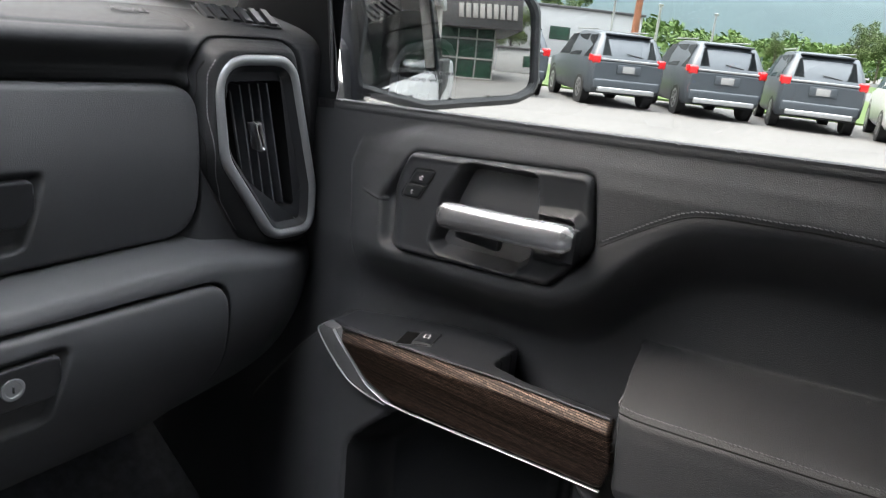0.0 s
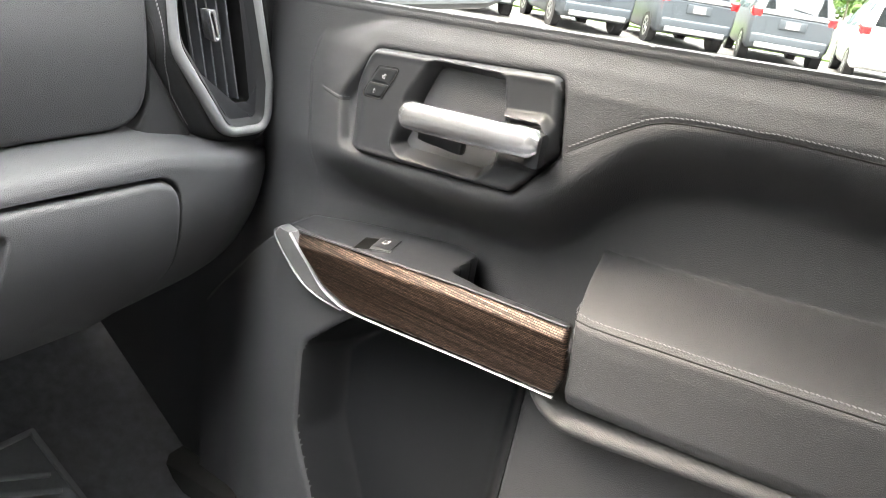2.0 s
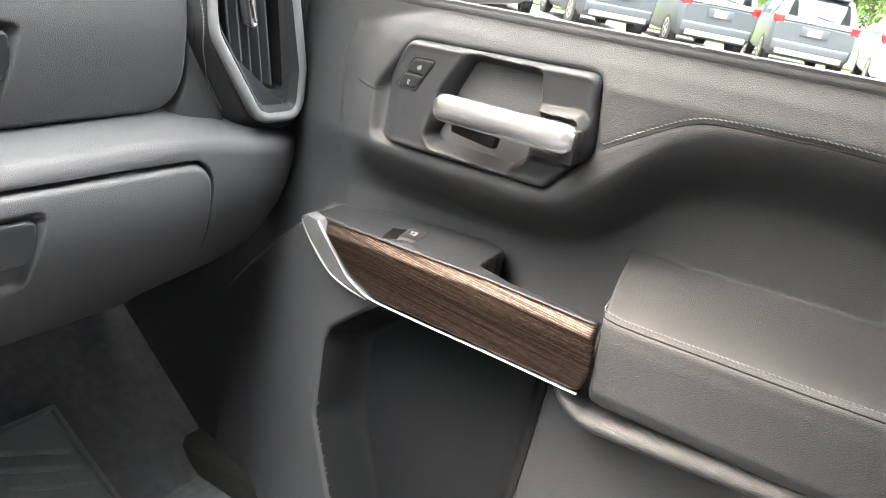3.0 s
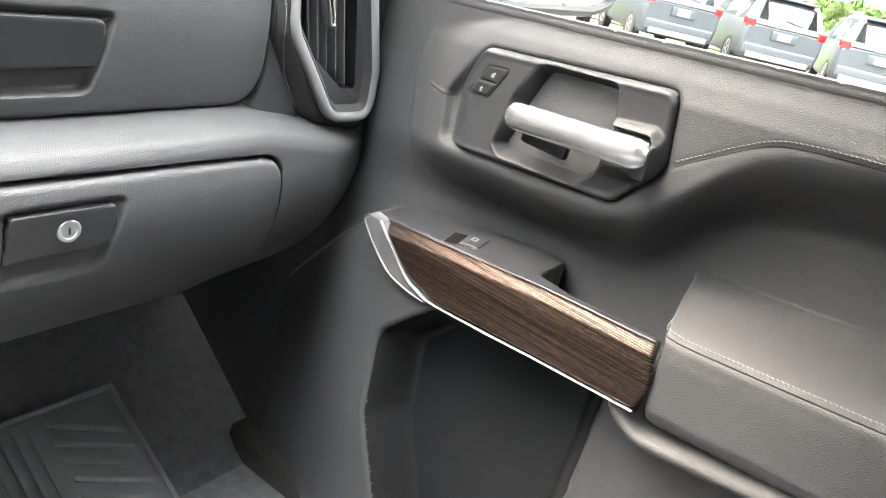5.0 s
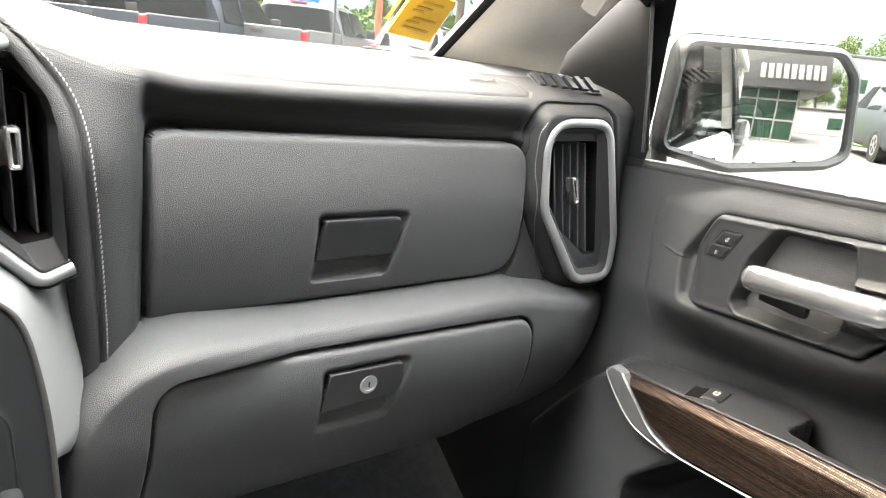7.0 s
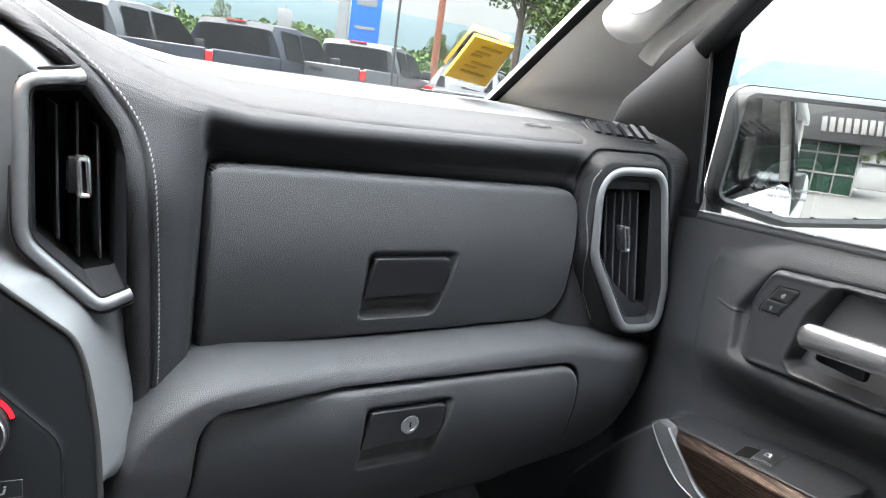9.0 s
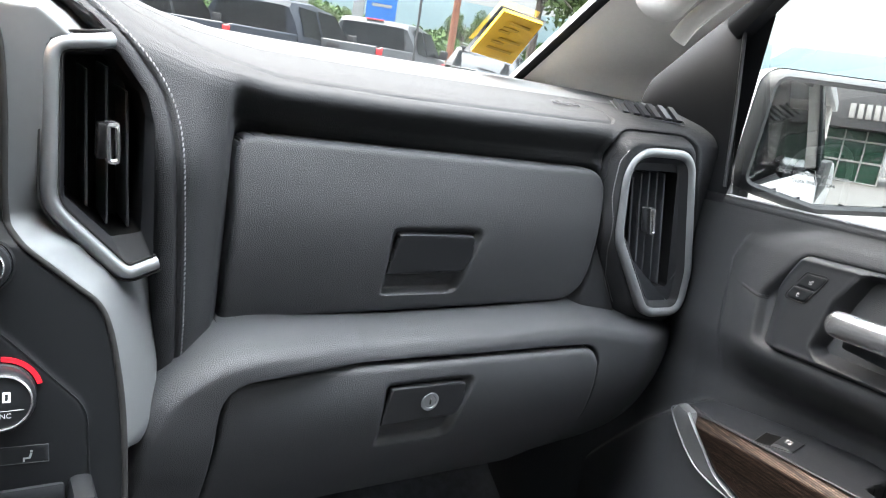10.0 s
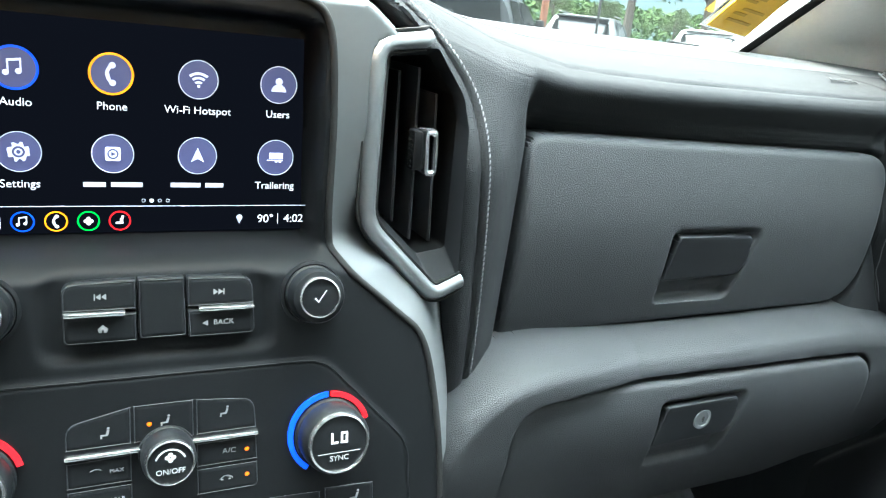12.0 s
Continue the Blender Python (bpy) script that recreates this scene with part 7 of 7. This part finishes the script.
def pickup(name, paint, label):
    c = empty(name, label, "pickup truck")
    st = [(-0.45, 0.55, 1.30, 1.80, 0.97, 1.0, 0.76), (-0.38, 0.5, 1.30, 1.90, 0.98, 1.0, 0.76), (0.5, 0.5, 1.28, 1.93, 0.98, 1.0, 0.76), (1.3, 0.5, 1.25, 1.86, 0.98, 1.0, 0.74), (2.0, 0.5, 1.24, 1.36, 0.98, 1.0, 0.80), (2.9, 0.5, 1.18, 1.30, 0.97, 0.98, 0.78), (3.2, 0.55, 1.05, 1.16, 0.92, 0.94, 0.74)]
    piece("cab", car_shell(st), paint, c)
    for s in (-1, 1):
        part("bed_side", bm_box((s * 0.945, -1.50, 1.00), (0.10, 2.1, 0.68), 0.035, 3), paint, c)
        part("tail_light", bm_box((s * 0.91, -2.565, 1.215), (0.13, 0.06, 0.20), 0.03, 3), LENS, c, "red tail light")
        for y0, y1, t0, t1 in ((-0.25, 0.45, -0.22, 0.45), (0.52, 1.75, 0.52, 1.28)):
            quad_part("side_window", [(s * 1.012, y0, 1.33), (s * 1.012, y1, 1.30), (s * 0.825, t1, 1.80), (s * 0.825, t0, 1.82)], TINT, c)
        part("door_mirror", bm_box((s * 1.12, 1.55, 1.40), (0.20, 0.10, 0.20), 0.03), BLACKTRIM, c)
        for y in (-1.42, 2.15):
            wheel(c, s * 0.86, y, 0.42, 0.28)
    quad_part("rear_window", [(-0.76, -0.475, 1.36), (0.76, -0.475, 1.36), (0.68, -0.472, 1.79), (-0.68, -0.472, 1.79)], TINT, c)
    part("tailgate", bm_box((0, -2.56, 1.06), (1.70, 0.07, 0.56), 0.03, 3), paint, c)
    part("tailgate_handle", bm_box((0, -2.60, 1.24), (0.26, 0.02, 0.08), 0.01), BLACKTRIM, c)
    part("bed_floor", bm_box((0, -1.5, 0.75), (1.8, 2.1, 0.08)), BLACKTRIM, c)
    part("rear_bumper", bm_box((0, -2.66, 0.66), (1.80, 0.16, 0.20), 0.04, 3), STEEL, c)
    part("number_plate", bm_box((0, -2.745, 0.66), (0.31, 0.012, 0.15), 0.004), MARK, c)
    part("roof_light", bm_box((0, -0.42, 1.90), (0.40, 0.04, 0.03), 0.01), LENS, c)
    return c


EYE0 = Vector((0.1, 0.1, 0))
RISE = 0.0115
# the lot climbs gently ahead of the truck
bm = bmesh.new()
fan = [[bm.verts.new((EYE0.x + r * math.sin(radians(a)), EYE0.y + r * math.cos(radians(a)), GROUND + RISE * r + 0.002)) for a in range(-60, 51, 5)] for r in (4, 30, 70, 145)]
foot = [bm.verts.new((v.co.x, v.co.y, GROUND - 0.02)) for v in fan[0]]
for a, b in zip([foot] + fan, fan):
    for k in range(len(a) - 1):
        bm.faces.new((a[k], a[k + 1], b[k + 1], b[k]))
for q in (0, -1):
    low = [bm.verts.new((row[q].co.x, row[q].co.y, GROUND - 0.02)) for row in fan]
    for k in range(3):
        bm.faces.new((fan[k][q], fan[k + 1][q], low[k + 1], low[k]))
tagged(part("lot_slope", bm, CONCRETE, None, "pale grey lot climbing gently"), category="ground", kind="structure")


def park(ob, yaw, dist, heading, tall=1.0):
    """Stands a vehicle on the lot, dist metres from the driver's seat towards yaw, its rear towards us."""
    a = radians(yaw)
    p = EYE0 + Vector((math.sin(a), math.cos(a), 0)) * dist
    ob.matrix_basis = pose(p.x, p.y, GROUND + (RISE * dist if yaw < 50 else 0), 0, 0, -heading) @ Matrix.Diagonal((1, 1, tall, 1))
    return ob


grey = park(suv("suv", SLATE, "slate grey parked SUV with red tail lights"), 69.5, 22.0, 52, 1.09)
tagged(grey, group="parked cars")
for yaw, dist, heading in ((76.5, 22.2, 60), (83.5, 22.4, 74), (61.8, 22.4, 50)):
    o = copy_thing(grey, pose(0, 0, 0))
    park(o, yaw, dist, heading, 1.09)
wsuv = park(suv("suv", WHITE, "white parked SUV with red tail lights"), 90.4, 22.0, 82, 1.09)
tagged(wsuv, group="parked cars")
silver_suv = park(suv("suv", PALE, "silver parked SUV seen from behind"), 35.94, 20.3, 43.7)
tagged(silver_suv, group="parked cars")
o = copy_thing(wsuv, pose(0, 0, 0))
park(o, 44.6, 22.4, 50)
t1 = park(pickup("pickup", NAVY, "dark blue parked pickup truck"), 18.65, 14.75, 49.5)
tagged(t1, group="parked trucks")
t2 = park(pickup("pickup", PALE, "silver parked pickup truck"), 27.1, 17.0, 46)
tagged(t2, group="parked trucks")
o = copy_thing(t2, pose(0, 0, 0))
park(o, 8.2, 14.2, 50)
for k, (yaw, dist) in enumerate(((12, 60), (15, 62), (19, 58), (21.5, 64), (24, 60), (27, 66), (9, 60), (30, 70))):
    o = copy_thing(wsuv if k % 2 else grey, pose(0, 0, 0))
    park(o, yaw, dist, 20 + 90 * (k % 3))


# ---- trees, woods and hills ----
def leaf_crown(rng, n, rx, rz, cz, size):
    """A crown of many small leaf clumps with gaps and an uneven outline."""
    V, F = [], []
    lobes = [(Vector((rng.uniform(-0.7, 0.7) * rx, rng.uniform(-0.7, 0.7) * rx, cz + rng.uniform(-0.75, 0.8) * rz)), rng.uniform(0.28, 0.5)) for _ in range(13)]
    for _ in range(n):
        c, r = rng.choice(lobes)
        d = Vector((rng.gauss(0, 1), rng.gauss(0, 1), rng.gauss(0, 0.8)))
        p = c + d.normalized() * r * rx * rng.uniform(0.5, 1.05)
        a, b = Vector((rng.gauss(0, 1), rng.gauss(0, 1), rng.gauss(0, 1))).normalized(), Vector((rng.gauss(0, 1), rng.gauss(0, 1), rng.gauss(0, 1)))
        b = (b - a * b.dot(a)).normalized()
        s = size * rng.uniform(0.6, 1.3)
        o = len(V)
        V += [tuple(p + a * s), tuple(p + b * s * 0.55), tuple(p - a * s), tuple(p - b * s * 0.55)]
        F.append((o, o + 1, o + 2, o + 3))
    return mesh_of("crown", V, F, False), lobes


def tree(seed, h, rx, label, n=4200, size=0.11):
    rng = random.Random(seed)
    t = empty("tree", label, "tree")
    crown, lobes = leaf_crown(rng, n, rx, h * 0.30, h * 0.66, size)
    piece("crown", crown, LEAF, t, "green leafy crown")
    V, F = [], []
    def limb(a, b, r0, r1, k=7):
        o = len(V)
        d = (b - a).normalized()
        s = d.orthogonal().normalized()
        q = d.cross(s)
        for p, r in ((a, r0), (a.lerp(b, 0.5) + s * r0 * rng.uniform(-1, 1), (r0 + r1) / 2), (b, r1)):
            V.extend(tuple(p + s * r * math.cos(2 * math.pi * j / k) + q * r * math.sin(2 * math.pi * j / k)) for j in range(k))
        for i in range(2):
            for j in range(k):
                F.append((o + i * k + j, o + i * k + (j + 1) % k, o + (i + 1) * k + (j + 1) % k, o + (i + 1) * k + j))
    top = Vector((0, 0, h * 0.72))
    limb(Vector((0, 0, -0.1)), Vector((0.05, 0, h * 0.4)), h * 0.022, h * 0.016)
    limb(Vector((0.05, 0, h * 0.4)), top, h * 0.016, h * 0.006)
    for c, r in lobes:
        limb(Vector((0.03, 0, h * rng.uniform(0.3, 0.6))), c, h * 0.009, h * 0.003, 5)
    piece("trunk", mesh_of("trunk", V, F), BARK, t)
    return t


near_tree = tree(3, 7.5, 2.0, "young leafy tree with a slim trunk")
park(near_tree, 38.4, 24.5, 0)
second = tree(8, 8.5, 2.4, "leafy green tree beside the lot")
park(second, 43.8, 27, 0)
big = tree(15, 11, 4.0, "broad leafy green tree", 9000, 0.15)
park(big, 66, 125, 0)
rngp = random.Random(5)
for k in range(30):
    o = copy_thing(rngp.choice((big, second)), pose(0, 0, 0))
    yaw = rngp.uniform(-25, 118)
    park(o, yaw, rngp.uniform(85, 140), rngp.uniform(0, 360))
    s = rngp.uniform(0.5, 0.85)
    o.scale = (s, s, s * rngp.uniform(0.85, 1.1))

# far woods: one band of foliage clumps
rng = random.Random(11)
V, F = [], []
for _ in range(60000):
    a = radians(rng.uniform(-45, 140))
    d = rng.uniform(150, 200)
    hmax = 6.5 + 3 * noise.noise(Vector((a * 9, 0, 0))) + 2 * noise.noise(Vector((a * 40, 3, 0)))
    p = Vector((math.sin(a) * d, math.cos(a) * d, GROUND + (1.5 if a < radians(50) else 0) + hmax * math.sqrt(rng.random())))
    u, w = Vector((rng.gauss(0, 1), rng.gauss(0, 1), rng.gauss(0, 1))).normalized(), Vector((rng.gauss(0, 1), rng.gauss(0, 1), rng.gauss(0, 1))).normalized()
    s = rng.uniform(0.3, 0.85)
    o = len(V)
    V += [tuple(p + u * s), tuple(p + w * s * 0.7), tuple(p - u * s), tuple(p - w * s * 0.7)]
    F.append((o, o + 1, o + 2, o + 3))
piece("far_woods", mesh_of("far_woods", V, F, False), WOODS, None, "band of green woods beyond the road", "woods", "stuff")


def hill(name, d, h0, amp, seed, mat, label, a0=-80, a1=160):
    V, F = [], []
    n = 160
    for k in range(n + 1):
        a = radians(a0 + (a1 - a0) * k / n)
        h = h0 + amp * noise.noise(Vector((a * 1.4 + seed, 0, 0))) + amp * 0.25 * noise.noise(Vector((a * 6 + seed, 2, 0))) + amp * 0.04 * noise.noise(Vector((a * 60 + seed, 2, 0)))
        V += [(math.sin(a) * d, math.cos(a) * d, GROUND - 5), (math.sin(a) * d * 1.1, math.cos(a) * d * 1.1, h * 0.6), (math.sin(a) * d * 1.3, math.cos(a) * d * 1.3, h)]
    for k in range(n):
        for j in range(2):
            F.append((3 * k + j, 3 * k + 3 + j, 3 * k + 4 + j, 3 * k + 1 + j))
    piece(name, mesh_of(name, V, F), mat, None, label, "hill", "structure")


hill("backdrop_hill", 620, 66, 13, 1.7, HILL, "wooded hills with blue green haze in their colour")

# ---- poles, sign, rail and buildings ----
def pole(name, yaw, dist, h, r, mat, label, category="pole", head=None):
    p = empty(name, label, category)
    part("shaft", bm_lathe([(r, -0.2), (r * 0.95, h * 0.5), (r * 0.8, h)], 14), mat, p)
    if head == "lamp":
        part("arm", bm_box((0, 0.3, h), (0.08, 0.7, 0.06), 0.02), STEEL, p)
        part("lamp_head", bm_box((0, 0.75, h - 0.02), (0.30, 0.60, 0.10), 0.03), STEEL, p)
        part("lamp_head", bm_box((0, -0.45, h - 0.02), (0.30, 0.60, 0.10), 0.03), STEEL, p)
    if head == "sign":
        part("sign_plate", bm_box((0, -0.06, h - 0.5), (0.55, 0.02, 0.7), 0.01), MARK, p)
    park(p, yaw, dist, yaw)
    return p


pole("utility_pole", 32.5, 34, 11, 0.16, RUST, "red brown utility pole")
pole("utility_pole", 71.5, 36, 11, 0.16, RUST, "red brown utility pole")
pole("lamp_post", 69.8, 52, 4.6, 0.09, STEEL, "grey lot lamp post", "street lamp", "lamp")
pole("lamp_post", 73.0, 48, 4.2, 0.09, STEEL, "grey lot lamp post", "street lamp", "lamp")
pole("lamp_post", 76.8, 60, 4.6, 0.09, STEEL, "grey lot lamp post", "street lamp", "lamp")
pole("lamp_post", 13.5, 40, 9, 0.10, STEEL, "grey lot lamp post", "street lamp", "lamp")
pole("road_sign", 21.2, 30, 3.2, 0.05, STEEL, "white road sign on a thin post", "road sign", "sign")
bs = empty("dealer_sign", "tall blue and grey dealer sign panel", "sign")
part("post_panel", bm_box((-0.68, 0, 3.6), (0.45, 0.35, 7.2), 0.03), STEEL, bs)
part("blue_panel", bm_box((0.22, 0, 4.5), (1.20, 0.30, 4.8), 0.03), BLUE, bs, "blue sign face")
for k in range(2):
    part("lettering_bar", bm_box((0.22, -0.16, 2.85 + 1.05 * k), (0.80, 0.02, 0.12 + 0.30 * k), 0.03), MARK, bs)
park(bs, 26.6, 31, 26.6)
rail = empty("guard_rail", "galvanised roadside guard rail", "guard rail")
h = Vector((math.sin(ROWYAW), math.cos(ROWYAW), 0))
r_ = Vector((h.y, -h.x, 0))
o = Vector((20, 4, GROUND)) + h * 56
v, f = sweep([tuple(o + r_ * s + Vector((0, 0, 0.65))) for s in np.linspace(-70, 60, 30)], [(-0.15, 0.02), (-0.08, -0.03), (0, 0.02), (0.08, -0.03), (0.15, 0.02), (0.15, 0.04), (0, 0.05), (-0.15, 0.04)], up=tuple(-h))
piece("rail", mesh_of("rail", v, f), STEEL, rail)
for s in np.linspace(-70, 60, 34):
    p = o + r_ * s
    part("post", bm_box((p.x, p.y, p.z + 0.35), (0.12, 0.12, 0.8)), STEEL, rail)


def low_building(yaw, dist, w, d, hgt, heading, label):
    b = empty("low_building", label, "building")
    part("wall", bm_box((0, 0, hgt / 2), (w, d, hgt), 0.05), WALLGREY, b)
    part("roof", bm_box((0, 0, hgt + 0.1), (w + 0.4, d + 0.4, 0.25), 0.05), CHARCOAL, b)
    for k in range(int(w // 4)):
        part("window", bm_box((-w / 2 + 2 + 4 * k, -d / 2 - 0.02, hgt * 0.5), (2.0, 0.06, 1.2), 0.02), SHOPGLASS, b)
    park(b, yaw, dist, heading)
    return b


low_building(63.0, 78, 22, 10, 4.6, 50, "long pale flat-roofed building")

# dealership behind the truck, seen in the door mirror
dealer = empty("dealership", "dealership building with charcoal fascia and tall glass front", "building")
part("roof_fascia", bm_box((-1, 0, 4.45), (18, 9.4, 2.6), 0.06), CHARCOAL, dealer, "charcoal fascia band")
part("wall", bm_box((4.3, 0.4, 1.9), (7.2, 7.6, 3.8), 0.05), CHARCOAL, dealer)
part("back_wall", bm_box((-4, 3.4, 1.9), (9, 0.3, 3.8), 0.05), WALLGREY, dealer)
for k in range(5):
    for j in range(3):
        part("pane", bm_box((-7.2 + k * 1.45, -3.6, 0.62 + 1.25 * j), (1.36, 0.06, 1.18), 0.01), SHOPGLASS, dealer)
for k in range(6):
    part("mullion", bm_box((-7.95 + k * 1.45, -3.66, 1.9), (0.10, 0.14, 3.8), 0.01), MARK, dealer)
for j in range(4):
    part("transom", bm_box((-4.3, -3.66, 0.03 + 1.25 * j), (7.4, 0.14, 0.10), 0.01), MARK, dealer)
for k in range(9):
    part("sign_bar", bm_box((-5.2 - k * 0.52, -4.76, 4.15), (0.36, 0.08, 0.85), 0.02), MARK, dealer, "white fascia lettering bar")
dealer.matrix_basis = pose(-4.3, -23.1, GROUND, 0, 0, 180)
van = low_building(0, 30, 7, 3, 2.6, 0, "long white box body parked behind the lot")
van.matrix_basis = pose(9.5, -36, GROUND, 0, 0, 180)
for k in range(9):
    o = copy_thing(second if k % 2 else big, pose(4 + k * 4.2, -48 - 5 * (k % 3), GROUND, 0, 0, 40 * k))

# own truck behind the front door, seen in the mirror
own = empty("pickup_truck", "white truck side with dark rear door glass and bed", "truck")
bm = bmesh.new()
rows = []
for y, g in ((-0.63, 0), (-1.7, 0), (-1.72, 0.01), (-3.6, 0.0)):
    rows.append([bm.verts.new((x - g, y, z)) for x, z in ((0.955, 0.72), (1.005, 0.95), (1.015, 1.25), (0.985, 1.46), (0.955, 1.535), (0.88, 1.55))])
for a, b in zip(rows, rows[1:]):
    for k in range(5):
        bm.faces.new((a[k], a[k + 1], b[k + 1], b[k]))
part("side_panel", bm, WHITE, own)
GLOSSGLASS = material("glossy dark rear door glass", (0.01, 0.012, 0.013), 0.03, vary=0.1, scale=2, spec=1.0, rvary=0.01)
quad_part("rear_door_window", [(0.935, -0.66, 1.56), (0.935, -1.45, 1.57), (0.86, -1.30, 1.98), (0.86, -0.66, 2.0)], GLOSSGLASS, own)
part("bed", bm_box((0, -2.7, 1.15), (1.86, 1.9, 0.7), 0.04), WHITE, own)
part("bonnet", bm_box((0, 2.1, 1.18), (1.84, 1.7, 0.46), 0.12, 4), WHITE, own)
v, f = sweep([(0.80, 1.35, 1.30), (0.80, 1.36, 2.10)], oval(0.005, 0.005, 6), up=(1, 0, 0))
piece("antenna", mesh_of("antenna", v, f), BLACKTRIM, own, "thin black antenna mast")
